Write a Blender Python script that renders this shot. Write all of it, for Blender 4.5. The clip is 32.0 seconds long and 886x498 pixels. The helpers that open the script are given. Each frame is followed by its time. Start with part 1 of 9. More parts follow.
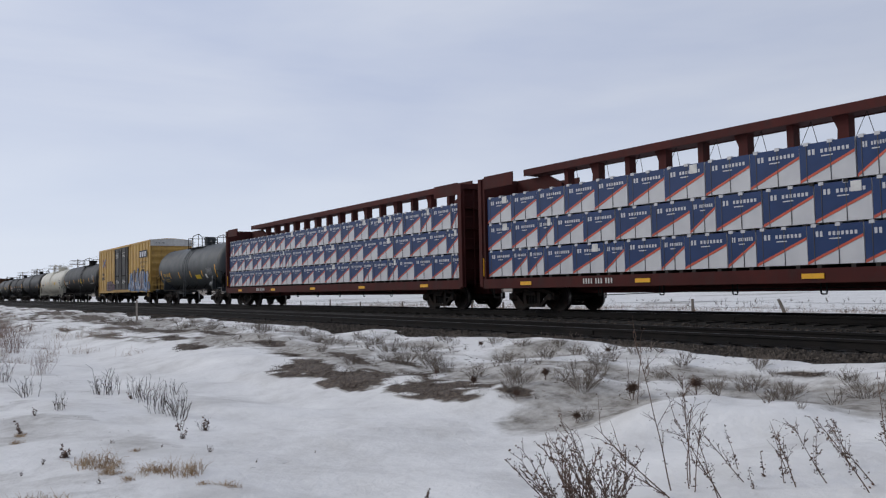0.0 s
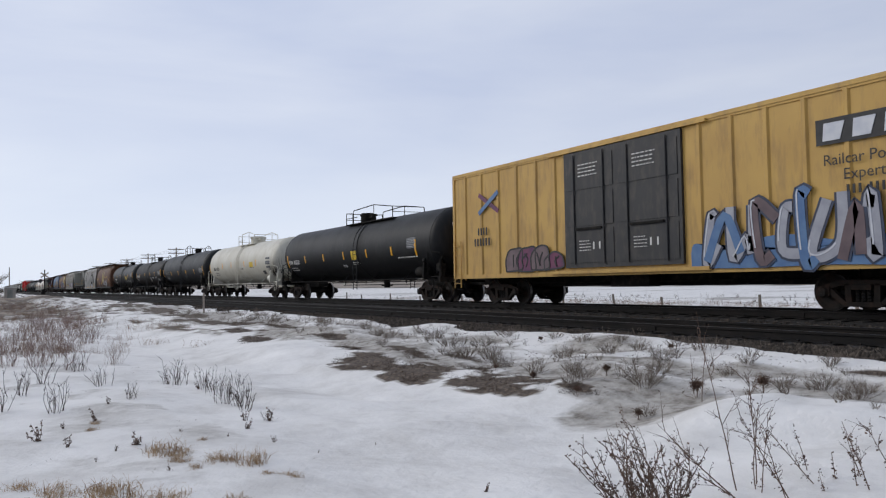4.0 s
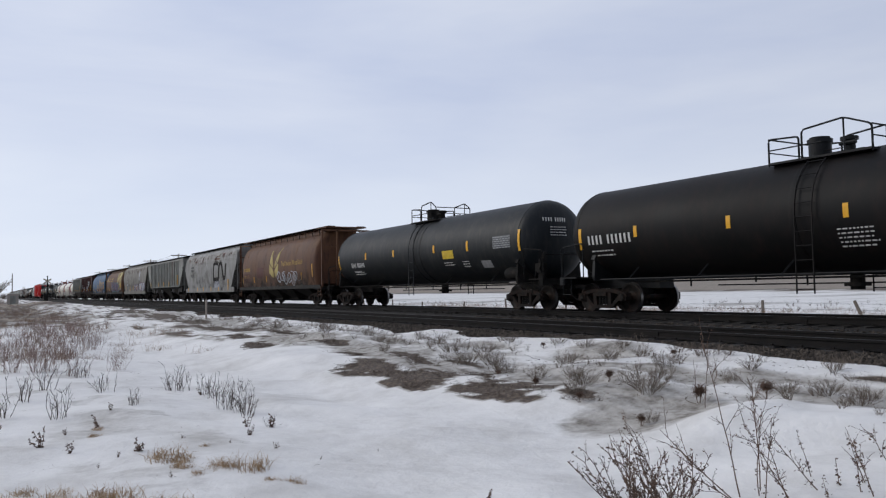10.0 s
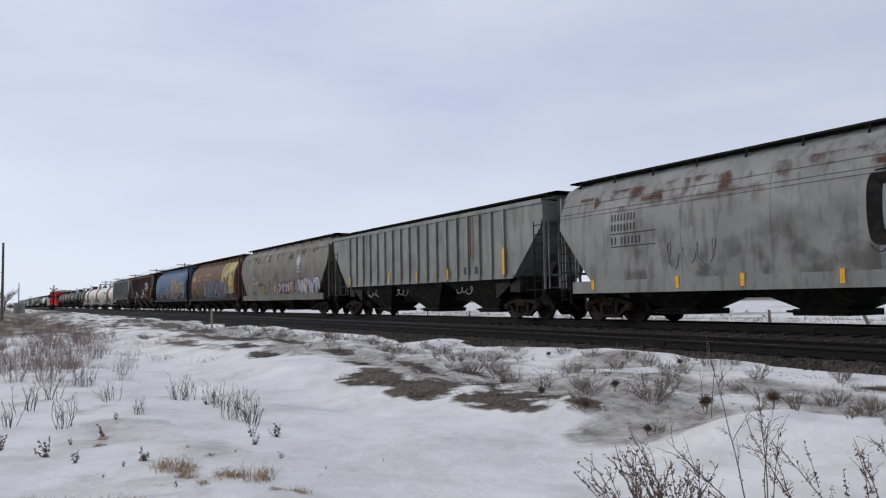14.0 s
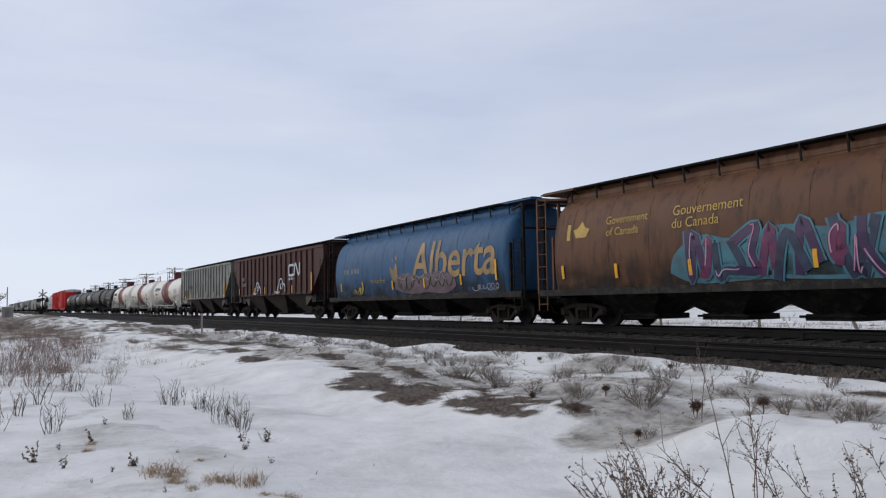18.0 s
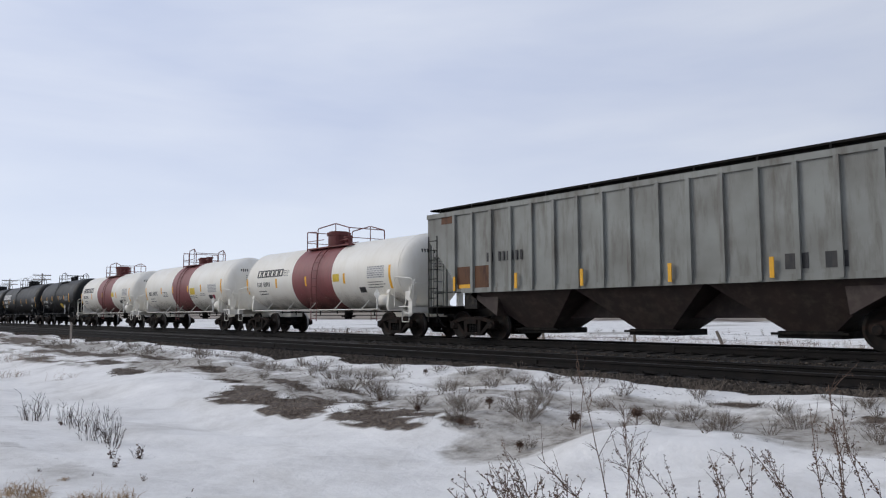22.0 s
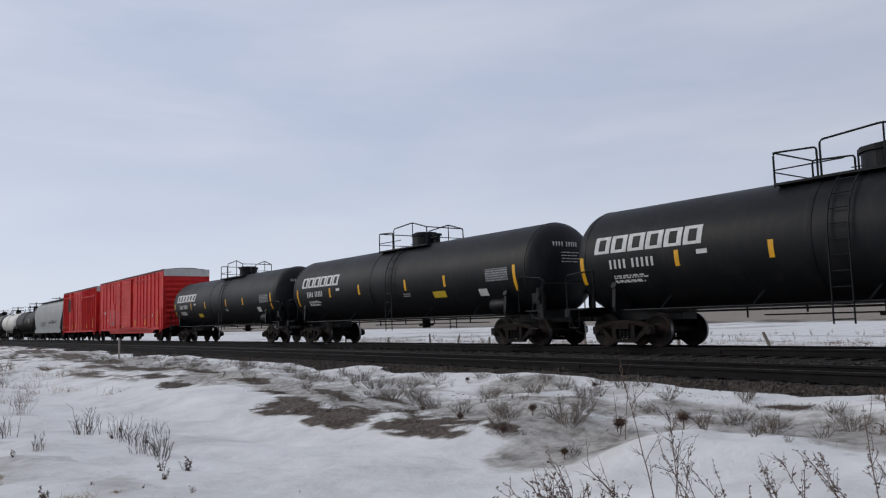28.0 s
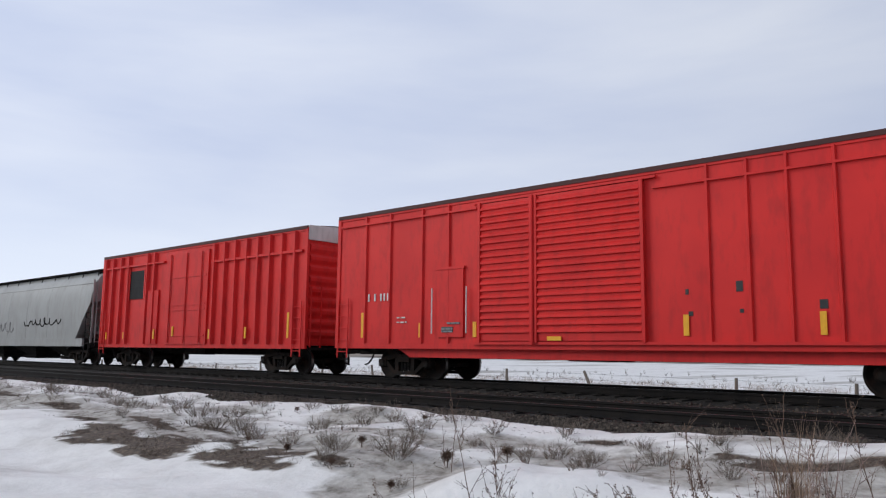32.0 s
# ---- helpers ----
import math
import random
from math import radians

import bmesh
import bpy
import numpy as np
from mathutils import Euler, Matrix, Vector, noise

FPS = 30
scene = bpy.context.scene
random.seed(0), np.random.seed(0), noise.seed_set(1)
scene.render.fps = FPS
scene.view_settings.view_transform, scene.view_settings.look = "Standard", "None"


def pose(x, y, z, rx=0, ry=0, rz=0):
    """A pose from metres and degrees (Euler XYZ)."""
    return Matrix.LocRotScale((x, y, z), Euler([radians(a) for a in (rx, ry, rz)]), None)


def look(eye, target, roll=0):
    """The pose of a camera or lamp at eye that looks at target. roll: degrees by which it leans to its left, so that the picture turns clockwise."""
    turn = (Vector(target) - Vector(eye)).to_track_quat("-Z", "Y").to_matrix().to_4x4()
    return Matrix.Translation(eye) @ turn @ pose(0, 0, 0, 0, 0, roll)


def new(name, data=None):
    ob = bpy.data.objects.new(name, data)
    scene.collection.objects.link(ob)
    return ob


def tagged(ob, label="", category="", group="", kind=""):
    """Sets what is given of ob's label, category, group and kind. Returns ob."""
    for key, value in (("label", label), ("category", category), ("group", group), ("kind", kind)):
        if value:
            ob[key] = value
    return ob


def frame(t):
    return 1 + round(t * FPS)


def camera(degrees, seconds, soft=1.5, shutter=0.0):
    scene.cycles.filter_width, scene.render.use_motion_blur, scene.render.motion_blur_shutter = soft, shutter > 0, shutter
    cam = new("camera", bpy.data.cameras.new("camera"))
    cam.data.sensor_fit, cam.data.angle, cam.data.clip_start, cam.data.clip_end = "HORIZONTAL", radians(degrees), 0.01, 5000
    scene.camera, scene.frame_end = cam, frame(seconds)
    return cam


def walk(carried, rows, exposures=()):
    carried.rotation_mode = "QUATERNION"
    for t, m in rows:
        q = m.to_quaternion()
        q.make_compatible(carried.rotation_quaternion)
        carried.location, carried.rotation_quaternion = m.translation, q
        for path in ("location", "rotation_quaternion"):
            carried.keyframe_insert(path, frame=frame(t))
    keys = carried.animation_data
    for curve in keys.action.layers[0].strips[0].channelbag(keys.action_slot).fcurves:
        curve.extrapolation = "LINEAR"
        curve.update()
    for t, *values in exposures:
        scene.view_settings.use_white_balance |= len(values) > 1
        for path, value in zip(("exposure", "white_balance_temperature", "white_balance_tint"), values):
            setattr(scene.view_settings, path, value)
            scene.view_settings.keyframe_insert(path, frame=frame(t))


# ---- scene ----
cam = camera(59.55, 32.0, soft=1.2)
EYE = (0.0, 0.0, 0.79)                     # the camera stands 0.79 m above the rail head
PATH = [
    (0.0, 54.93, 2.88, 1.15),
    (0.5, 58.31, 3.14, 1.32),
    (1.0, 59.95, 3.11, 1.11),
    (1.5, 60.86, 2.57, 0.84),
    (2.0, 60.82, 2.41, 0.81),
    (2.5, 60.47, 2.42, 0.78),
    (3.0, 60.37, 2.21, 0.71),
    (3.5, 59.30, 2.59, 0.88),
    (5.5, 59.81, 2.44, 1.47),
    (6.0, 60.01, 2.36, 1.70),
    (6.5, 60.06, 2.30, 1.91),
    (7.0, 60.21, 2.39, 1.79),
    (7.5, 60.31, 2.43, 1.78),
    (8.0, 60.37, 2.49, 1.68),
    (8.5, 60.43, 2.66, 1.54),
    (9.0, 60.27, 2.81, 1.59),
    (9.5, 59.85, 2.74, 1.23),
    (10.0, 59.49, 2.98, 0.99),
    (10.5, 59.73, 3.18, 0.83),
    (11.0, 59.72, 3.11, 0.89),
    (11.5, 59.86, 3.13, 0.91),
    (12.0, 60.05, 3.28, 0.85),
    (12.5, 59.99, 3.46, 0.94),
    (13.0, 59.96, 3.56, 0.99),
    (13.5, 59.90, 3.60, 1.04),
    (14.0, 59.88, 3.68, 0.98),
    (14.5, 59.75, 3.72, 0.90),
    (16.5, 59.33, 3.93, 0.93),
    (17.0, 59.31, 4.02, 0.91),
    (17.5, 59.26, 3.99, 0.87),
    (18.0, 59.23, 4.01, 0.90),
    (18.5, 59.18, 4.01, 1.00),
    (19.0, 59.23, 4.03, 1.00),
    (19.5, 59.26, 4.09, 0.96),
    (20.0, 59.19, 4.19, 0.86),
    (20.5, 59.02, 4.33, 0.83),
    (21.0, 58.23, 4.53, 0.67),
    (21.5, 55.72, 4.56, 0.36),
    (22.0, 50.93, 4.85, 0.23),
    (22.5, 45.31, 5.44, 0.13),
    (23.0, 40.15, 5.73, 0.02),
    (23.5, 35.75, 5.89, 0.05),
    (24.0, 34.43, 5.97, 0.27),
    (24.5, 34.96, 6.12, 0.62),
    (25.0, 35.19, 6.35, 0.86),
    (25.5, 35.50, 6.38, 0.95),
    (27.5, 48.94, 5.72, 1.33),
    (28.0, 53.90, 5.46, 1.54),
    (28.5, 57.59, 5.60, 1.58),
    (29.0, 59.52, 5.72, 1.07),
    (29.5, 59.68, 5.94, 0.97),
    (30.0, 58.35, 5.83, 0.59),
    (30.5, 56.74, 6.15, 0.22),
    (31.0, 53.38, 6.61, -0.48),
    (31.5, 47.35, 7.26, -0.84),
    (32.0, 41.79, 7.60, -0.63),
]
walk(cam, [(t, pose(*EYE, 90 + p, r, y)) for t, y, p, r in PATH],
     [(0, -0.08), (1, -0.03), (3, 0.04), (9, 0.03), (19, 0.0), (21, 0.02), (23, 0.12), (25, 0.03), (27.5, -0.16), (28, -0.16), (29, -0.1), (30, -0.02), (31, 0.09), (32, 0.16)])

TRACK = 17.5                               # centre line of the train's track
SIDING = 12.6                              # centre line of the empty track nearer to the camera


def run(t):
    """How far the train has rolled after t seconds."""
    u = (t - 16) / 16
    return 217.827 + u * (217.473 + u * (-2.189 + u * (-3.243 + u * (1.04 + u * 2.539))))


# ---- sky and light: a bright overcast winter day ----
world = bpy.data.worlds.new("overcast_sky")
scene.world = world
world.use_nodes = True
wt = world.node_tree
wt.nodes.clear()


def wn(kind, **kw):
    n = wt.nodes.new(kind)
    for k, v in kw.items():
        n.inputs[k].default_value = v
    return n


SUN_HEIGHT, SUN_TURN = radians(28), radians(226)
sky = wt.nodes.new("ShaderNodeTexSky")
sky.sky_type, sky.sun_disc = "NISHITA", False
sky.sun_elevation, sky.sun_rotation = SUN_HEIGHT, SUN_TURN
gen = wt.nodes.new("ShaderNodeTexCoord")
mapping = wt.nodes.new("ShaderNodeMapping")
mapping.inputs["Scale"].default_value = (1.0, 1.0, 5.0)
mapping.inputs["Rotation"].default_value = (radians(4), radians(3), 0)
cloud_noise = wn("ShaderNodeTexNoise", Scale=1.7, Detail=5.0, Roughness=0.5, Distortion=0.25)
wt.links.new(gen.outputs["Generated"], mapping.inputs["Vector"])
wt.links.new(mapping.outputs["Vector"], cloud_noise.inputs["Vector"])
ramp = wt.nodes.new("ShaderNodeValToRGB")
ramp.color_ramp.elements[0].position, ramp.color_ramp.elements[0].color = 0.30, (0.49, 0.557, 0.74, 1)
ramp.color_ramp.elements[1].position, ramp.color_ramp.elements[1].color = 0.72, (0.69, 0.735, 0.845, 1)
wt.links.new(cloud_noise.outputs["Fac"], ramp.inputs["Fac"])
# the cloud sheet pales towards the horizon
sep = wt.nodes.new("ShaderNodeSeparateXYZ")
wt.links.new(gen.outputs["Generated"], sep.inputs["Vector"])
rise = wt.nodes.new("ShaderNodeMapRange")
rise.inputs["From Min"].default_value, rise.inputs["From Max"].default_value = 0.0, 0.26
rise.inputs["To Min"].default_value, rise.inputs["To Max"].default_value = 0.8, 0.0
rise.interpolation_type = "SMOOTHSTEP"
wt.links.new(sep.outputs["Z"], rise.inputs["Value"])
pale = wt.nodes.new("ShaderNodeMixRGB")
pale.inputs["Color2"].default_value = (0.735, 0.80, 0.915, 1)
wt.links.new(rise.outputs["Result"], pale.inputs["Fac"])
wt.links.new(ramp.outputs["Color"], pale.inputs["Color1"])
bg_cloud = wn("ShaderNodeBackground", Strength=1.0)
wt.links.new(pale.outputs["Color"], bg_cloud.inputs["Color"])
# thinner cloud towards the west
west = wt.nodes.new("ShaderNodeMapRange")
west.inputs["From Min"].default_value, west.inputs["From Max"].default_value = -1.0, 0.5
west.inputs["To Min"].default_value, west.inputs["To Max"].default_value = 1.07, 0.67
wt.links.new(sep.outputs["X"], west.inputs["Value"])
wt.links.new(west.outputs["Result"], bg_cloud.inputs["Strength"])
bg_sky = wn("ShaderNodeBackground", Strength=0.1)
wt.links.new(sky.outputs["Color"], bg_sky.inputs["Color"])
both = wn("ShaderNodeMixShader", Fac=0.94)
wt.links.new(bg_sky.outputs[0], both.inputs[1])
wt.links.new(bg_cloud.outputs[0], both.inputs[2])
wout = wt.nodes.new("ShaderNodeOutputWorld")
wt.links.new(both.outputs[0], wout.inputs["Surface"])

sun_data = bpy.data.lights.new("sun", "SUN")
sun_data.energy, sun_data.angle, sun_data.color = 1.1, radians(30), (1.0, 0.95, 0.87)
sun = new("sun", sun_data)
sun.matrix_world = look((20 * math.sin(SUN_TURN), 20 * math.cos(SUN_TURN), 20 * math.tan(SUN_HEIGHT)), (0, 0, 0))
scene.view_settings.exposure = 0.0


# ---- materials ----
def surface(name, base, second=None, scale=3.0, rough=0.6, metal=0.0, grime=None, grime_amount=0.35, streak=0.0,
            fine=60.0, bump=0.08, island=0.0, random_hue=0.0, contrast=(0.35, 0.7), shine=0.5):
    """A painted, weathered or natural surface: two tones in large patches, fine grain, vertical streaks of grime."""
    m = bpy.data.materials.new(name)
    m.use_nodes = True
    t = m.node_tree
    t.nodes.clear()
    add, link = t.nodes.new, t.links.new
    out = add("ShaderNodeOutputMaterial")
    bs = add("ShaderNodeBsdfPrincipled")
    bs.inputs["Roughness"].default_value, bs.inputs["Metallic"].default_value = rough, metal
    bs.inputs["Specular IOR Level"].default_value = shine
    link(bs.outputs[0], out.inputs[0])
    co = add("ShaderNodeTexCoord")
    big = add("ShaderNodeTexNoise")
    big.inputs["Scale"].default_value, big.inputs["Detail"].default_value = scale, 6
    link(co.outputs["Object"], big.inputs["Vector"])
    r = add("ShaderNodeMapRange")
    r.inputs["From Min"].default_value, r.inputs["From Max"].default_value = contrast
    link(big.outputs["Fac"], r.inputs["Value"])
    mix = add("ShaderNodeMixRGB")
    mix.inputs["Color1"].default_value = (*base, 1)
    mix.inputs["Color2"].default_value = (*(second or [c * 0.8 for c in base]), 1)
    link(r.outputs[0], mix.inputs["Fac"])
    last = mix.outputs[0]
    if grime:
        mp = add("ShaderNodeMapping")
        mp.inputs["Scale"].default_value = (3.2, 3.2, 3.2 * (1 - streak) + 0.25 * streak)
        link(co.outputs["Object"], mp.inputs["Vector"])
        g = add("ShaderNodeTexNoise")
        g.inputs["Scale"].default_value, g.inputs["Detail"].default_value = 1.3, 7
        g.inputs["Roughness"].default_value = 0.62
        link(mp.outputs[0], g.inputs["Vector"])
        gr = add("ShaderNodeMapRange")
        gr.inputs["From Min"].default_value, gr.inputs["From Max"].default_value = 0.48, 0.72
        gr.inputs["To Max"].default_value = grime_amount
        link(g.outputs["Fac"], gr.inputs["Value"])
        gm = add("ShaderNodeMixRGB")
        gm.inputs["Color2"].default_value = (*grime, 1)
        link(gr.outputs[0], gm.inputs["Fac"])
        link(last, gm.inputs["Color1"])
        last = gm.outputs[0]
    if island or random_hue:
        src = add("ShaderNodeObjectInfo").outputs["Random"] if random_hue else add("ShaderNodeNewGeometry").outputs["Random Per Island"]
        amount = random_hue or island
        ir = add("ShaderNodeMapRange")
        ir.inputs["To Min"].default_value, ir.inputs["To Max"].default_value = 1 - amount, 1 + amount
        link(src, ir.inputs["Value"])
        hv = add("ShaderNodeHueSaturation")
        link(ir.outputs[0], hv.inputs["Value"])
        link(last, hv.inputs["Color"])
        last = hv.outputs[0]
    link(last, bs.inputs["Base Color"])
    if bump:
        fn = add("ShaderNodeTexNoise")
        fn.inputs["Scale"].default_value, fn.inputs["Detail"].default_value = fine, 4
        link(co.outputs["Object"], fn.inputs["Vector"])
        bp = add("ShaderNodeBump")
        bp.inputs["Strength"].default_value, bp.inputs["Distance"].default_value = bump, 0.02
        link(fn.outputs["Fac"], bp.inputs["Height"])
        link(bp.outputs[0], bs.inputs["Normal"])
        rr = add("ShaderNodeMapRange")
        rr.inputs["To Min"].default_value, rr.inputs["To Max"].default_value = max(0.05, rough - 0.12), min(1, rough + 0.12)
        link(big.outputs["Fac"], rr.inputs["Value"])
        link(rr.outputs[0], bs.inputs["Roughness"])
    return m


DUST = (0.16, 0.13, 0.10)
SOOT = (0.03, 0.028, 0.026)
RUST = (0.14, 0.055, 0.028)
MAT = {
    "steel_dark": surface("dark_grimy_steel", (0.008, 0.008, 0.008), (0.016, 0.0145, 0.0135), 4, 0.8, 0.0, DUST, 0.15, shine=0.12),
    "truck": surface("truck_cast_steel", (0.012, 0.0105, 0.010), (0.026, 0.021, 0.018), 5, 0.85, 0.0, RUST, 0.15, shine=0.12),
    "wheel": surface("wheel_steel", (0.011, 0.010, 0.0095), (0.024, 0.019, 0.016), 4, 0.65, 0.1, RUST, 0.15, shine=0.15),
    "tread": surface("polished_wheel_rim", (0.3, 0.29, 0.28), None, 9, 0.35, 0.9, RUST, 0.2),
    "rail": surface("rusty_rail_steel", (0.010, 0.0095, 0.0095), (0.02, 0.017, 0.0155), 3, 0.75, 0.0, shine=0.15),
    "rail_head": surface("worn_rail_head", (0.055, 0.054, 0.056), (0.03, 0.029, 0.029), 6, 0.5, 0.5),
    "tie": surface("creosoted_tie_wood", (0.014, 0.0125, 0.0115), (0.036, 0.031, 0.027), 6, 0.9, 0, None, 0, 0, 90, 0.4, 0, 0.25),
    "ballast": surface("dark_ballast_stone", (0.04, 0.034, 0.029), (0.11, 0.09, 0.072), 11, 0.95, 0, SOOT, 0.4, 0, 45, 0.9, 0.45, shine=0.2),
    "yellow": surface("yellow_reflective_strip", (0.86, 0.43, 0.012), (0.74, 0.37, 0.012), 8, 0.45),
    "white_paint": surface("white_marking_paint", (0.72, 0.71, 0.68), (0.55, 0.54, 0.52), 6, 0.6),
    "black_paint": surface("black_marking_paint", (0.022, 0.022, 0.024), None, 6, 0.6),
    "grey_text": surface("faded_grey_stencil", (0.28, 0.28, 0.28), (0.2, 0.2, 0.2), 8, 0.7),
    "orange_text": surface("dull_yellow_stencil", (0.55, 0.36, 0.08), (0.45, 0.3, 0.08), 8, 0.7),
    "panel_yellow": surface("yellow_placard", (0.72, 0.5, 0.03), None, 8, 0.5),
}


# ---- mesh building ----
class Build:
    """Collects vertices and faces of one part."""

    def __init__(self):
        self.v, self.f = [], []

    def add(self, verts, faces):
        n = len(self.v)
        self.v.extend([tuple(p) for p in verts])
        self.f.extend([tuple(i + n for i in f) for f in faces])
        return self

    def box(self, x0, x1, y0, y1, z0, z1):
        v = [(x, y, z) for z in (z0, z1) for y in (y0, y1) for x in (x0, x1)]
        return self.add(v, [(0, 2, 3, 1), (4, 5, 7, 6), (0, 1, 5, 4), (2, 6, 7, 3), (0, 4, 6, 2), (1, 3, 7, 5)])

    def beam(self, a, b, w, h=None, up=(0, 0, 1)):
        """A bar of rectangular section from a to b."""
        a, b = Vector(a), Vector(b)
        d = (b - a).normalized()
        s = d.cross(Vector(up))
        s = s.normalized() if s.length > 1e-4 else Vector((1, 0, 0))
        u = s.cross(d)
        s, u = s * w / 2, u * (h or w) / 2
        v = [p + i * s + j * u for p in (a, b) for i, j in ((-1, -1), (1, -1), (1, 1), (-1, 1))]
        return self.add(v, [(3, 2, 1, 0), (4, 5, 6, 7), (0, 1, 5, 4), (1, 2, 6, 5), (2, 3, 7, 6), (3, 0, 4, 7)])

    def tube(self, pts, r, n=6, close=False, r_end=None):
        """A round bar along a list of points."""
        pts = [Vector(p) for p in pts]
        m = len(pts)
        rings = []
        for i, p in enumerate(pts):
            d = (pts[min(i + 1, m - 1)] - pts[max(i - 1, 0)]).normalized()
            ref = Vector((0, 0, 1)) if abs(d.z) < 0.9 else Vector((1, 0, 0))
            s = d.cross(ref).normalized()
            u = s.cross(d)
            q = r if r_end is None else r + (r_end - r) * i / max(1, m - 1)
            rings.append([p + q * (math.cos(2 * math.pi * k / n) * s + math.sin(2 * math.pi * k / n) * u) for k in range(n)])
        return self.loft(rings)

    def loft(self, rings, caps=True, ring=True):
        n = len(rings[0])
        v = [p for r in rings for p in r]
        f = []
        for i in range(len(rings) - 1):
            for k in range(n if ring else n - 1):
                a, b = i * n + k, i * n + (k + 1) % n
                f.append((a, b, b + n, a + n))
        if caps:
            f.append(tuple(range(n))[::-1])
            f.append(tuple(range(len(v) - n, len(v))))
        return self.add(v, f)

    def prism(self, poly, axis, a, b):
        """A polygon in the two other axes, drawn out along axis from a to b."""
        def place(p, c):
            return {"x": (c, p[0], p[1]), "y": (p[0], c, p[1]), "z": (p[0], p[1], c)}[axis]
        return self.loft([[place(p, a) for p in poly], [place(p, b) for p in poly]])

    def spin(self, profile, n=40, y=0.0, z=0.0):
        """A profile of (x, radius), turned round a line along x."""
        return self.loft([[(x, y + r * math.cos(2 * math.pi * k / n), z + r * math.sin(2 * math.pi * k / n)) for k in range(n)]
                          for x, r in profile])

    def disc_z(self, x, y, z0, z1, r, n=20, r1=None):
        r1 = r if r1 is None else r1
        return self.loft([[(x + q * math.cos(2 * math.pi * k / n), y + q * math.sin(2 * math.pi * k / n), z) for k in range(n)]
                          for z, q in ((z0, r), (z1, r1))])

    def mesh(self, name, material, smooth=False):
        me = bpy.data.meshes.new(name)
        me.from_pydata(self.v, [], self.f)
        bm = bmesh.new()
        bm.from_mesh(me)
        bmesh.ops.recalc_face_normals(bm, faces=bm.faces)
        bm.to_mesh(me)
        bm.free()
        if material:
            me.materials.append(material)
        if smooth:
            me.shade_smooth()
            me.set_sharp_from_angle(angle=radians(35))
        return me


def part(name, b, material, parent=None, label="", smooth=False, at=None):
    """Links a build, or a finished mesh, as one mesh object under a thing or part."""
    me = b if isinstance(b, bpy.types.Mesh) else b.mesh(name, material, smooth)
    ob = new(name, me)
    if parent:
        ob.parent = parent
    if at is not None:
        ob.matrix_basis = at
    if label:
        ob["label"] = label
    if name in ("painted_number", "painted_data", "small_writing", "head_writing", "company_bars", "number_bars", "lettering"):
        tagged(ob, kind="stuff")
    return ob


def rounded(pts, r, steps=3):
    """A polyline with its corners rounded by about r."""
    pts = [Vector(p) for p in pts]
    out = [pts[0]]
    for a, b, c in zip(pts, pts[1:], pts[2:]):
        q = min(r, (b - a).length / 2, (c - b).length / 2)
        p0, p1 = b + (a - b).normalized() * q, b + (c - b).normalized() * q
        for i in range(steps + 1):
            t = i / steps
            out.append(p0 * (1 - t) ** 2 + b * 2 * t * (1 - t) + p1 * t * t)
    return out + [pts[-1]]


# ---- ground, snow and tracks ----
def lattice(ix, iy, seed):
    n = (ix * 374761393 + iy * 668265263 + seed * 1442695041) & 0x7FFFFFFF
    n = ((n ^ (n >> 13)) * 1274126177) & 0x7FFFFFFF
    return ((n ^ (n >> 16)) & 0xFFFF) / 65535.0


def value_noise(x, y, seed=0):
    """Smooth noise from 0 to 1 on arrays."""
    x, y = np.asarray(x, float), np.asarray(y, float)
    ix, iy = np.floor(x).astype(np.int64), np.floor(y).astype(np.int64)
    fx, fy = x - ix, y - iy
    fx, fy = fx * fx * (3 - 2 * fx), fy * fy * (3 - 2 * fy)
    a, b = lattice(ix, iy, seed), lattice(ix + 1, iy, seed)
    c, d = lattice(ix, iy + 1, seed), lattice(ix + 1, iy + 1, seed)
    return (a * (1 - fx) + b * fx) * (1 - fy) + (c * (1 - fx) + d * fx) * fy


def fractal(x, y, seed=0, octaves=4):
    total, amp, norm = 0.0, 1.0, 0.0
    for o in range(octaves):
        total = total + amp * value_noise(np.asarray(x) * 2 ** o, np.asarray(y) * 2 ** o, seed + 17 * o)
        norm += amp
        amp *= 0.5
    return total / norm


PROFILE_Y = [-4000, -200, -40, 2.0, 3.6, 4.8, 5.5, 6.1, 6.7, 7.3, 8.4, 10.2, 11.0, 19.5, 20.5, 23, 30, 150, 400, 700, 4000]
PROFILE_Z = [-1.0, -1.0, -0.85, -0.85, -0.93, -0.95, -0.88, -0.74, -0.62, -0.57, -0.48, -0.33, -0.45, -0.45, -0.6, -1.0, -1.05, -1.0, 6.5, 8.0, 8.0]


def ridges(x, y):
    """Streaks of tussocks and snow running slantwise along the bank."""
    return fractal(x * 0.55 + y * 0.5, y * 1.9 - x * 0.35, 43, 4)


def bump(u, half):
    """A smooth hump of height one, about half wide each way."""
    return np.exp(-(u / half) ** 2)


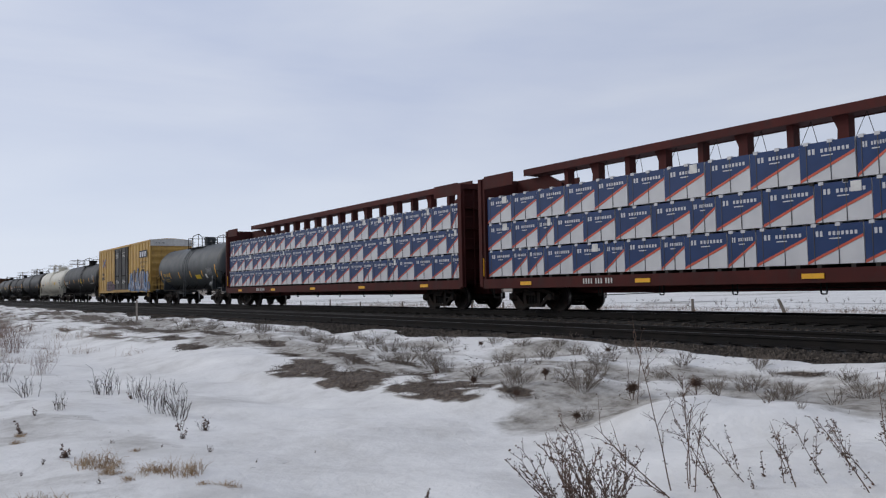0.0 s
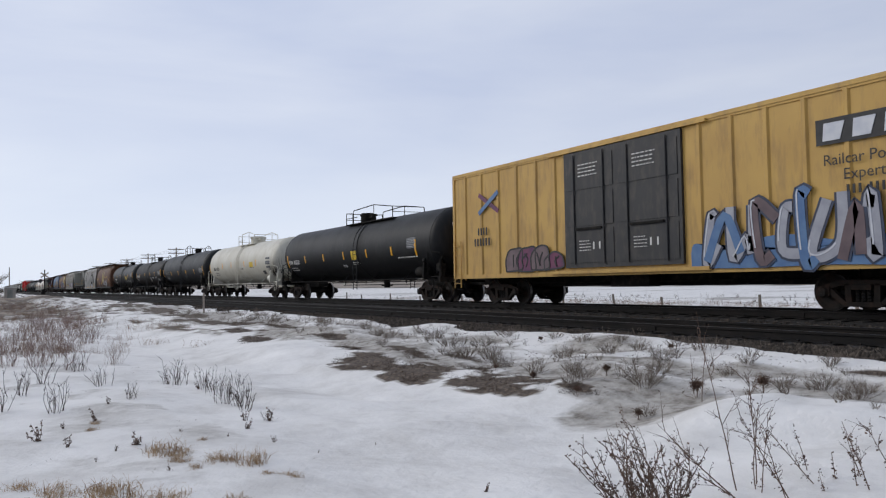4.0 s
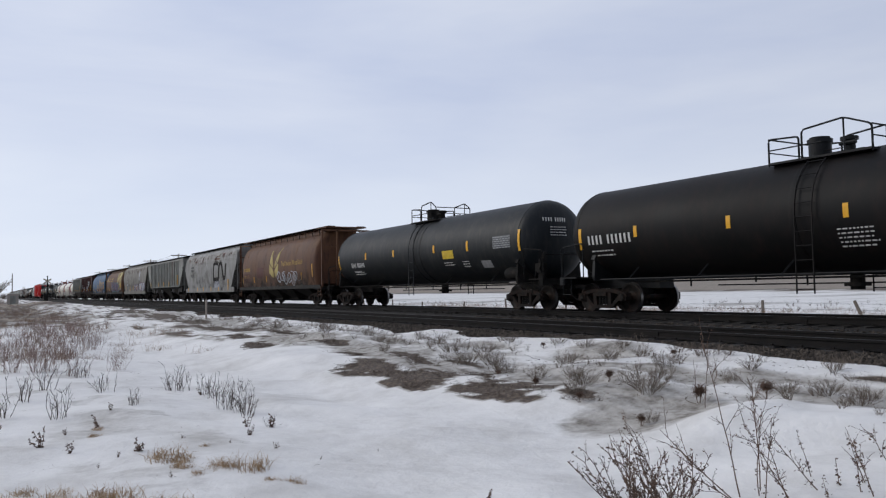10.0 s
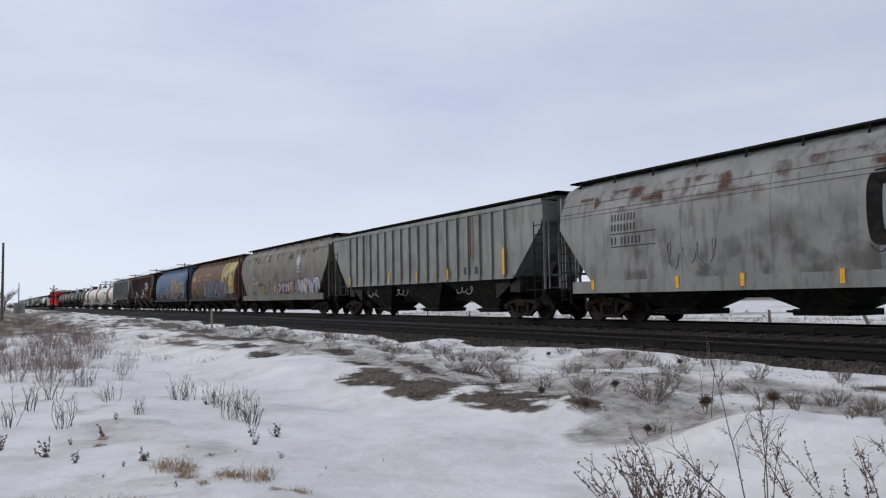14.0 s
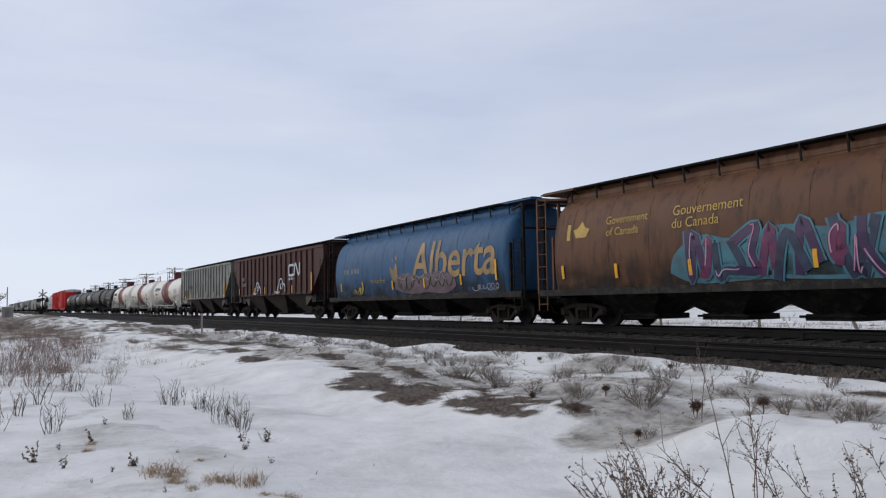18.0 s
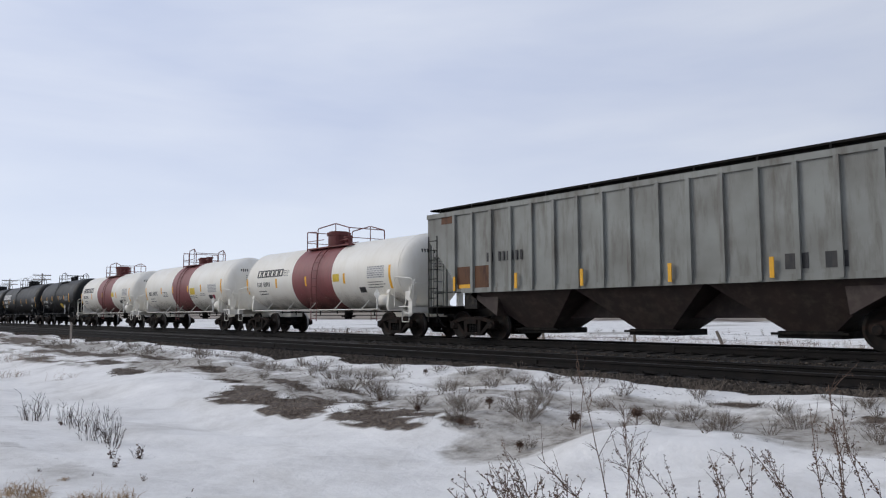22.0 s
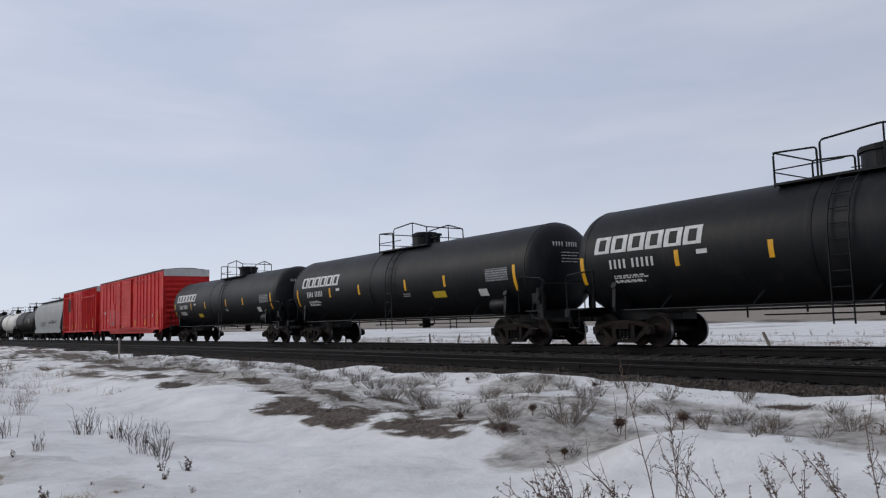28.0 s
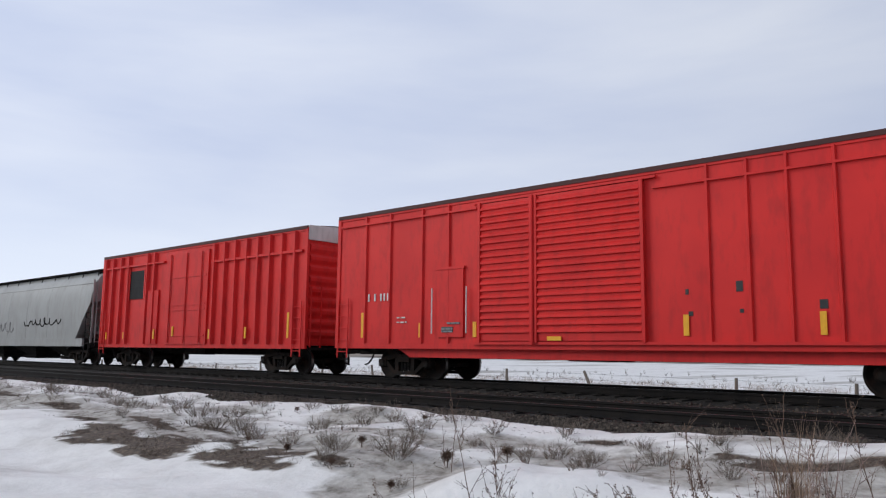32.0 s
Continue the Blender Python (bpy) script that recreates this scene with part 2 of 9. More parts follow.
def ground_height(x, y):
    x, y = np.asarray(x, float), np.asarray(y, float)
    wave = (fractal(x * 0.11, y * 0.02 + 5, 3, 2) - 0.5) * 1.2      # the bank swings in and out
    wave = wave + 0.55 * np.clip((-x - 11) / 8, 0, 1)
    shift = np.where((y > 4) & (y < 9.6), wave * np.clip((9.6 - y) / 3, 0, 1), 0)
    z = np.interp(y + shift, PROFILE_Y, PROFILE_Z)
    near = np.clip((11 - np.abs(y - 3)) / 4, 0, 1)
    # long soft drifts, laid by a wind along the slope
    along, across = x * 0.83 + y * 0.55, y * 0.83 - x * 0.55
    z = z + near * (0.20 * (fractal(x * 0.35, y * 0.5, 7, 2) - 0.5) + 0.10 * (fractal(along * 0.5, across * 1.5, 9, 2) - 0.5))
    z = z + near * 0.035 * (fractal(along * 1.6, across * 4.0, 19, 3) - 0.5)
    drift = np.abs(fractal(along * 0.3, across * 0.9, 23, 2) - 0.5) * 2
    z = z - near * 0.12 * (drift - 0.3)
    z = z + np.where((y > 22), 0.25 * (fractal(x * 0.2, y * 0.2, 11, 3) - 0.5), 0)
    z = z + np.where(y > 150, (fractal(x * 0.004, y * 0.004, 13, 3) - 0.5) * np.clip((y - 150) / 60, 0, 2.0), 0)
    bank = np.clip(1 - np.abs(y - 8.2) / 2.2, 0, 1)
    z = z + bank * (0.09 * (fractal(x * 1.1, y * 1.3, 21, 3) - 0.45) - 0.20 * (np.clip(ridges(x, y), 0.35, 0.65) - 0.48))
    # a scoured hollow in the bank and the drift beside it
    z = z - 0.17 * bump(x + 6.75 - 0.25 * (y - 6.6), 0.75) * bump(y - 6.7, 0.95)
    z = z + 0.09 * bump(x + 5.5 + 0.12 * (y - 6.7), 0.36) * bump(y - 6.7, 1.15)
    z = z + 0.03 * np.clip((x + 5.4) / 0.5, 0, 1) * bump(y - 6.0, 0.9)
    # a higher lip of snow along the ballast shoulder
    lip = 0.6 + 0.8 * (fractal(x * 0.6, 0.3, 29, 3) - 0.2)
    z = z + 0.13 * lip * np.clip((x + 16) / 5, 0, 1) * np.clip(1 - np.abs(y - 9.9) / 1.0, 0, 1)
    z = z + 0.14 * bump(x + 1.9, 0.7) * bump(y - 9.2, 0.6) - 0.08 * bump(x + 2.6, 0.9) * bump(y - 9.0, 0.3)
    # the grade crossing far along the line
    z = z + 0.55 * np.exp(-((x + 128) / 16) ** 2) * np.clip((10.5 - y) / 3, 0, 1)
    return z


# bare patches on the bank: x, y, half length, half width
PATCHES = [(-13.4, 6.25, 1.0, 0.46), (-11.65, 6.4, 0.9, 0.5), (-9.5, 6.58, 1.05, 0.44), (-8.0, 6.8, 0.34, 0.1), (-10.6, 6.95, 0.5, 0.12), (-13.6, 7.3, 0.9, 0.16), (-12.4, 7.75, 0.8, 0.14),
           (-20.5, 6.35, 0.9, 0.32), (-23.3, 6.6, 1.0, 0.25), (-22.4, 7.6, 1.6, 0.16), (-26.0, 7.4, 1.6, 0.3), (-30.5, 7.6, 2.2, 0.4), (-15.6, 6.9, 0.7, 0.12), (-36, 8.0, 3.0, 0.5), (-18.0, 7.4, 0.9, 0.16),
           (-45, 8.4, 4.0, 0.8), (-5.5, 9.45, 0.5, 0.10), (-3.1, 9.02, 0.7, 0.16), (-2.1, 9.1, 0.5, 0.12), (-60, 8.8, 7.0, 0.9)]


# wind-blown dust on the snow: x, y, half length, half width
DUSTY = [(-6.7, 6.75, 0.85, 0.95), (-7.4, 7.2, 1.0, 0.6), (-8.6, 7.5, 1.3, 0.5), (-10.6, 7.6, 2.2, 0.6), (-15, 7.3, 2.6, 0.7), (-5.2, 8.3, 1.2, 0.35), (-20, 7.4, 2.6, 0.8), (-3.4, 8.5, 1.5, 0.4),
         (-26, 7.9, 4.5, 1.0), (-36, 8.4, 7, 1.1), (-12.8, 7.2, 1.6, 0.5), (-50, 8.6, 9, 1.4), (-9.0, 8.4, 1.8, 0.22), (-6.2, 8.9, 1.4, 0.2), (-2.5, 8.9, 1.3, 0.35)]


def bare_cover(x, y):
    """0: clean snow; 0.5: thin dirty snow; 1: bare earth and dead grass; 1.4: dry prairie grass."""
    x, y = np.asarray(x, float), np.asarray(y, float)
    n = fractal(x * 0.8, y * 1.3, 31, 4)
    f = fractal(x * 3.1, y * 3.1, 37, 3)
    jag = fractal(x * 1.5 + y * 0.9, y * 6.5 - x * 1.9, 47, 3)
    c = np.zeros_like(x)
    bank = np.clip(1 - np.abs(y - 8.45) / 1.9, 0, 1)
    c = np.maximum(c, np.clip((bank * 0.72 + (ridges(x, y) - 0.5) * 3.2 + (jag - 0.5) * 0.8) * np.clip(bank * 4, 0, 1), 0, 1) * 0.55)
    far_bank = np.clip((-x - 14) / 14, 0, 1) * np.clip(1 - np.abs(y - 7.7) / 2.3, 0, 1)
    c = np.maximum(c, np.clip((far_bank * 0.8 + (ridges(x, y) - 0.55) * 5 + (jag - 0.5) * 1.5) * np.clip(far_bank * 4, 0, 1), 0, 1) * 0.9)
    for px, py, a, b in DUSTY:
        d = ((x - px) / a) ** 2 + ((y - py) / b) ** 2
        c = np.maximum(c, np.clip((1.6 - d + (f - 0.5) * 1.2 + (n - 0.5) * 1.6 + (jag - 0.5) * 1.2), 0, 1) * 0.5)
    for px, py, a, b in PATCHES:
        d = ((x - px) / a) ** 2 + ((y - py) / b) ** 2
        c = np.maximum(c, np.clip((1.25 - d + (f - 0.5) * 1.2 + (n - 0.5) * 0.8 + (jag - 0.5) * 2.8) * 3.5, 0, 1))
    left = np.clip((-x - 34) / 25, 0, 1) * np.clip((7.5 - y) / 3, 0, 1)
    c = np.maximum(c, np.clip(left * 1.3 + (n - 0.6) * 2.4, 0, 1.4) * left ** 0.3)
    # thin crust over stubble in the near field
    field = np.clip((-x - 5) / 3, 0, 1) * np.clip((3.6 - y) / 1.5, 0, 1)
    c = np.maximum(c, np.clip((n - 0.5) * 2.2 + (f - 0.5) * 0.5, 0, 0.3) * field)
    c = np.maximum(c, np.clip((y - 150) / 12 + (n - 0.5) * 2, 0, 1) * 1.4)
    c = np.maximum(c, np.where(y > 24, np.clip((fractal(x * 0.25, y * 0.12, 41, 3) - 0.6) * 4, 0, 0.45), 0))
    c = np.maximum(c, np.where(y < -30, np.clip((n - 0.55) * 4, 0, 1), 0))
    c = np.maximum(c, np.exp(-((x + 128) / 16) ** 2) * np.where(y < 9.5, 1.35, 0))
    return c


def steps(spans):
    """Coordinates from (start, end, spacing) spans, end to end."""
    out = []
    for a, b, d in spans:
        n = max(1, int(round((b - a) / d)))
        out.extend(np.linspace(a, b, n, endpoint=False))
    out.append(spans[-1][1])
    return np.array(out)


def sheet(name, xs, ys, height, cover=None):
    gx, gy = np.meshgrid(xs, ys)
    gz = height(gx, gy)
    verts = np.stack([gx, gy, gz], -1).reshape(-1, 3)
    nx, ny = len(xs), len(ys)
    i = np.arange(nx * ny).reshape(ny, nx)
    faces = np.stack([i[:-1, :-1], i[:-1, 1:], i[1:, 1:], i[1:, :-1]], -1).reshape(-1, 4)
    me = bpy.data.meshes.new(name)
    me.from_pydata(verts.tolist(), [], faces.tolist())
    if cover is not None:
        at = me.attributes.new("cover", "FLOAT", "POINT")
        at.data.foreach_set("value", cover(gx, gy).reshape(-1).astype(np.float32))
    me.shade_smooth()
    return me


def snow_material():
    m = bpy.data.materials.new("old_snow_and_dead_grass")
    m.use_nodes = True
    t = m.node_tree
    add, link = t.nodes.new, t.links.new
    bs = t.nodes["Principled BSDF"]
    co = add("ShaderNodeTexCoord")
    at = add("ShaderNodeAttribute")
    at.attribute_name = "cover"

    def noise_node(scale, detail=6, rough=0.6):
        n = add("ShaderNodeTexNoise")
        n.inputs["Scale"].default_value, n.inputs["Detail"].default_value, n.inputs["Roughness"].default_value = scale, detail, rough
        link(co.outputs["Object"], n.inputs["Vector"])
        return n

    def ramp_node(src, stops):
        r = add("ShaderNodeValToRGB")
        els = r.color_ramp.elements
        els[0].position, els[0].color = stops[0][0], (*stops[0][1], 1)
        els[1].position, els[1].color = stops[1][0], (*stops[1][1], 1)
        for p, c in stops[2:]:
            e = els.new(p)
            e.color = (*c, 1)
        link(src, r.inputs["Fac"])
        return r

    snow = ramp_node(noise_node(0.8, 8, 0.68).outputs["Fac"], [(0.34, (0.88, 0.865, 0.84)), (0.5, (0.80, 0.785, 0.76)), (0.72, (0.60, 0.58, 0.55))])
    grey = ramp_node(noise_node(5.0).outputs["Fac"], [(0.3, (0.56, 0.535, 0.495)), (0.52, (0.37, 0.345, 0.31)), (0.7, (0.17, 0.15, 0.125))])
    earth = ramp_node(noise_node(16.0, 8, 0.7).outputs["Fac"], [(0.3, (0.036, 0.027, 0.021)), (0.5, (0.092, 0.068, 0.05)), (0.72, (0.23, 0.175, 0.13))])
    # ragged edges between the covers
    edge = noise_node(7.0, 8, 0.7)
    s = add("ShaderNodeMath")
    s.operation = "MULTIPLY_ADD"
    s.inputs[1].default_value, s.inputs[2].default_value = 0.5, -0.25
    link(edge.outputs["Fac"], s.inputs[0])
    total = add("ShaderNodeMath")
    link(s.outputs[0], total.inputs[0])
    link(at.outputs["Fac"], total.inputs[1])
    f1, f2 = add("ShaderNodeMapRange"), add("ShaderNodeMapRange")
    f1.inputs["From Min"].default_value, f1.inputs["From Max"].default_value = 0.12, 0.5
    f2.inputs["From Min"].default_value, f2.inputs["From Max"].default_value = 0.62, 0.8
    for f in (f1, f2):
        link(total.outputs[0], f.inputs["Value"])
    m1, m2 = add("ShaderNodeMixRGB"), add("ShaderNodeMixRGB")
    link(f1.outputs[0], m1.inputs["Fac"])
    link(snow.outputs[0], m1.inputs["Color1"])
    link(grey.outputs[0], m1.inputs["Color2"])
    link(f2.outputs[0], m2.inputs["Fac"])
    link(m1.outputs[0], m2.inputs["Color1"])
    link(earth.outputs[0], m2.inputs["Color2"])
    # dry grass of the far fields
    f3, m3 = add("ShaderNodeMapRange"), add("ShaderNodeMixRGB")
    f3.inputs["From Min"].default_value, f3.inputs["From Max"].default_value = 1.05, 1.3
    link(total.outputs[0], f3.inputs["Value"])
    straw = ramp_node(noise_node(0.6, 8, 0.7).outputs["Fac"], [(0.35, (0.20, 0.165, 0.13)), (0.55, (0.29, 0.245, 0.195)), (0.72, (0.38, 0.33, 0.27))])
    link(f3.outputs[0], m3.inputs["Fac"])
    link(m2.outputs[0], m3.inputs["Color1"])
    link(straw.outputs[0], m3.inputs["Color2"])
    link(m3.outputs[0], bs.inputs["Base Color"])
    bs.inputs["Roughness"].default_value = 0.85
    bp = add("ShaderNodeBump")
    bp.inputs["Strength"].default_value, bp.inputs["Distance"].default_value = 0.6, 0.05
    link(noise_node(8.0, 8, 0.6).outputs["Fac"], bp.inputs["Height"])
    link(bp.outputs[0], bs.inputs["Normal"])
    return m


GROUND_X = steps([(-4000, -600, 200), (-600, -150, 12), (-150, -60, 2), (-60, -26, 0.5), (-26, -1, 0.1), (-1, 12, 0.5), (12, 80, 8), (80, 600, 60), (600, 4000, 300)])
GROUND_Y = steps([(-4000, -200, 300), (-200, -30, 17), (-30, -2, 2), (-2, 2, 0.4), (2, 10.6, 0.1), (10.6, 20, 0.8), (20, 60, 1.6), (60, 400, 12), (400, 4000, 240)])
ground_mesh = sheet("ground", GROUND_X, GROUND_Y, ground_height, bare_cover)
ground_mesh.materials.append(snow_material())
ground = tagged(new("ground", ground_mesh), "snow-covered verge and prairie with bare grassy patches", "ground", kind="structure")


def bed_height(x, y):
    z = np.interp(y, [9.4, 10.1, 10.6, 11.1, 14.1, 14.9, 15.7, 19.3, 20.3, 21.6], [-0.75, -0.36, -0.335, -0.31, -0.31, -0.29, -0.21, -0.21, -0.55, -1.25])
    edge = np.clip((10.9 - y) / 0.8, 0, 1)
    return z + 0.05 * (fractal(x * 4, y * 4, 51, 2) - 0.5) + edge * 0.16 * (fractal(x * 0.5, y * 0.5, 53, 3) - 0.5)


BED_X = steps([(-1800, -200, 40), (-200, -60, 2), (-60, -30, 0.5), (-30, 2, 0.12), (2, 40, 2), (40, 800, 40)])
def oil_cover(x, y):
    """How far oil and brake dust have blackened the stones: all but the outer shoulder."""
    return np.clip((y - 10.9) / 0.7 + (fractal(x * 0.7, y * 1.5, 61, 3) - 0.5) * 1.6, 0, 1)


def ballast_material():
    m = surface("ballast_bed_stone", (0.055, 0.046, 0.038), (0.11, 0.09, 0.072), 11, 0.95, 0, SOOT, 0.4, 0, 45, 0.9, shine=0.2)
    t = m.node_tree
    bs = [n for n in t.nodes if n.type == "BSDF_PRINCIPLED"][0]
    link = bs.inputs["Base Color"].links[0]
    stone = link.from_socket
    at, mix, speck, ramp = t.nodes.new("ShaderNodeAttribute"), t.nodes.new("ShaderNodeMixRGB"), t.nodes.new("ShaderNodeTexVoronoi"), t.nodes.new("ShaderNodeValToRGB")
    at.attribute_name = "cover"
    speck.inputs["Scale"].default_value = 22
    ramp.color_ramp.elements[0].color, ramp.color_ramp.elements[1].color = (0.012, 0.0115, 0.011, 1), (0.062, 0.057, 0.052, 1)
    t.links.new(speck.outputs["Color"], ramp.inputs["Fac"])
    t.links.new(at.outputs["Fac"], mix.inputs["Fac"])
    t.links.new(stone, mix.inputs["Color1"])
    t.links.new(ramp.outputs["Color"], mix.inputs["Color2"])
    t.links.new(mix.outputs[0], bs.inputs["Base Color"])
    return m


bed_mesh = sheet("ballast_bed", BED_X, steps([(9.4, 11.6, 0.12), (11.6, 21.6, 0.25)]), bed_height, oil_cover)
bed_mesh.materials.append(ballast_material())
ballast_bed = tagged(new("ballast_bed", bed_mesh), "dark crushed-stone ballast bed under two tracks", "ballast", kind="structure")


def stones(name, count, spans, size, seed, material, label):
    """Loose stones scattered over the bed, one mesh of many small lumps."""
    rng = np.random.default_rng(seed)
    verts, faces = [], []
    shape = np.array([(0, 0, 1), (0.9, 0, 0.1), (0.2, 0.9, 0), (-0.85, 0.3, 0.15), (-0.3, -0.9, 0), (0, 0, -0.8)])
    tri = [(0, 1, 2), (0, 2, 3), (0, 3, 4), (0, 4, 1), (5, 2, 1), (5, 3, 2), (5, 4, 3), (5, 1, 4)]
    for x0, x1, y0, y1, share in spans:
        n = int(count * share)
        x, y = rng.uniform(x0, x1, n), rng.uniform(y0, y1, n)
        z = bed_height(x, y)
        for a, b, c in zip(x, y, z):
            s = size * rng.uniform(0.5, 1.4)
            t = rng.uniform(0, 6.28)
            p = shape * (s, s * rng.uniform(0.6, 1), s * rng.uniform(0.5, 0.9)) * rng.uniform(0.75, 1.2, (6, 1))
            q = np.stack([a + p[:, 0] * math.cos(t) - p[:, 1] * math.sin(t), b + p[:, 0] * math.sin(t) + p[:, 1] * math.cos(t), c + p[:, 2] + s * 0.2], 1)
            k = len(verts)
            verts.extend(q.tolist())
            faces.extend([(i + k, j + k, l + k) for i, j, l in tri])
    me = bpy.data.meshes.new(name)
    me.from_pydata(verts, [], faces)
    me.materials.append(material)
    return tagged(new(name, me), label, "ballast", kind="stuff")


stones("ballast_stones", 22000, [(-24, 0, 10.0, 11.4, 0.62), (-24, 0, 14.0, 15.6, 0.16), (-60, -24, 10.0, 11.3, 0.22)], 0.042, 5, MAT["ballast"],
       "loose dark ballast stones along the track shoulder")

RAIL_PROFILE = [(-0.07, -0.17), (0.07, -0.17), (0.07, -0.158), (0.012, -0.135), (0.01, -0.05), (0.036, -0.042), (0.036, -0.006), (0.028, 0),
                (-0.028, 0), (-0.036, -0.006), (-0.036, -0.042), (-0.01, -0.05), (-0.012, -0.135), (-0.07, -0.158)]
tie_mesh = Build().box(-0.115, 0.115, -1.3, 1.3, -0.16, 0.0).mesh("tie", MAT["tie"])
plate_mesh = Build().box(-0.09, 0.09, -0.17, 0.17, 0, 0.018).box(-0.02, 0.02, -0.13, -0.09, 0.018, 0.05).box(-0.02, 0.02, 0.09, 0.13, 0.018, 0.05).mesh("tie_plate", MAT["rail"])


def railway(name, y, top, label):
    track = tagged(new(name), label, "railway track", kind="structure")
    track.location = (0, y, top)
    for side in (-1, 1):
        b = Build()
        for x0, x1 in ((-1800, -300), (-300, -60), (-60, 60), (60, 800)):
            b.prism([(side * 0.753 + p, z) for p, z in RAIL_PROFILE], "x", x0, x1)
        me = b.mesh("rail", MAT["rail"])
        me.materials.append(MAT["rail_head"])
        for poly in me.polygons:
            if poly.center.z > -0.003 and poly.normal.z > 0.9:
                poly.material_index = 1
        part("rail", me, None, track)
        joints = Build()
        for k in range(-5, 1):
            joints.box(k * 11.9 - 0.45, k * 11.9 + 0.45, side * 0.753 - 0.035, side * 0.753 + 0.035, -0.14, -0.045)
        part("joint_bar", joints, MAT["rail"], track)
    rng = random.Random(3 + int(y))
    far = Build()
    for k in range(-560, 40):
        x = k * 0.545 + rng.uniform(-0.03, 0.03)
        if -62 < x < 3:
            part("tie", tie_mesh, None, track, at=pose(x, rng.uniform(-0.05, 0.05), -0.178 + rng.uniform(-0.012, 0.004), 0, 0, rng.uniform(-1.5, 1.5)))
            if x > -30:
                for side in (-1, 1):
                    part("tie_plate", plate_mesh, None, track, at=pose(x, side * 0.753, -0.186))
        elif x < 20:
            far.box(x - 0.11, x + 0.11, -1.3, 1.3, -0.3, -0.18)
    tagged(part("tie_row", far, MAT["tie"], track), kind="stuff")
    return track


# ---- rolling stock: shared parts ----
WHEEL_R = 0.45
WHEELSETS, CARS = [], []


def spin_y(profile, n):
    """Rings of a profile of (y, radius) round the y axis."""
    return [[(r * math.cos(2 * math.pi * k / n), y, r * math.sin(2 * math.pi * k / n)) for k in range(n)] for y, r in profile]


def wheelset_mesh():
    b = Build()
    for s in (-1, 1):
        b.loft(spin_y([(s * 0.66, 0.10), (s * 0.67, 0.14), (s * 0.70, 0.33), (s * 0.675, 0.37), (s * 0.672, WHEEL_R + 0.02), (s * 0.70, WHEEL_R + 0.02), (s * 0.712, WHEEL_R),
                       (s * 0.80, WHEEL_R - 0.005), (s * 0.803, 0.385), (s * 0.775, 0.35), (s * 0.755, 0.2), (s * 0.80, 0.13), (s * 0.81, 0.09)], 28))
        b.loft(spin_y([(s * 0.80, 0.085), (s * 0.95, 0.085), (s * 0.951, 0.12), (s * 1.15, 0.12), (s * 1.151, 0.1), (s * 1.2, 0.095)], 14))
        for k in range(3):
            a = 2.1 * k
            b.box(0.055 * math.cos(a) - 0.015, 0.055 * math.cos(a) + 0.015, *sorted((s * 1.2, s * 1.215)), 0.055 * math.sin(a) - 0.015, 0.055 * math.sin(a) + 0.015)
    b.loft(spin_y([(-0.67, 0.085), (0.67, 0.085)], 12))
    me = b.mesh("wheelset", MAT["wheel"], True)
    me.materials.append(MAT["tread"])
    for p in me.polygons:
        r = math.hypot(p.center.x, p.center.z)
        if r > WHEEL_R - 0.012 and abs(p.center.y) > 0.71:
            p.material_index = 1
    return me


def side_frame_mesh():
    """A cast side frame in the plane y = 0: arched top chord, sloping tension arms, columns and bearing boxes."""
    b = Build()
    w = 0.07
    top = [(-1.1, 0.50), (-0.95, 0.60), (-0.55, 0.70), (-0.3, 0.72), (0.3, 0.72), (0.55, 0.70), (0.95, 0.60), (1.1, 0.50), (1.08, 0.42), (0.92, 0.49), (0.52, 0.59),
           (0.28, 0.61), (-0.28, 0.61), (-0.52, 0.59), (-0.92, 0.49), (-1.08, 0.42)]
    for s in (-1, 1):
        for poly in ([(0.72, 0.53), (0.80, 0.42), (0.44, 0.15), (0.33, 0.18)], [(0.26, 0.63), (0.40, 0.63), (0.38, 0.16), (0.24, 0.16)]):
            b.prism([(s * x, z) for x, z in poly], "y", -w, w)
        b.box(*sorted((s * 0.74, s * 1.06)), -0.1, 0.1, 0.36, 0.58)
        b.loft([[(s * 0.9 + r * math.cos(k * math.pi / 7), y, 0.45 + r * math.sin(k * math.pi / 7)) for k in range(14)] for y, r in ((-0.14, 0.1), (-0.1, 0.13), (0.1, 0.13))])
    n = len(top) // 2
    for i in range(n - 1):
        b.prism([top[i], top[i + 1], top[-2 - i], top[-1 - i]], "y", -w, w)
    b.prism([(-0.45, 0.13), (0.45, 0.13), (0.40, 0.23), (-0.40, 0.23)], "y", -w * 1.3, w * 1.3)
    b.box(-0.22, 0.22, -0.12, 0.12, 0.50, 0.61)
    return b.mesh("side_frame", MAT["truck"])


def spring_mesh():
    b = Build()
    rings = [(0.235 + i * 0.0325, 0.064 if i % 2 else 0.046) for i in range(9)]
    b.loft([[(r * math.cos(k * math.pi / 4), r * math.sin(k * math.pi / 4), z) for k in range(8)] for z, r in rings])
    return b.mesh("spring", MAT["steel_dark"])


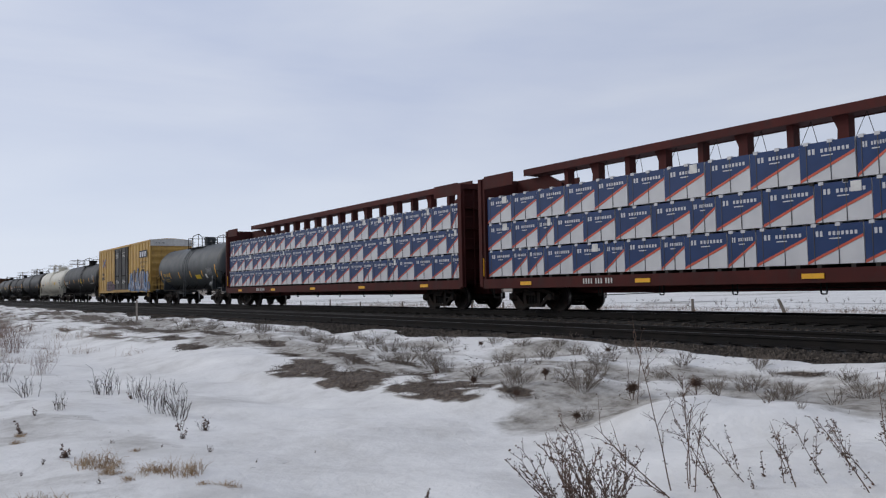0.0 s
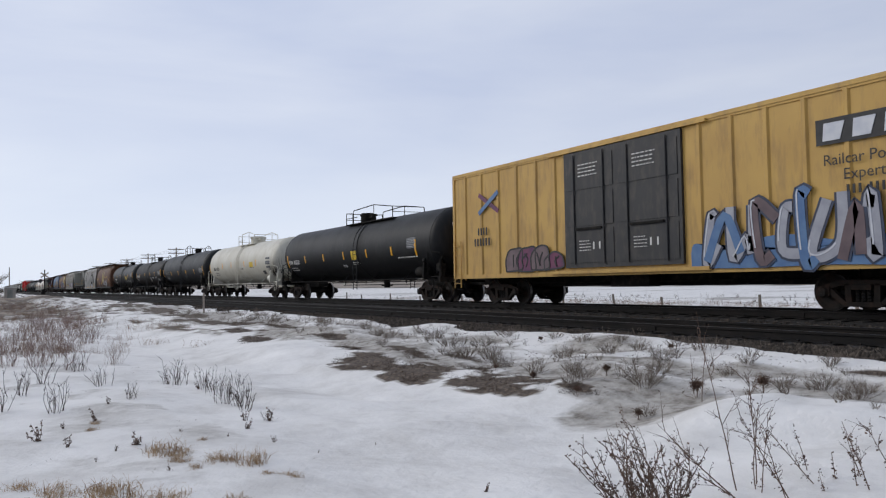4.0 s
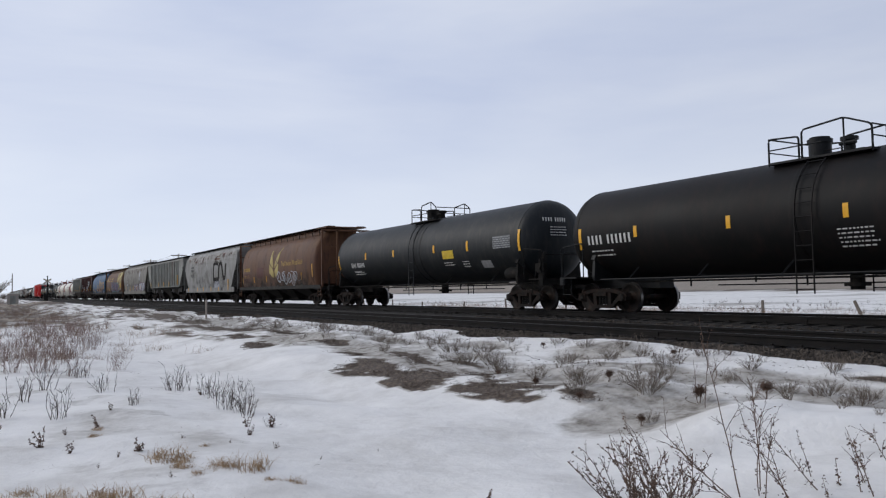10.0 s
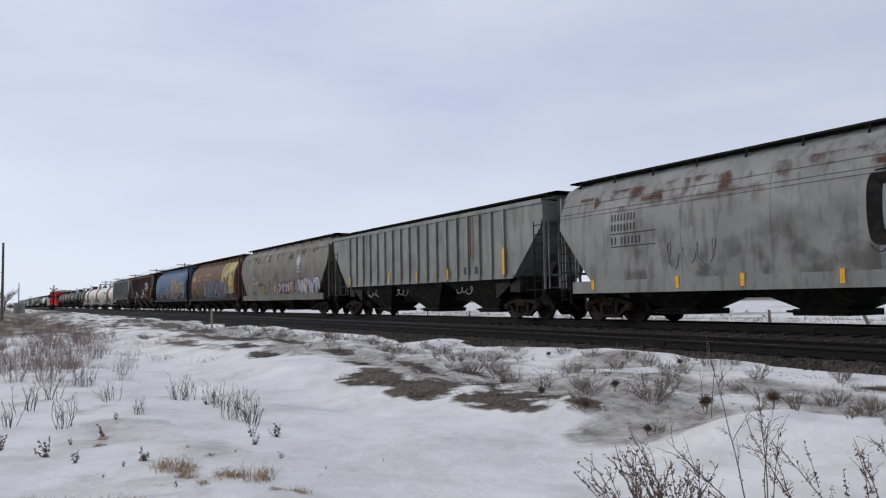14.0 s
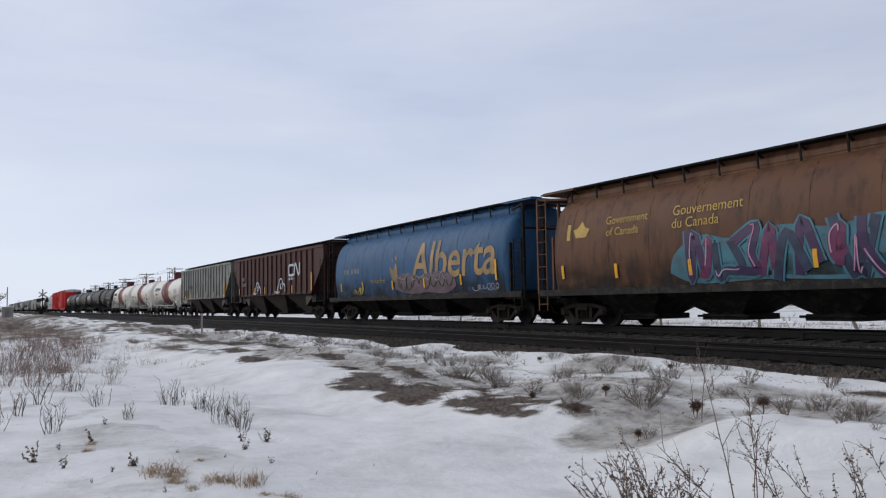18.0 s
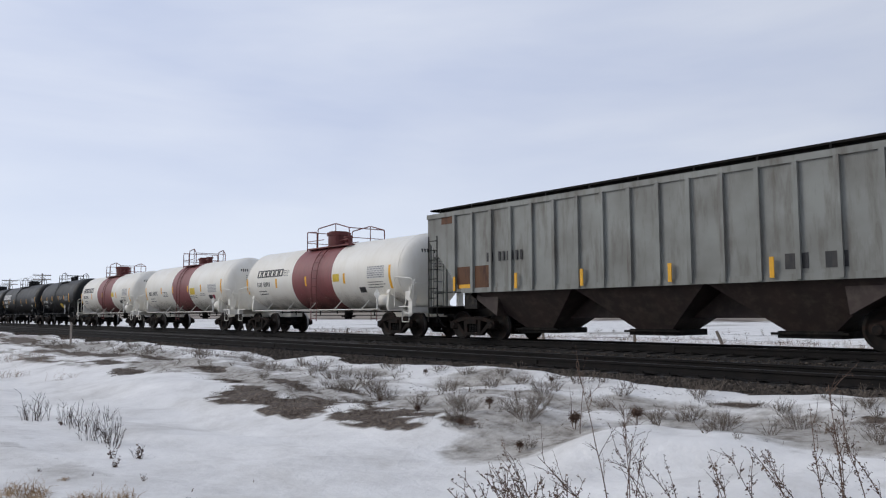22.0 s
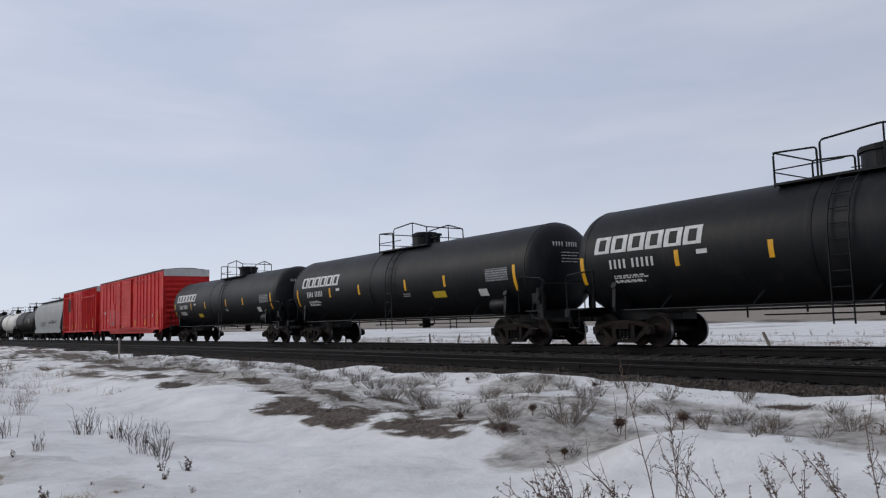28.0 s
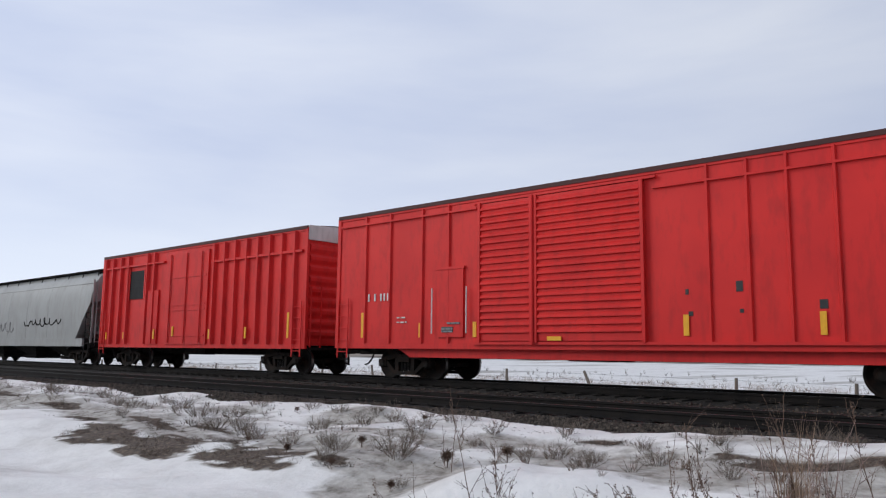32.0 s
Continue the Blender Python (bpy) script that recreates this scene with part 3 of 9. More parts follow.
def bolster_mesh():
    b = Build().prism([(-1.15, 0.52), (-0.6, 0.42), (0.6, 0.42), (1.15, 0.52), (1.15, 0.62), (0.5, 0.74), (-0.5, 0.74), (-1.15, 0.62)], "x", -0.2, 0.2)
    b.disc_z(0, 0, 0.74, 0.86, 0.22, 14)
    for s in (-1, 1):
        b.box(s * 0.55 - 0.05, s * 0.55 + 0.05, -0.95, 0.95, 0.36, 0.48)        # brake beams
        for y in (-0.75, 0.75):
            b.box(s * 0.42 - 0.04, s * 0.42 + 0.04, y - 0.06, y + 0.06, 0.3, 0.62)
    return b.mesh("truck", MAT["steel_dark"])


WHEELSET, SIDE_FRAME, SPRING, BOLSTER = wheelset_mesh(), side_frame_mesh(), spring_mesh(), bolster_mesh()
COUPLER = (Build().box(-0.75, -0.1, -0.09, 0.09, 0.76, 0.94).box(-0.12, 0.08, -0.14, 0.14, 0.72, 0.98).box(0.06, 0.16, -0.16, -0.04, 0.72, 0.98)
           .tube(rounded([(-0.35, -0.35, 0.75), (-0.25, -0.36, 0.55), (-0.05, -0.36, 0.38), (0.08, -0.34, 0.36)], 0.1), 0.028)).mesh("coupler", MAT["steel_dark"])


def rail_car(name, front, rear, label, category):
    """An Empty on the rail, with couplers and two trucks under it."""
    car = tagged(new(name), label, category, "cars of the freight train")
    half = (front - rear) / 2
    car["centre"] = (front + rear) / 2
    CARS.append(car)
    part("coupler", COUPLER, None, car, at=pose(half - 0.08, 0, 0))
    part("coupler", COUPLER, None, car, at=pose(-half + 0.08, 0, 0, 0, 0, 180))
    return car, half


def trucks(car, at):
    for x in (-at, at):
        truck = part("truck", BOLSTER, None, car, at=pose(x, 0, 0))
        for y in (-1.05, 1.05):
            part("side_frame", SIDE_FRAME, None, truck, at=pose(0, y, 0))
            for dx in (-0.13, 0, 0.13):
                part("spring", SPRING, None, truck, at=pose(dx, y, 0))
        for dx in (-0.9, 0.9):
            WHEELSETS.append(part("wheelset", WHEELSET, None, truck, at=pose(dx, 0, WHEEL_R)))


def arc_patch(x0, x1, t0, t1, radius, zc, n=6, squash=1.0):
    """A thin curved plate on the near side of a lying cylinder, from angle t0 to t1 above the waist."""
    rings = []
    for r in (radius - 0.01, radius + 0.008):
        rings.append([[(x, -r * squash * math.cos(t), zc + r * math.sin(t)) for t in np.linspace(t0, t1, n)] for x in (x0, x1)])
    b = Build()
    (a0, a1), (c0, c1) = rings
    v = a0 + a1 + c0 + c1
    f = []
    for i in range(n - 1):
        f += [(2 * n + i, 2 * n + i + 1, 3 * n + i + 1, 3 * n + i), (i, n + i, n + i + 1, i + 1)]
        f += [(i, i + 1, 2 * n + i + 1, 2 * n + i), (n + i, 3 * n + i, 3 * n + i + 1, n + i + 1)]
    f += [(0, 2 * n, 3 * n, n), (n - 1, 2 * n - 1, 4 * n - 1, 3 * n - 1)]
    return b.add(v, f)


def on_tank(x0, x1, z0, z1, radius, zc, n=4):
    t0, t1 = (math.asin(max(-1, min(1, (z - zc) / radius))) for z in (z0, z1))
    return arc_patch(x0, x1, t0, t1, radius, zc, n)


def merged(builds):
    b = Build()
    for q in builds:
        b.add(q.v, q.f)
    return b


def char_bars(x, z, h, groups, place, slant=0.0, seed=1):
    """One plain upright bar for each sign of a painted number; groups gives the signs in each word."""
    out, w = [], h * 0.66
    for g in groups:
        for _ in range(g):
            out.append(place(x + w * 0.14, x + w * 0.56, z, z + h))
            x += w
        x += w * 0.8
    return merged(out)


def line_bars(x, z, width, h, rows, place, seed=1):
    """Lines of writing too small to read: broken bars."""
    rng = random.Random(seed)
    out = []
    for r in range(rows):
        a = x
        while a < x + width * rng.uniform(0.75, 1.0):
            w = rng.uniform(0.03, 0.12) * max(0.5, h / 0.05)
            out.append(place(a, min(a + w, x + width), z - r * h * 1.9, z - r * h * 1.9 + h * 0.55))
            a += w + h * 0.8
    return merged(out)


def grab_ladder(x, y, z0, z1, w=0.42, rungs=5, r=0.014, along="x"):
    b = Build()
    ends = [(-w / 2), (w / 2)]
    place = (lambda d, z: (x + d, y, z)) if along == "x" else (lambda d, z: (x, y + d, z))
    for d in ends:
        b.beam(place(d, z0), place(d, z1), 0.04, 0.03)
    for i in range(rungs):
        z = z0 + (z1 - z0) * (i + 0.5) / rungs
        b.tube([place(ends[0], z), place(ends[1], z)], r, 5)
    return b


def brake_wheel(x, y, z, r=0.26):
    b = Build()
    ring = [(x, y + r * math.cos(a), z + r * math.sin(a)) for a in np.linspace(0, 2 * math.pi, 17)]
    b.tube(ring, 0.014, 5)
    for a in (0.3, 2.4, 4.5):
        b.tube([(x, y, z), (x, y + r * math.cos(a), z + r * math.sin(a))], 0.012, 5)
    b.tube([(x - 0.1, y, z), (x + 0.02, y, z)], 0.04, 8)
    return b


# ---- tank cars ----
def tank_car(front, rear, label, skin, trim, radius=1.5, zc=2.52, band=None, platform=0.0, plat_len=2.6, dome=(0.0, 0.36, 0.55, "dome"), dome_mat=None,
             rails_mat=None, seams=(), strips=(), number=None, ink="white_paint", logo=None, panels=(), texts=(), ladder=True, end_rails=True, gap=0.55,
             placards=(), truck_in=2.0, number_z=None, off=0.0, split=0.9, rail_h=0.62, end_mat=None, dust=None):
    car, half = rail_car("tank_car", front, rear, label, "tank car")
    skin, trim = MAT[skin], MAT[trim]
    rails_mat = rails_mat or trim
    end_mat = end_mat or rails_mat
    # the marks and fittings sit a little off the middle
    platform += off
    seams = [x + off for x in seams]
    strips = [(x + off, z0, z1) for x, z0, z1 in strips]
    texts = [(x + off, z, w, h, rows) for x, z, w, h, rows in texts]
    panels = [(x0 + off, x1 + off, z0, z1, m) for x0, x1, z0, z1, m in panels]
    number = number and (number[0] + off, *number[1:])
    logo = logo and (logo[0] + off, *logo[1:])
    band = band and (band[0] + off, band[1] + off, band[2])
    hb = half - gap
    head = 0.72
    prof = [(-hb + head - head * math.sin(a), radius * max(0.02, math.cos(a)) ** 0.74) for a in np.linspace(math.pi / 2, 0, 11)]
    prof += [(-hb + head + (2 * hb - 2 * head) * i / 8, radius) for i in range(1, 8)]
    prof += [(hb - head + head * math.sin(a), radius * max(0.02, math.cos(a)) ** 0.74) for a in np.linspace(0, math.pi / 2, 11)]
    tank = part("tank", Build().spin(prof, 64, 0, zc), skin, car, smooth=True)
    for s in (-1, 1):
        part("head_seam", Build().spin([(s * (hb - head) - 0.03, radius - 0.05), (s * (hb - head) - 0.03, radius + 0.008), (s * (hb - head) + 0.03, radius + 0.008), (s * (hb - head) + 0.03, radius - 0.05)], 64, 0, zc),
             skin, tank, smooth=True)
    for x in seams:
        part("jacket_band", Build().spin([(x - 0.09, radius - 0.05), (x - 0.09, radius + 0.012), (x - 0.03, radius + 0.018), (x + 0.03, radius + 0.018), (x + 0.09, radius + 0.012), (x + 0.09, radius - 0.05)], 64, 0, zc), skin, tank, smooth=True)
    if band:
        x0, x1, m = band
        part("painted_band", Build().spin([(x0, radius - 0.05), (x0, radius + 0.006), (x1, radius + 0.006), (x1, radius - 0.05)], 64, 0, zc), MAT[m], tank, "dull red band round the middle", smooth=True)
    # stub sills, end platforms and saddles
    tin = half - truck_in
    for s in (-1, 1):
        e = s * (half - 0.45)
        b = Build().box(*sorted((e, s * (half - 3.6))), -0.3, 0.3, 0.72, 1.12)
        b.box(*sorted((e, e - s * 0.22)), -1.5, 1.5, 0.86, 1.08)
        part("stub_sill", b, trim, car)
        part("end_platform", Build().box(*sorted((e, s * (half - 1.25))), -1.48, 1.48, 1.06, 1.10), trim, car)
        for y0 in (-1, 1):
            b = Build().prism([(y0 * 0.3, 1.02), (y0 * 1.42, 0.98), (y0 * 1.45, 1.1), (y0 * 1.4, zc - 0.78), (y0 * 1.22, zc - 0.95), (y0 * 0.3, zc - radius + 0.03)], "x", s * tin - 0.055, s * tin + 0.055)
            b.beam((s * tin, y0 * 1.43, zc - 0.82), (s * tin, y0 * 1.36, zc - 0.68), 0.16, 0.05)
            part("saddle", b, trim, car)
        if end_rails:
            b = Build()
            for y0 in (-1, 1):
                b.tube(rounded([(s * (half - 0.5), y0 * 1.45, 1.08), (s * (half - 0.5), y0 * 1.45, 2.05), (s * (half - 1.55), y0 * 1.45, 2.15), (s * (half - 1.55), y0 * 1.45, 1.08)], 0.12), 0.02)
                b.tube(rounded([(s * (half - 0.62), y0 * 1.5, 1.05), (s * (half - 0.62), y0 * 1.5, 0.55), (s * (half - 1.02), y0 * 1.5, 0.55), (s * (half - 1.02), y0 * 1.5, 1.05)], 0.05), 0.016)
            b.tube(rounded([(s * (half - 0.5), -1.4, 1.08), (s * (half - 0.5), -1.4, 1.9), (s * (half - 0.5), 1.4, 1.9), (s * (half - 0.5), 1.4, 1.08)], 0.12), 0.018)
            part("end_handrail", b, end_mat, car)
    part("brake_wheel", brake_wheel(half - 0.55, 0.85, 1.75), end_mat, car)
    vx = half - 0.95
    b = Build().box(vx - 0.16, vx + 0.16, -1.3, -1.02, 1.3, 1.62).disc_z(vx + 0.05, -1.2, 1.62, 1.78, 0.09, 10).box(vx - 0.05, vx + 0.2, -1.25, -1.1, 1.1, 1.32)
    b.tube(rounded([(vx + 0.1, -1.3, 1.4), (vx + 0.3, -1.36, 1.75), (vx + 0.3, -1.2, 2.05), (vx, -1.15, 1.8)], 0.12), 0.025)
    b.tube(rounded([(vx - 0.1, -1.3, 1.35), (vx - 0.1, -1.42, 0.9), (vx + 0.35, -1.42, 0.8)], 0.1), 0.022)
    part("brake_valve", b, end_mat, car)
    part("brake_stand", Build().box(half - 0.72, half - 0.6, 0.75, 0.95, 1.08, 1.85).box(half - 0.75, half - 0.58, 0.68, 1.02, 1.6, 1.9), trim, car)
    b = Build().spin([(tin - 0.95, 0.02), (tin - 0.93, 0.19), (tin - 0.85, 0.22), (tin - 0.2, 0.22), (tin - 0.12, 0.19), (tin - 0.1, 0.02)], 16, -1.12, 1.32)
    part("air_reservoir", b, trim, car, smooth=True)
    # long pipe along each side and its hangers
    b = Build()
    for y0 in (-1.5, 1.5):
        b.tube([(-tin + 0.4, y0, 1.0), (tin - 0.4, y0, 1.0)], 0.024)
        for i in range(5):
            x = -tin + 1.6 + (2 * tin - 3.2) * i / 4
            b.beam((x, y0, 1.02), (x + 0.18, y0 * 0.86, 1.34), 0.035)
    part("side_pipe", b, end_mat, car)
    if dust:
        part("dust_film", Build().spin([(-hb + head + 0.05, radius + 0.009), (hb - head - 0.05, radius + 0.009)], 64, 0, zc), MAT[dust], tank, "brown road film on the lower shell", smooth=True)
    b = Build()
    rng = random.Random(int(front * 7))
    b.tube([(-tin + 0.6, -0.3, 0.92), (tin - 0.6, -0.3, 0.92)], 0.03)
    for i in range(7):
        x = -tin + 1 + (2 * tin - 2) * i / 6 + rng.uniform(-0.4, 0.4)
        b.box(x - 0.014, x + 0.014, -0.32, -0.28, rng.uniform(0.72, 0.86), 1.06)
    b.tube([(-tin * 0.5, 0.25, 0.78), (tin * 0.6, 0.25, 0.78)], 0.02)
    part("brake_piping", b, MAT["steel_dark"], car)
    part("outlet", Build().disc_z(platform + 0.3, 0, 0.62, zc - radius + 0.05, 0.16, 12).box(platform + 0.1, platform + 0.5, -0.22, 0.22, 0.7, 0.78), MAT["steel_dark"], car)
    # walkway, rails and fittings on top
    top = zc + radius
    p0, p1 = platform - plat_len / 2, platform + plat_len / 2
    b = Build()
    for y0 in (-0.62, 0.62):
        b.box(p0, p1, y0 - 0.28, y0 + 0.28, top - 0.16, top - 0.11)
        for x in (p0 + 0.1, platform, p1 - 0.1):
            b.beam((x, y0, top - 0.13), (x, y0 * 0.8, top - 0.28), 0.05)
    part("walkway", b, rails_mat, car)
    hz, cut = top + rail_h, p0 + split
    for y0 in (-0.86, 0.86):
        b = Build().tube(rounded([(p0, y0, top - 0.2), (p0, y0, hz - 0.14), (cut - 0.08, y0, hz - 0.2), (cut - 0.08, y0, top - 0.14)], 0.08), 0.024)
        b.tube([(p0, y0, top + 0.2), (cut + 0.5, y0, top + 0.2)], 0.017)
        part("top_handrail", b, rails_mat, car)
        mid = (cut + p1) / 2 + 0.2
        b = Build().tube(rounded([(cut, y0, top - 0.14), (cut, y0, hz - 0.06), (mid, y0, hz + 0.04), (p1, y0, hz - 0.22), (p1, y0, top - 0.2)], 0.1), 0.024)
        b.tube([(mid, y0, hz + 0.04), (mid, y0, top - 0.12)], 0.02)
        part("top_handrail", b, rails_mat, car)
    for x, z in ((p0, hz - 0.14), (p1, hz - 0.22)):
        part("cross_rail", Build().tube([(x, -0.86, z), (x, 0.86, z)], 0.02).tube([(x, -0.86, top + 0.15), (x, 0.86, top + 0.15)], 0.016), rails_mat, car)
    dx, dr, dh, kind = dome
    dm = MAT[dome_mat] if dome_mat else trim
    b = Build().disc_z(platform + dx, 0, top - 0.15, top + dh * 0.85, dr, 24)
    b.disc_z(platform + dx, 0, top + dh * 0.78, top + dh, dr * 1.12, 24).disc_z(platform + dx, 0, top + dh, top + dh + 0.05, dr * 0.9, 24)
    part("dome", b, dm, car)
    b = Build().disc_z(platform + dx + 0.75, 0, top - 0.1, top + 0.28, 0.13, 12).disc_z(platform + dx + 0.75, 0, top + 0.28, top + 0.36, 0.2, 12)
    b.tube([(platform + dx + 0.6, -0.15, top + 0.2), (platform + dx + 1.0, -0.15, top + 0.2)], 0.05, 8)
    part("valve", b, dm, car)
    if ladder:
        b = Build()
        for y0 in (-1, 1):
            pts = [(y0 * (radius + 0.09), 0.55), (y0 * (radius + 0.09), zc)]
            pts += [(y0 * (radius + 0.09) * math.cos(a), zc + (radius + 0.09) * math.sin(a)) for a in np.linspace(0.15, 1.1, 6)]
            for dxx in (-0.22, 0.22):
                b.tube([(platform + dxx, p, q) for p, q in pts], 0.02, 5)
            for i in range(11):
                z = 0.65 + i * 0.33
                yy = y0 * (radius + 0.09) if z < zc else y0 * math.sqrt(max(0.05, (radius + 0.09) ** 2 - (z - zc) ** 2))
                b.tube([(platform - 0.22, yy, z), (platform + 0.22, yy, z)], 0.014, 5)
        part("ladder", b, rails_mat if band else skin, car)

    def place(x0, x1, z0, z1):
        return on_tank(x0, x1, z0, z1, radius, zc, 3)
    for x, z0, z1 in strips:
        part("reflective_strip", on_tank(x, x + 0.13, z0, z1, radius, zc, 5), MAT["yellow"], tank)
    if number:
        x, groups, h = number
        z = number_z or zc - 0.05
        part("painted_number", char_bars(x, z, h, groups, place, seed=int(-front)), MAT[ink], tank)
        part("painted_data", line_bars(x + 0.1, z - 0.22, h * 4.5, 0.07, 2, place, int(-rear)), MAT[ink], tank)
    if number:
        def on_head(y0, y1, z0, z1):
            q = min(0.95, math.hypot((y0 + y1) / 2, (z0 + z1) / 2 - zc) / radius) ** (1 / 0.74)
            x = hb - head + head * math.sqrt(1 - q * q)
            return Build().box(x - 0.03, x + 0.012, y0, y1, z0, z1)
        part("head_writing", merged([char_bars(-0.75, zc + 0.62, 0.15, (4, 5), on_head), line_bars(-0.5, zc + 0.42, 0.8, 0.05, 4, on_head, int(-front))]), MAT[ink], tank)
    for x, z, w, h, rows in texts:
        part("small_writing", line_bars(x, z, w, h, rows, place, int(x * 10)), MAT[ink], tank)
    for x0, x1, z0, z1, m in panels:
        part("data_panel", place(x0, x1, z0, z1), MAT[m], tank)
    if logo:
        part("block_logo", slanted_blocks(*logo[:3], place), MAT[logo[3]], tank, "plain slanted block emblem")
    for x in placards:
        b = Build().beam((x, -1.53, 1.0), (x, -1.53, 1.45), 0.05)
        b.prism([(x - 0.19, 1.55), (x, 1.36), (x + 0.19, 1.55), (x, 1.74)], "y", -1.56, -1.54)
        part("placard", b, MAT["white_paint"], car)
    trucks(car, tin)
    return car


def slanted_blocks(x, z, h, place, slots=6):
    """Six leaning hollow blocks: a heavy company mark drawn as plain shapes."""
    out = []
    w, n = h * 1.27, 6
    for i in range(slots):
        a = x + i * w
        for k in range(n):
            z0, z1 = z + h * k / n, z + h * (k + 1) / n
            s = a + h * 0.06 * (k + 0.5) / n
            if k in (0, n - 1):
                out.append(place(s, s + w * 0.9, z0, z1))
            else:
                out.append(place(s, s + w * 0.24, z0, z1))
                out.append(place(s + w * 0.66, s + w * 0.9, z0, z1))
    return merged(out)
# ---- shapes shared by box cars, hoppers and flat cars ----
def flat_place(y):
    """Places a thin plate on a flat side at y."""
    def place(x0, x1, z0, z1):
        return Build().box(x0, x1, y - 0.006, y + 0.01, z0, z1)
    return place


def profile_place(profile, lift=0.008):
    """Places a thin plate on a curved side given by (y, z) points going up; y is the distance out."""
    zs = [z for y, z in profile]
    ys = [y for y, z in profile]

    def place(x0, x1, z0, z1, n=3):
        b = Build()
        cols = []
        for z in np.linspace(z0, z1, n):
            y = float(np.interp(z, zs, ys))
            cols.append((-y - lift, z))
        rings = [[(x0, y, z), (x1, y, z), (x1, y + 0.02, z), (x0, y + 0.02, z)] for y, z in cols]
        return b.loft(rings)
    return place


def ribbon(points, width, place_y, thick=0.012):
    """A painted stroke of even width along (x, z) points on a side; place_y gives y at a height."""
    b = Build()
    pts = [Vector((p[0], 0, p[1])) for p in points]
    left, right = [], []
    for i, p in enumerate(pts):
        d = (pts[min(i + 1, len(pts) - 1)] - pts[max(0, i - 1)]).normalized()
        n = Vector((-d.z, 0, d.x)) * width / 2
        left.append(p + n)
        right.append(p - n)
    v, f = [], []
    for a, c in zip(left, right):
        for q, e in ((a, 0), (c, 0), (c, thick), (a, thick)):
            v.append((q.x, place_y(q.z) - e + thick * 0.4, q.z))
    for i in range(len(pts) - 1):
        for k in range(4):
            f.append((i * 4 + k, i * 4 + (k + 1) % 4, i * 4 + 4 + (k + 1) % 4, i * 4 + 4 + k))
    f += [(0, 1, 2, 3), tuple(range(len(v) - 4, len(v)))]
    return b.add(v, f)


def blob(points, place_y, thick=0.006):
    """A filled painted shape given by its outline in (x, z); shapes keep convex pieces small."""
    cx, cz = sum(p[0] for p in points) / len(points), sum(p[1] for p in points) / len(points)
    b = Build()
    n = len(points)
    v = [(cx, place_y(cz) - thick, cz)] + [(x, place_y(z) - thick, z) for x, z in points] + [(x, place_y(z) + 0.01, z) for x, z in points]
    f = [(0, 1 + i, 1 + (i + 1) % n) for i in range(n)] + [(1 + i, 1 + n + i, 1 + n + (i + 1) % n, 1 + (i + 1) % n) for i in range(n)]
    return b.add(v, f)


def smooth_curve(ctrl, per=6):
    """A Catmull-Rom curve through (x, z) points."""
    out = []
    p = [ctrl[0]] + list(ctrl) + [ctrl[-1]]
    for a, b, c, d in zip(p, p[1:], p[2:], p[3:]):
        for i in range(per):
            t = i / per
            out.append(tuple(0.5 * (2 * b[k] + (c[k] - a[k]) * t + (2 * a[k] - 5 * b[k] + 4 * c[k] - d[k]) * t * t + (3 * b[k] - a[k] - 3 * c[k] + d[k]) * t ** 3) for k in (0, 1)))
    out.append(tuple(ctrl[-1]))
    return out


def wild_paint(car, x0, x1, z0, z1, fills, line, place_y, shapes=6, seed=1, parent=None, hump=0.3, spiky=False):
    """Sprayed paint: overlapping rounded shapes with a drawn outline and inner strokes, no readable signs."""
    rng = random.Random(seed)
    step = (x1 - x0) / shapes
    for i in range(shapes):
        a, c = x0 + i * step - 0.12 * step, x0 + (i + 1) * step + 0.12 * step
        top = z1 - rng.uniform(0, hump) * (z1 - z0)
        lean = rng.uniform(-0.1, 0.15) * step
        pts = [(a, z0 + rng.uniform(0, 0.1)), (c, z0 + rng.uniform(0, 0.1)), (c + 0.05 * step, (z0 + top) / 2), (c - 0.1 * step + lean, top - rng.uniform(0, 0.2)),
               ((a + c) / 2 + lean, top), (a + 0.1 * step + lean, top - rng.uniform(0, 0.25)), (a - 0.05 * step, (z0 + top) / 2)]
        m = fills[i % len(fills)]
        if spiky:
            hi = top + rng.uniform(0.05, 0.3)
            pts = [(a, z0), (a + 0.3 * step, z0 + 0.1), (a + 0.5 * step, z0 + 0.3 * (top - z0)), (a + 0.75 * step, z0 + 0.08), (c, z0 - 0.05), (c - 0.12 * step, (z0 + top) / 2), (c + 0.12 * step, hi - 0.1), (a + 0.75 * step, top - 0.12),
                   (a + 0.55 * step + lean, hi + 0.1), (a + 0.4 * step, top - 0.2), (a - 0.1 * step, hi), (a + 0.1 * step, (z0 + top) / 2)]
        loop = pts if spiky else smooth_curve(pts + [pts[0]], 4)[:-1]
        base = 0.004 + 0.0035 * (i % 3)
        part("spray_fill", blob(loop, place_y, base + 0.004), m, parent or car, smooth=True)
        part("spray_outline", ribbon(pts + [pts[0]] if spiky else smooth_curve(pts + [pts[0]], 5), 0.03 if spiky else 0.05 + 0.01 * (z1 - z0), lambda z: place_y(z) - base - 0.006), line, parent or car)
        for k in range(2):
            u = a + (c - a) * rng.uniform(0.25, 0.75)
            s = [(u, z0 + (top - z0) * 0.2), (u + rng.uniform(-0.2, 0.2) * step, z0 + (top - z0) * 0.5), (u + rng.uniform(-0.3, 0.3) * step, z0 + (top - z0) * 0.75)]
            part("spray_stroke", ribbon(smooth_curve(s, 5), 0.05, lambda z: place_y(z) - base - 0.009), line, parent or car)


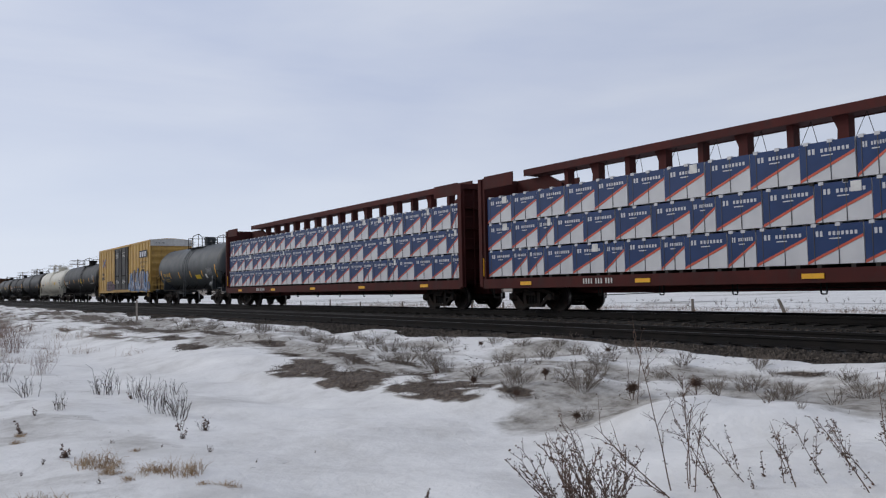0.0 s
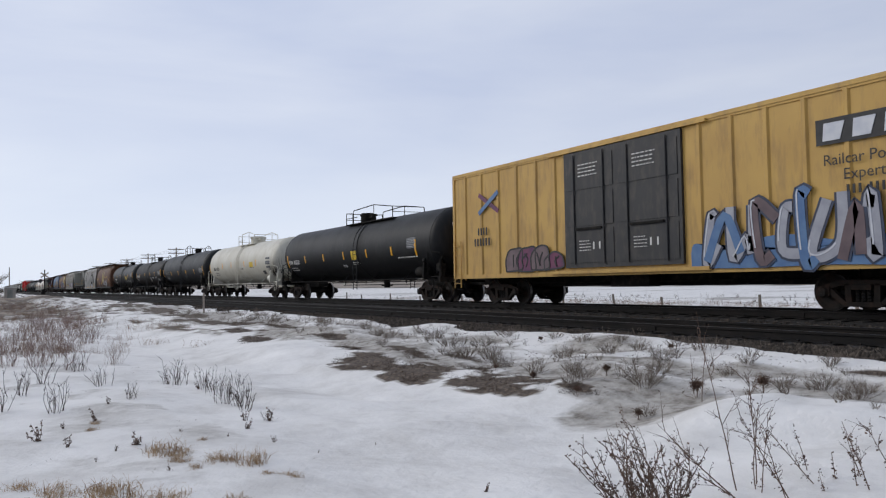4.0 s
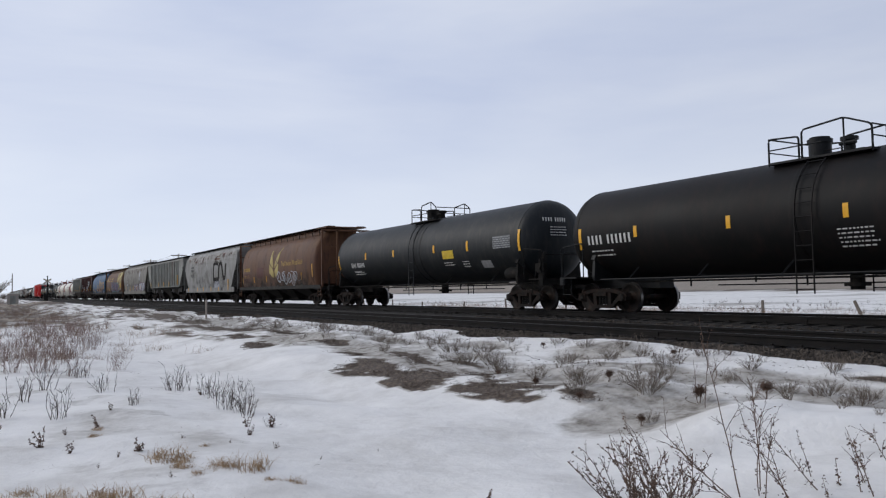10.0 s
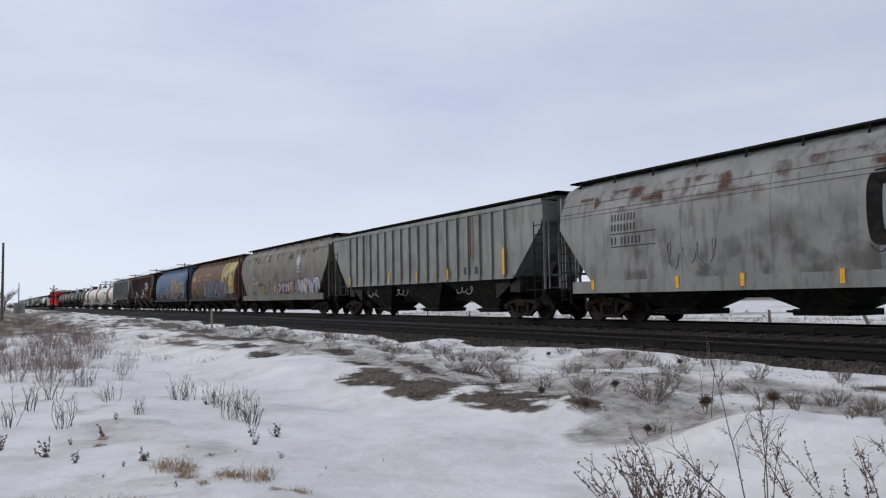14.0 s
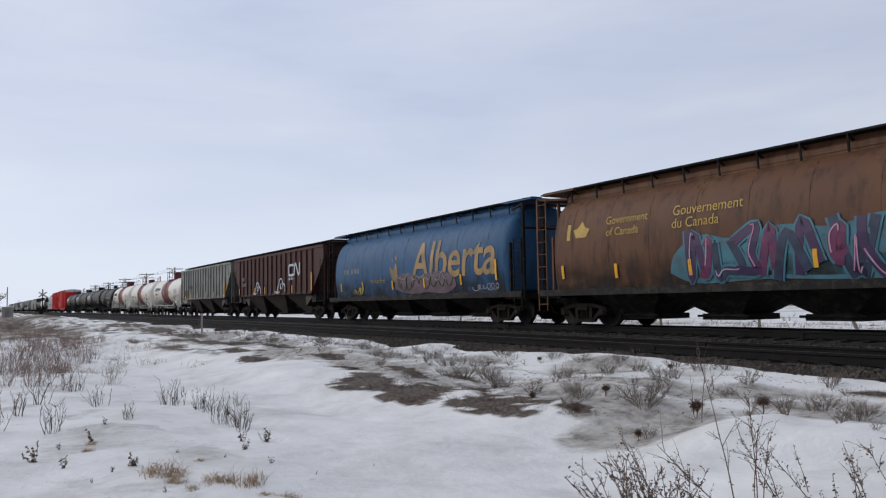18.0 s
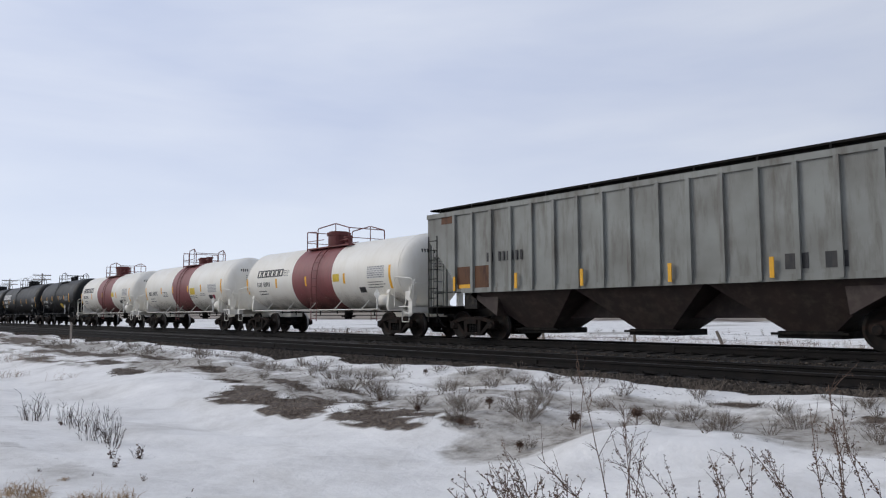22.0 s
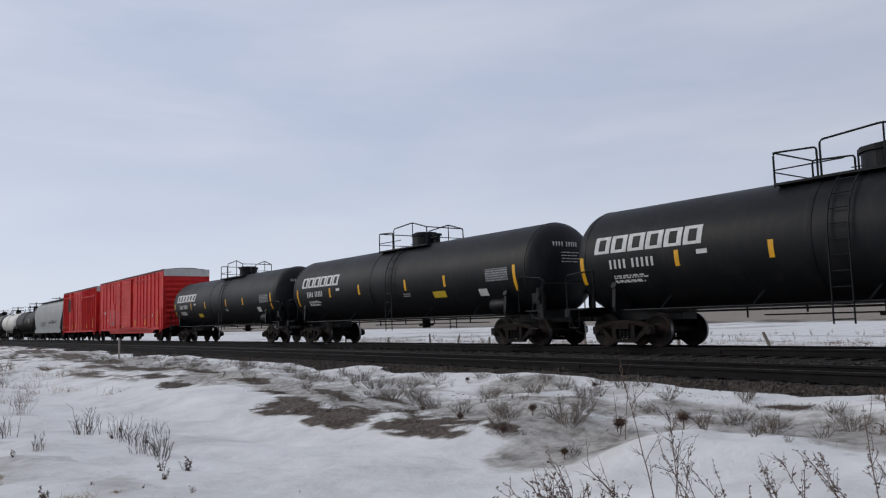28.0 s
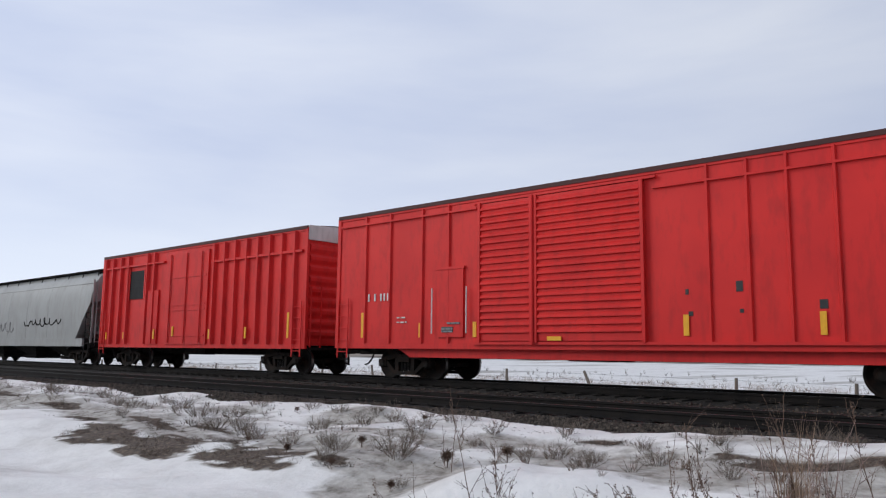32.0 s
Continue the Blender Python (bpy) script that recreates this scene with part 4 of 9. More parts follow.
def scrawl(car, x0, x1, z0, z1, mat, place_y, seed=1, loops=5, width=0.05):
    """A thin looping sprayed line, like hasty handwriting that says nothing."""
    rng = random.Random(seed)
    pts, zm, up = [], (z0 + z1) / 2, (z1 - z0) / 2
    turn, n = rng.uniform(0, 6), loops * 7
    tall = [rng.uniform(0.35, 1.15) for _ in range(loops + 2)]
    for i in range(n):
        t = i / (n - 1)
        turn += rng.uniform(0.6, 1.25) * (-1 if rng.random() < 0.1 else 1)
        k = tall[int(t * loops)]
        pts.append((x0 + (x1 - x0) * t + 0.16 * k * math.cos(turn) + 0.1 * up * math.sin(turn), zm + up * k * math.sin(turn) + rng.uniform(-0.1, 0.1) * up))
    part("spray_line", ribbon(smooth_curve(pts, 4), width * 0.8, place_y), mat, car)


GLYPHS = [[(0.05, 0), (0.15, 1), (0.7, 0.9), (0.6, 0.5), (0.2, 0.45)], [(0, 1), (0.25, 0), (0.5, 0.65), (0.75, 0), (1, 1)], [(0.9, 0.85), (0.35, 1), (0.05, 0.5), (0.35, 0.02), (0.95, 0.15)],
          [(0.1, 0.9), (0.5, 1), (0.45, 0.05), (0.1, 0.2)], [(0, 0), (0.5, 1), (0.95, 0)], [(0.9, 1), (0.15, 0.8), (0.85, 0.4), (0.1, 0)], [(0.1, 1), (0.05, 0.1), (0.5, 0), (0.9, 0.3), (0.85, 1)], [(0.1, 0), (0.15, 1), (0.8, 0.1), (0.85, 1)]]


def spray_letters(body, x0, x1, z0, z1, fills, edge, shine, place_y, count, seed, wide=0.2):
    """A row of fat sprayed strokes with a dark edge and a pale gleam; no readable signs."""
    rng = random.Random(seed)
    step = (x1 - x0) / count
    for i in range(count):
        shape = rng.choice(GLYPHS)
        lean, w = rng.uniform(-0.15, 0.35), step * rng.uniform(0.85, 1.1)
        low, high = z0 + rng.uniform(-0.05, 0.1), z1 - rng.uniform(0, 0.25) * (z1 - z0)
        if rng.random() < 0.5:
            shape = [(1 - p, q) for p, q in shape]
        shape = [(p + rng.uniform(-0.3, 0.3), q + rng.uniform(-0.22, 0.22)) for p, q in shape]
        pts = smooth_curve([(x0 + i * step + p * w * 1.25 + lean * q * step * 0.6, low + min(1, max(0, q)) * (high - low)) for p, q in shape], 5)
        d = 0.004 * (i % 2)
        part("spray_outline", ribbon(pts, wide + 0.12, lambda z: place_y(z) - 0.004 - d), edge, body)
        part("spray_fill", ribbon(pts, wide, lambda z: place_y(z) - 0.012 - d), fills[i % len(fills)], body)
        part("spray_stroke", ribbon([(p - wide * 0.3, q + wide * 0.2) for p, q in pts[4:-6]], wide * 0.16, lambda z: place_y(z) - 0.02 - d), shine, body)


def bubble_tag(car, x0, x1, z0, z1, mat, place_y, seed=1, loops=6, width=0.045):
    """Sprayed outlines of leaning rounded shapes, no readable signs."""
    rng = random.Random(seed)
    step = (x1 - x0) / loops
    for i in range(loops):
        cx, cz = x0 + step * (i + 0.5) + rng.uniform(-0.1, 0.1), (z0 + z1) / 2 + rng.uniform(-0.08, 0.12)
        rx, rz, lean = step * rng.uniform(0.5, 0.68), (z1 - z0) / 2 * rng.uniform(0.75, 1.1), rng.uniform(-0.45, 0.15)
        turn = rng.uniform(0, 6.28)
        pts = []
        for k in range(rng.randint(8, 11)):
            u = turn + k * 0.72
            r = rng.uniform(0.78, 1.15)
            dz = rz * r * math.sin(u)
            pts.append((cx + rx * r * math.cos(u) + lean * dz * 0.6, cz + dz))
        part("spray_line", ribbon(smooth_curve(pts, 5), width, place_y), mat, car)
        tail = [(cx - rx * 0.3, cz + rz * 0.5), (cx + rng.uniform(-0.1, 0.1), cz), (cx + rx * 0.2, cz - rz * rng.uniform(0.5, 1.0))]
        part("spray_line", ribbon(smooth_curve(tail, 5), width, place_y), mat, car)


def words(text, x, z, height, mat, parent, place_y, squeeze=1.0, lift=0.008, bold=0.0, wrap=0, shear=0.0):
    """Lettering in the built-in font, laid on the near side; wrap cuts it into bands so that it follows a curved side."""
    cu = bpy.data.curves.new("lettering", "FONT")
    cu.body, cu.size, cu.offset = text, height / 0.7, bold
    cu.resolution_u = 3
    ob = bpy.data.objects.new("lettering", cu)
    me = bpy.data.meshes.new_from_object(ob)
    bpy.data.objects.remove(ob)
    bm = bmesh.new()
    bm.from_mesh(me)
    for i in range(1, wrap):
        geom = bm.verts[:] + bm.edges[:] + bm.faces[:]
        bmesh.ops.bisect_plane(bm, geom=geom, plane_co=(0, height * i / wrap, 0), plane_no=(0, 1, 0))
    for v in bm.verts:
        px, pz = x + v.co.x * squeeze + shear * v.co.y, z + v.co.y
        v.co = (px, place_y(pz) - lift, pz)
    bm.to_mesh(me)
    bm.free()
    me.materials.clear()
    me.materials.append(mat)
    return part("lettering", me, None, parent)


def strip(car, x, z0, z1, y, w=0.12, flat=False, mat="yellow"):
    if flat:
        return part("reflective_strip", Build().box(x, x + (z1 - z0), y - 0.012, y + 0.01, z0, z0 + w), MAT[mat], car)
    return part("reflective_strip", Build().box(x, x + w, y - 0.012, y + 0.01, z0, z1), MAT[mat], car)


def paint(key, base, second=None, **kw):
    MAT[key] = surface(key + "_paint", base, second, **kw)
    return MAT[key]


paint("grey_slate", (0.05, 0.058, 0.063), (0.04, 0.047, 0.052), scale=1.2, rough=0.5, shine=0.35, grime=DUST, grime_amount=0.25, streak=0.8)
paint("black_tank", (0.0075, 0.0084, 0.0098), (0.012, 0.0128, 0.014), scale=1.0, rough=0.5, shine=0.2, grime=DUST, grime_amount=0.07, streak=0.8)
paint("black_worn", (0.0065, 0.0067, 0.0072), (0.0125, 0.0108, 0.0102), scale=0.7, rough=0.55, shine=0.16, grime=(0.03, 0.018, 0.015), grime_amount=0.35, streak=0.7)
paint("slate_dark", (0.010, 0.0125, 0.0145), (0.016, 0.0185, 0.0205), scale=0.9, rough=0.5, shine=0.22, grime=DUST, grime_amount=0.14, streak=0.8)
paint("slate_blue", (0.0095, 0.0115, 0.014), (0.015, 0.0175, 0.0205), scale=0.9, rough=0.5, shine=0.2, grime=DUST, grime_amount=0.14, streak=0.8)
paint("cream_tank", (0.62, 0.60, 0.52), (0.55, 0.52, 0.43), scale=0.8, rough=0.5, grime=(0.3, 0.25, 0.17), grime_amount=0.3, streak=0.85)
paint("white_tank", (0.82, 0.795, 0.73), (0.76, 0.725, 0.64), scale=0.8, rough=0.48, grime=(0.5, 0.42, 0.29), grime_amount=0.16, streak=0.85)
paint("band_red", (0.22, 0.062, 0.064), (0.26, 0.085, 0.085), scale=1.0, rough=0.55, grime=SOOT, grime_amount=0.25, streak=0.8)
paint("rail_red", (0.16, 0.035, 0.032), None, scale=4, rough=0.6, grime=SOOT, grime_amount=0.3)
paint("yellow_box", (0.55, 0.34, 0.085), (0.48, 0.29, 0.08), scale=0.9, rough=0.6, grime=(0.2, 0.12, 0.06), grime_amount=0.5, streak=0.85)
paint("black_door", (0.016, 0.017, 0.019), (0.028, 0.028, 0.031), scale=2, rough=0.6, grime=DUST, grime_amount=0.3, streak=0.7)
paint("roof_white", (0.66, 0.65, 0.62), (0.55, 0.53, 0.5), scale=2, rough=0.6, grime=DUST, grime_amount=0.3, streak=0.7)
paint("bright_red", (0.70, 0.03, 0.027), (0.60, 0.026, 0.026), scale=0.7, rough=0.5, shine=0.22, grime=(0.28, 0.02, 0.02), grime_amount=0.4, streak=0.75)
paint("boxcar_brown", (0.062, 0.021, 0.0195), (0.08, 0.03, 0.027), scale=0.9, rough=0.65, shine=0.3, grime=(0.03, 0.016, 0.014), grime_amount=0.4, streak=0.8)
paint("centre_brown", (0.055, 0.0125, 0.0115), (0.08, 0.019, 0.016), scale=1.2, rough=0.75, shine=0.2, grime=SOOT, grime_amount=0.4, streak=0.6)
paint("cyl_brown", (0.105, 0.045, 0.025), (0.145, 0.07, 0.034), scale=0.5, rough=0.6, shine=0.25, grime=(0.04, 0.02, 0.015), grime_amount=0.85, streak=0.8, contrast=(0.3, 0.65))
paint("patch_maroon", (0.085, 0.025, 0.02), (0.11, 0.035, 0.026), scale=1.2, rough=0.6, shine=0.25, grime=(0.05, 0.02, 0.015), grime_amount=0.5, streak=0.7)
paint("cyl_blue", (0.02, 0.085, 0.19), (0.03, 0.105, 0.22), scale=0.6, rough=0.55, shine=0.3, grime=(0.015, 0.03, 0.05), grime_amount=0.75, streak=0.85)
paint("hopper_grey", (0.27, 0.27, 0.26), (0.19, 0.19, 0.18), scale=0.9, rough=0.6, grime=(0.09, 0.065, 0.05), grime_amount=0.75, streak=0.85)
paint("hopper_dull", (0.27, 0.28, 0.26), (0.19, 0.19, 0.172), scale=0.9, rough=0.62, grime=(0.09, 0.07, 0.052), grime_amount=0.7, streak=0.9)
paint("hopper_tan", (0.17, 0.158, 0.132), (0.115, 0.105, 0.088), scale=0.9, rough=0.6, grime=(0.06, 0.048, 0.036), grime_amount=0.7, streak=0.85)
paint("hopper_light", (0.35, 0.365, 0.36), (0.30, 0.31, 0.305), scale=0.7, rough=0.6, grime=(0.22, 0.2, 0.17), grime_amount=0.4, streak=0.85)
paint("chute_black", (0.012, 0.012, 0.012), (0.024, 0.022, 0.02), scale=1.5, rough=0.7, shine=0.2, grime=DUST, grime_amount=0.35)
paint("chute_brown", (0.05, 0.032, 0.027), (0.035, 0.025, 0.022), scale=1.5, rough=0.7, grime=DUST, grime_amount=0.3)
paint("wheat_yellow", (0.47, 0.37, 0.10), (0.36, 0.28, 0.09), scale=1.5, rough=0.6, grime=(0.2, 0.13, 0.06), grime_amount=0.3, streak=0.6)
paint("faded_gold", (0.46, 0.27, 0.09), (0.20, 0.15, 0.09), scale=1.2, rough=0.6, grime=(0.12, 0.09, 0.06), grime_amount=0.4, streak=0.6)
paint("spray_blue", (0.05, 0.13, 0.30), (0.10, 0.20, 0.36), scale=2.5, rough=0.5)
paint("spray_white", (0.62, 0.63, 0.66), (0.45, 0.48, 0.55), scale=3, rough=0.55)
paint("spray_purple", (0.06, 0.012, 0.07), (0.02, 0.015, 0.06), scale=2.5, rough=0.5)
paint("spray_plum", (0.16, 0.02, 0.075), (0.06, 0.015, 0.07), scale=2.5, rough=0.5)
paint("spray_cyan", (0.05, 0.19, 0.25), (0.05, 0.11, 0.14), scale=3, rough=0.55)
paint("spray_silver", (0.36, 0.37, 0.42), (0.27, 0.28, 0.33), scale=3, rough=0.5)
paint("spray_navy", (0.012, 0.016, 0.04), (0.03, 0.05, 0.10), scale=3, rough=0.5)
paint("spray_pink", (0.45, 0.16, 0.28), (0.5, 0.4, 0.5), scale=3, rough=0.5)
paint("spray_red", (0.28, 0.02, 0.05), None, scale=3, rough=0.5)
paint("spray_mauve", (0.16, 0.11, 0.12), (0.1, 0.07, 0.08), scale=2, rough=0.6)
paint("wrap_blue", (0.009, 0.032, 0.11), (0.013, 0.042, 0.14), scale=2, rough=0.4, shine=0.3, bump=0.15, fine=9)
paint("wrap_white", (0.60, 0.60, 0.61), (0.52, 0.52, 0.54), scale=2, rough=0.35, bump=0.15, fine=9)
paint("wrap_orange", (0.55, 0.085, 0.04), None, scale=2, rough=0.35)
paint("strap", (0.05, 0.05, 0.055), None, scale=3, rough=0.5)
paint("window_dark", (0.012, 0.013, 0.014), None, scale=3, rough=0.5, shine=0.12)


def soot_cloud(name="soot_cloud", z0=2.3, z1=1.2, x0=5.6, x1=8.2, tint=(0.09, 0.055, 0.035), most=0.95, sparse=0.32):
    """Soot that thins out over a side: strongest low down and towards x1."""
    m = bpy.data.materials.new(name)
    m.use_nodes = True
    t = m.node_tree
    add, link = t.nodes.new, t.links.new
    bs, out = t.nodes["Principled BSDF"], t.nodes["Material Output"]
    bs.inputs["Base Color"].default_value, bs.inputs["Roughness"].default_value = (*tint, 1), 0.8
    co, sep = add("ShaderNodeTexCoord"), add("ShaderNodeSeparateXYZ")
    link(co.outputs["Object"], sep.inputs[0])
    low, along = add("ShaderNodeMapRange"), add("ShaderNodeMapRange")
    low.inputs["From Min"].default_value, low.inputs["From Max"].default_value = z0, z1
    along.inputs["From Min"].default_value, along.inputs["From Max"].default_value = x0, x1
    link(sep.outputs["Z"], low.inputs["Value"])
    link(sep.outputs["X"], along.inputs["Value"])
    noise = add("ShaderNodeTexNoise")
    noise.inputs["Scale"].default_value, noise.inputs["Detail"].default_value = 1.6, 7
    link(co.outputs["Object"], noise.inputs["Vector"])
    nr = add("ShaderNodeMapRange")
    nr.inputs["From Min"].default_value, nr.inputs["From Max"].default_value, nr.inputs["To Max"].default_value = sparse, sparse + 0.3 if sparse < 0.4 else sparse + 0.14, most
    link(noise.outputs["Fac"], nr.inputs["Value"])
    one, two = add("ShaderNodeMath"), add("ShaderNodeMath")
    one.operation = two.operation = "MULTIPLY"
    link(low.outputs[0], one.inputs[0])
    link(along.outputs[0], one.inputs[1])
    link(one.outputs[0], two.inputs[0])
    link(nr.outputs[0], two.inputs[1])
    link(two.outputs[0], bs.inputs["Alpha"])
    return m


MAT["soot_cloud"] = soot_cloud("soot_cloud", 2.75, 1.7, 6.3, 7.6, (0.022, 0.016, 0.013), 1.0)


def printed(name, paper, ink, rows=26.0):
    """A panel of print too small to read: rows of short dark dashes."""
    m = surface(name, paper, None, 8, 0.6, bump=0)
    t = m.node_tree
    bs = [n for n in t.nodes if n.type == "BSDF_PRINCIPLED"][0]
    co, sep, join, brick = (t.nodes.new("ShaderNode" + k) for k in ("TexCoord", "SeparateXYZ", "CombineXYZ", "TexBrick"))
    t.links.new(co.outputs["Object"], sep.inputs[0])
    t.links.new(sep.outputs["X"], join.inputs["X"])
    t.links.new(sep.outputs["Z"], join.inputs["Y"])
    t.links.new(join.outputs[0], brick.inputs["Vector"])
    for key, value in (("Color1", (*ink, 1)), ("Color2", (*[0.5 * (a + b) for a, b in zip(ink, paper)], 1)), ("Mortar", (*paper, 1))):
        brick.inputs[key].default_value = value
    for key, value in (("Scale", 1.0), ("Mortar Size", 0.022), ("Mortar Smooth", 0.2), ("Brick Width", 0.19), ("Row Height", 2.0 / rows)):
        brick.inputs[key].default_value = value
    t.links.new(brick.outputs["Color"], bs.inputs["Base Color"])
    return m


MAT["panel_grey"] = printed("grey_data_panel_print", (0.07, 0.075, 0.08), (0.32, 0.33, 0.34))
MAT["panel_pale"] = printed("pale_data_panel_print", (0.62, 0.61, 0.58), (0.16, 0.16, 0.17))
MAT["rust_wash"] = soot_cloud("rust_wash", 3.15, 3.6, -90, -60, (0.10, 0.04, 0.026), 0.85, 0.5)
MAT["grey_wash"] = soot_cloud("grey_wash", 3.4, 1.2, -90, -60, (0.075, 0.06, 0.048), 0.42, 0.47)
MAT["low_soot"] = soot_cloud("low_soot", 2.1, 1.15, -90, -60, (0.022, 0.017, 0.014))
MAT["low_dust"] = soot_cloud("low_dust", 1.75, 0.95, -90, -60, (0.22, 0.16, 0.10), 0.5)
lamp_mat = bpy.data.materials.new("red_marker_lamp")
lamp_mat.use_nodes = True
lamp_bs = lamp_mat.node_tree.nodes["Principled BSDF"]
lamp_bs.inputs["Base Color"].default_value = (0.5, 0.01, 0.01, 1)
lamp_bs.inputs["Emission Color"].default_value, lamp_bs.inputs["Emission Strength"].default_value = (1, 0.03, 0.04, 1), 2.0
MAT["red_lamp"] = lamp_mat


# ---- box cars ----
def box_car(front, rear, label, skin, width=1.58, top=5.02, sill=0.95, posts=None, end_white=True, inset=0.5, post_depth=0.055, fish_belly=None, post_w=0.09, truck_in=2.75, roof_mat="roof_white", end_ribs=9):
    car, half = rail_car("box_car", front, rear, label, "box car")
    m = MAT[skin]
    hb = half - inset
    body = part("body", Build().box(-hb, hb, -width, width, sill + 0.12, top - 0.08), m, car)
    b = Build()
    prof = [(-width - 0.05, top - 0.14), (-width - 0.05, top - 0.03), (-0.4, top + 0.05), (0.4, top + 0.05), (width + 0.05, top - 0.03), (width + 0.05, top - 0.14)]
    b.prism(prof, "x", -hb - 0.03, hb + 0.03)
    n = 14
    for i in range(n + 1):
        x = -hb + 2 * hb * i / n
        b.prism([(-width - 0.04, top - 0.03), (-0.4, top + 0.055), (0.4, top + 0.055), (width + 0.04, top - 0.03), (0.4, top + 0.09), (-0.4, top + 0.09)], "x", x - 0.03, x + 0.03)
    part("roof", b, MAT[roof_mat], car)
    b = Build()
    for y0 in (-1, 1):
        b.box(-hb, hb, *sorted((y0 * (width - 0.12), y0 * (width + 0.03))), sill, sill + 0.16)
        b.box(-hb, hb, *sorted((y0 * width, y0 * (width + 0.03))), top - 0.2, top - 0.12)
    part("side_sill", b, m, car)
    if fish_belly:
        part("belly_sill", merged([Build().prism([(fish_belly[0] - 0.5, sill), (fish_belly[1] + 0.5, sill), (fish_belly[1], fish_belly[2]), (fish_belly[0], fish_belly[2])], "y", y0 - 0.05, y0 + 0.05) for y0 in (-width + 0.2, width - 0.2)]), m, car)
    for x in posts or []:
        for y0 in (-1, 1):
            b = Build().prism([(x - post_w, y0 * width), (x - post_w / 2, y0 * (width + post_depth)), (x + post_w / 2, y0 * (width + post_depth)), (x + post_w, y0 * width)], "z", sill + 0.15, top - 0.18)
            part("side_post", b, m, body)
    for s in (-1, 1):
        for i in range(end_ribs):
            z = sill + 0.5 + (top - 0.75 - sill - 0.5) * i / (end_ribs - 1)
            k = 8 / (end_ribs - 1)
            b = Build().prism([(s * hb, z - 0.17 * k), (s * (hb + 0.075), z - 0.05), (s * (hb + 0.075), z + 0.05), (s * hb, z + 0.14)], "y", -width + 0.12, width - 0.12)
            part("end_corrugation", b, m, body)
        if end_white:
            part("end_panel", Build().prism([(-width, top - 0.5), (width, top - 0.5), (width, top - 0.02), (0.4, top + 0.04), (-0.4, top + 0.04), (-width, top - 0.02)], "x", *sorted((s * hb, s * (hb + 0.085)))), MAT["roof_white"], body, "whitened top of the end wall")
        for y0 in (-1, 1):
            b = Build().box(*sorted((s * (hb - 0.08), s * (hb + 0.06))), *sorted((y0 * (width - 0.06), y0 * (width + 0.035))), sill, top - 0.1)
            part("corner_post", b, m, body)
        part("end_ladder", grab_ladder(s * (hb + 0.12), -width + 0.35, 0.9, 2.9, 0.42, 6, along="y"), m, car)
        part("side_ladder", grab_ladder(s * (hb - 0.33), -width - 0.08, 0.6, 2.4, 0.44, 5), m, car)
        part("draft_sill", Build().box(*sorted((s * (hb - 3.5), s * (half - 0.35))), -0.22, 0.22, 0.7, 1.02).box(*sorted((s * (hb - 0.02), s * (hb + 0.14))), -1.4, 1.4, 0.82, 0.9), MAT["steel_dark"], car)
        part("step", Build().tube(rounded([(s * (hb - 0.12), -width, sill), (s * (hb - 0.12), -width, 0.55), (s * (hb - 0.55), -width, 0.55), (s * (hb - 0.55), -width, sill)], 0.04), 0.018), MAT["steel_dark"], car)
    part("centre_sill", Build().box(-hb + 3, hb - 3, -0.25, 0.25, 0.62, sill + 0.1).box(-1.2, 0.4, -0.95, -0.5, 0.6, 0.95).tube([(-hb + 3, -0.6, 0.75), (hb - 3, -0.6, 0.75)], 0.025), MAT["steel_dark"], car)
    part("brake_wheel", brake_wheel(hb + 0.25, 0.9, 1.7), m, car)
    trucks(car, half - truck_in)
    return car, body, hb


# ---- covered hoppers ----
def roof_walk(car, hb, z, y_out, mat, over=0.35):
    """Running boards along the roof on brackets, with crossovers at the ends."""
    b = Build()
    for y0 in (-1, 1):
        b.box(-hb - over, hb + over, *sorted((y0 * (y_out - 0.42), y0 * y_out)), z, z + 0.05)
    for s in (-1, 1):
        b.box(*sorted((s * (hb - 0.3), s * (hb + over))), -y_out, y_out, z + 0.0, z + 0.05)
    part("running_board", b, mat, car)
    for y0 in (-1, 1):
        part("board_skirt", Build().box(-hb + 0.2, hb - 0.2, *sorted((y0 * (y_out - 0.22), y0 * (y_out - 0.2))), z - 0.2, z + 0.01), mat, car)
    b = Build()
    n = 11
    for i in range(n):
        x = -hb + 0.2 + (2 * hb - 0.4) * i / (n - 1)
        for y0 in (-1, 1):
            b.beam((x, y0 * (y_out - 0.02), z), (x, y0 * (y_out + 0.06), z - 0.3), 0.05, 0.03)
            b.beam((x, y0 * (y_out - 0.4), z), (x, y0 * (y_out - 0.02), z - 0.02), 0.05, 0.03)
    tagged(part("board_bracket", b, mat, car), kind="stuff")
    me = Build().box(-0.6, 0.6, -0.3, 0.3, -0.1, 0.09).mesh("roof_hatch", mat)
    for i in range(8):
        part("roof_hatch", me, None, car, at=pose(-hb + 1.2 + (2 * hb - 2.4) * i / 7, 0, z))


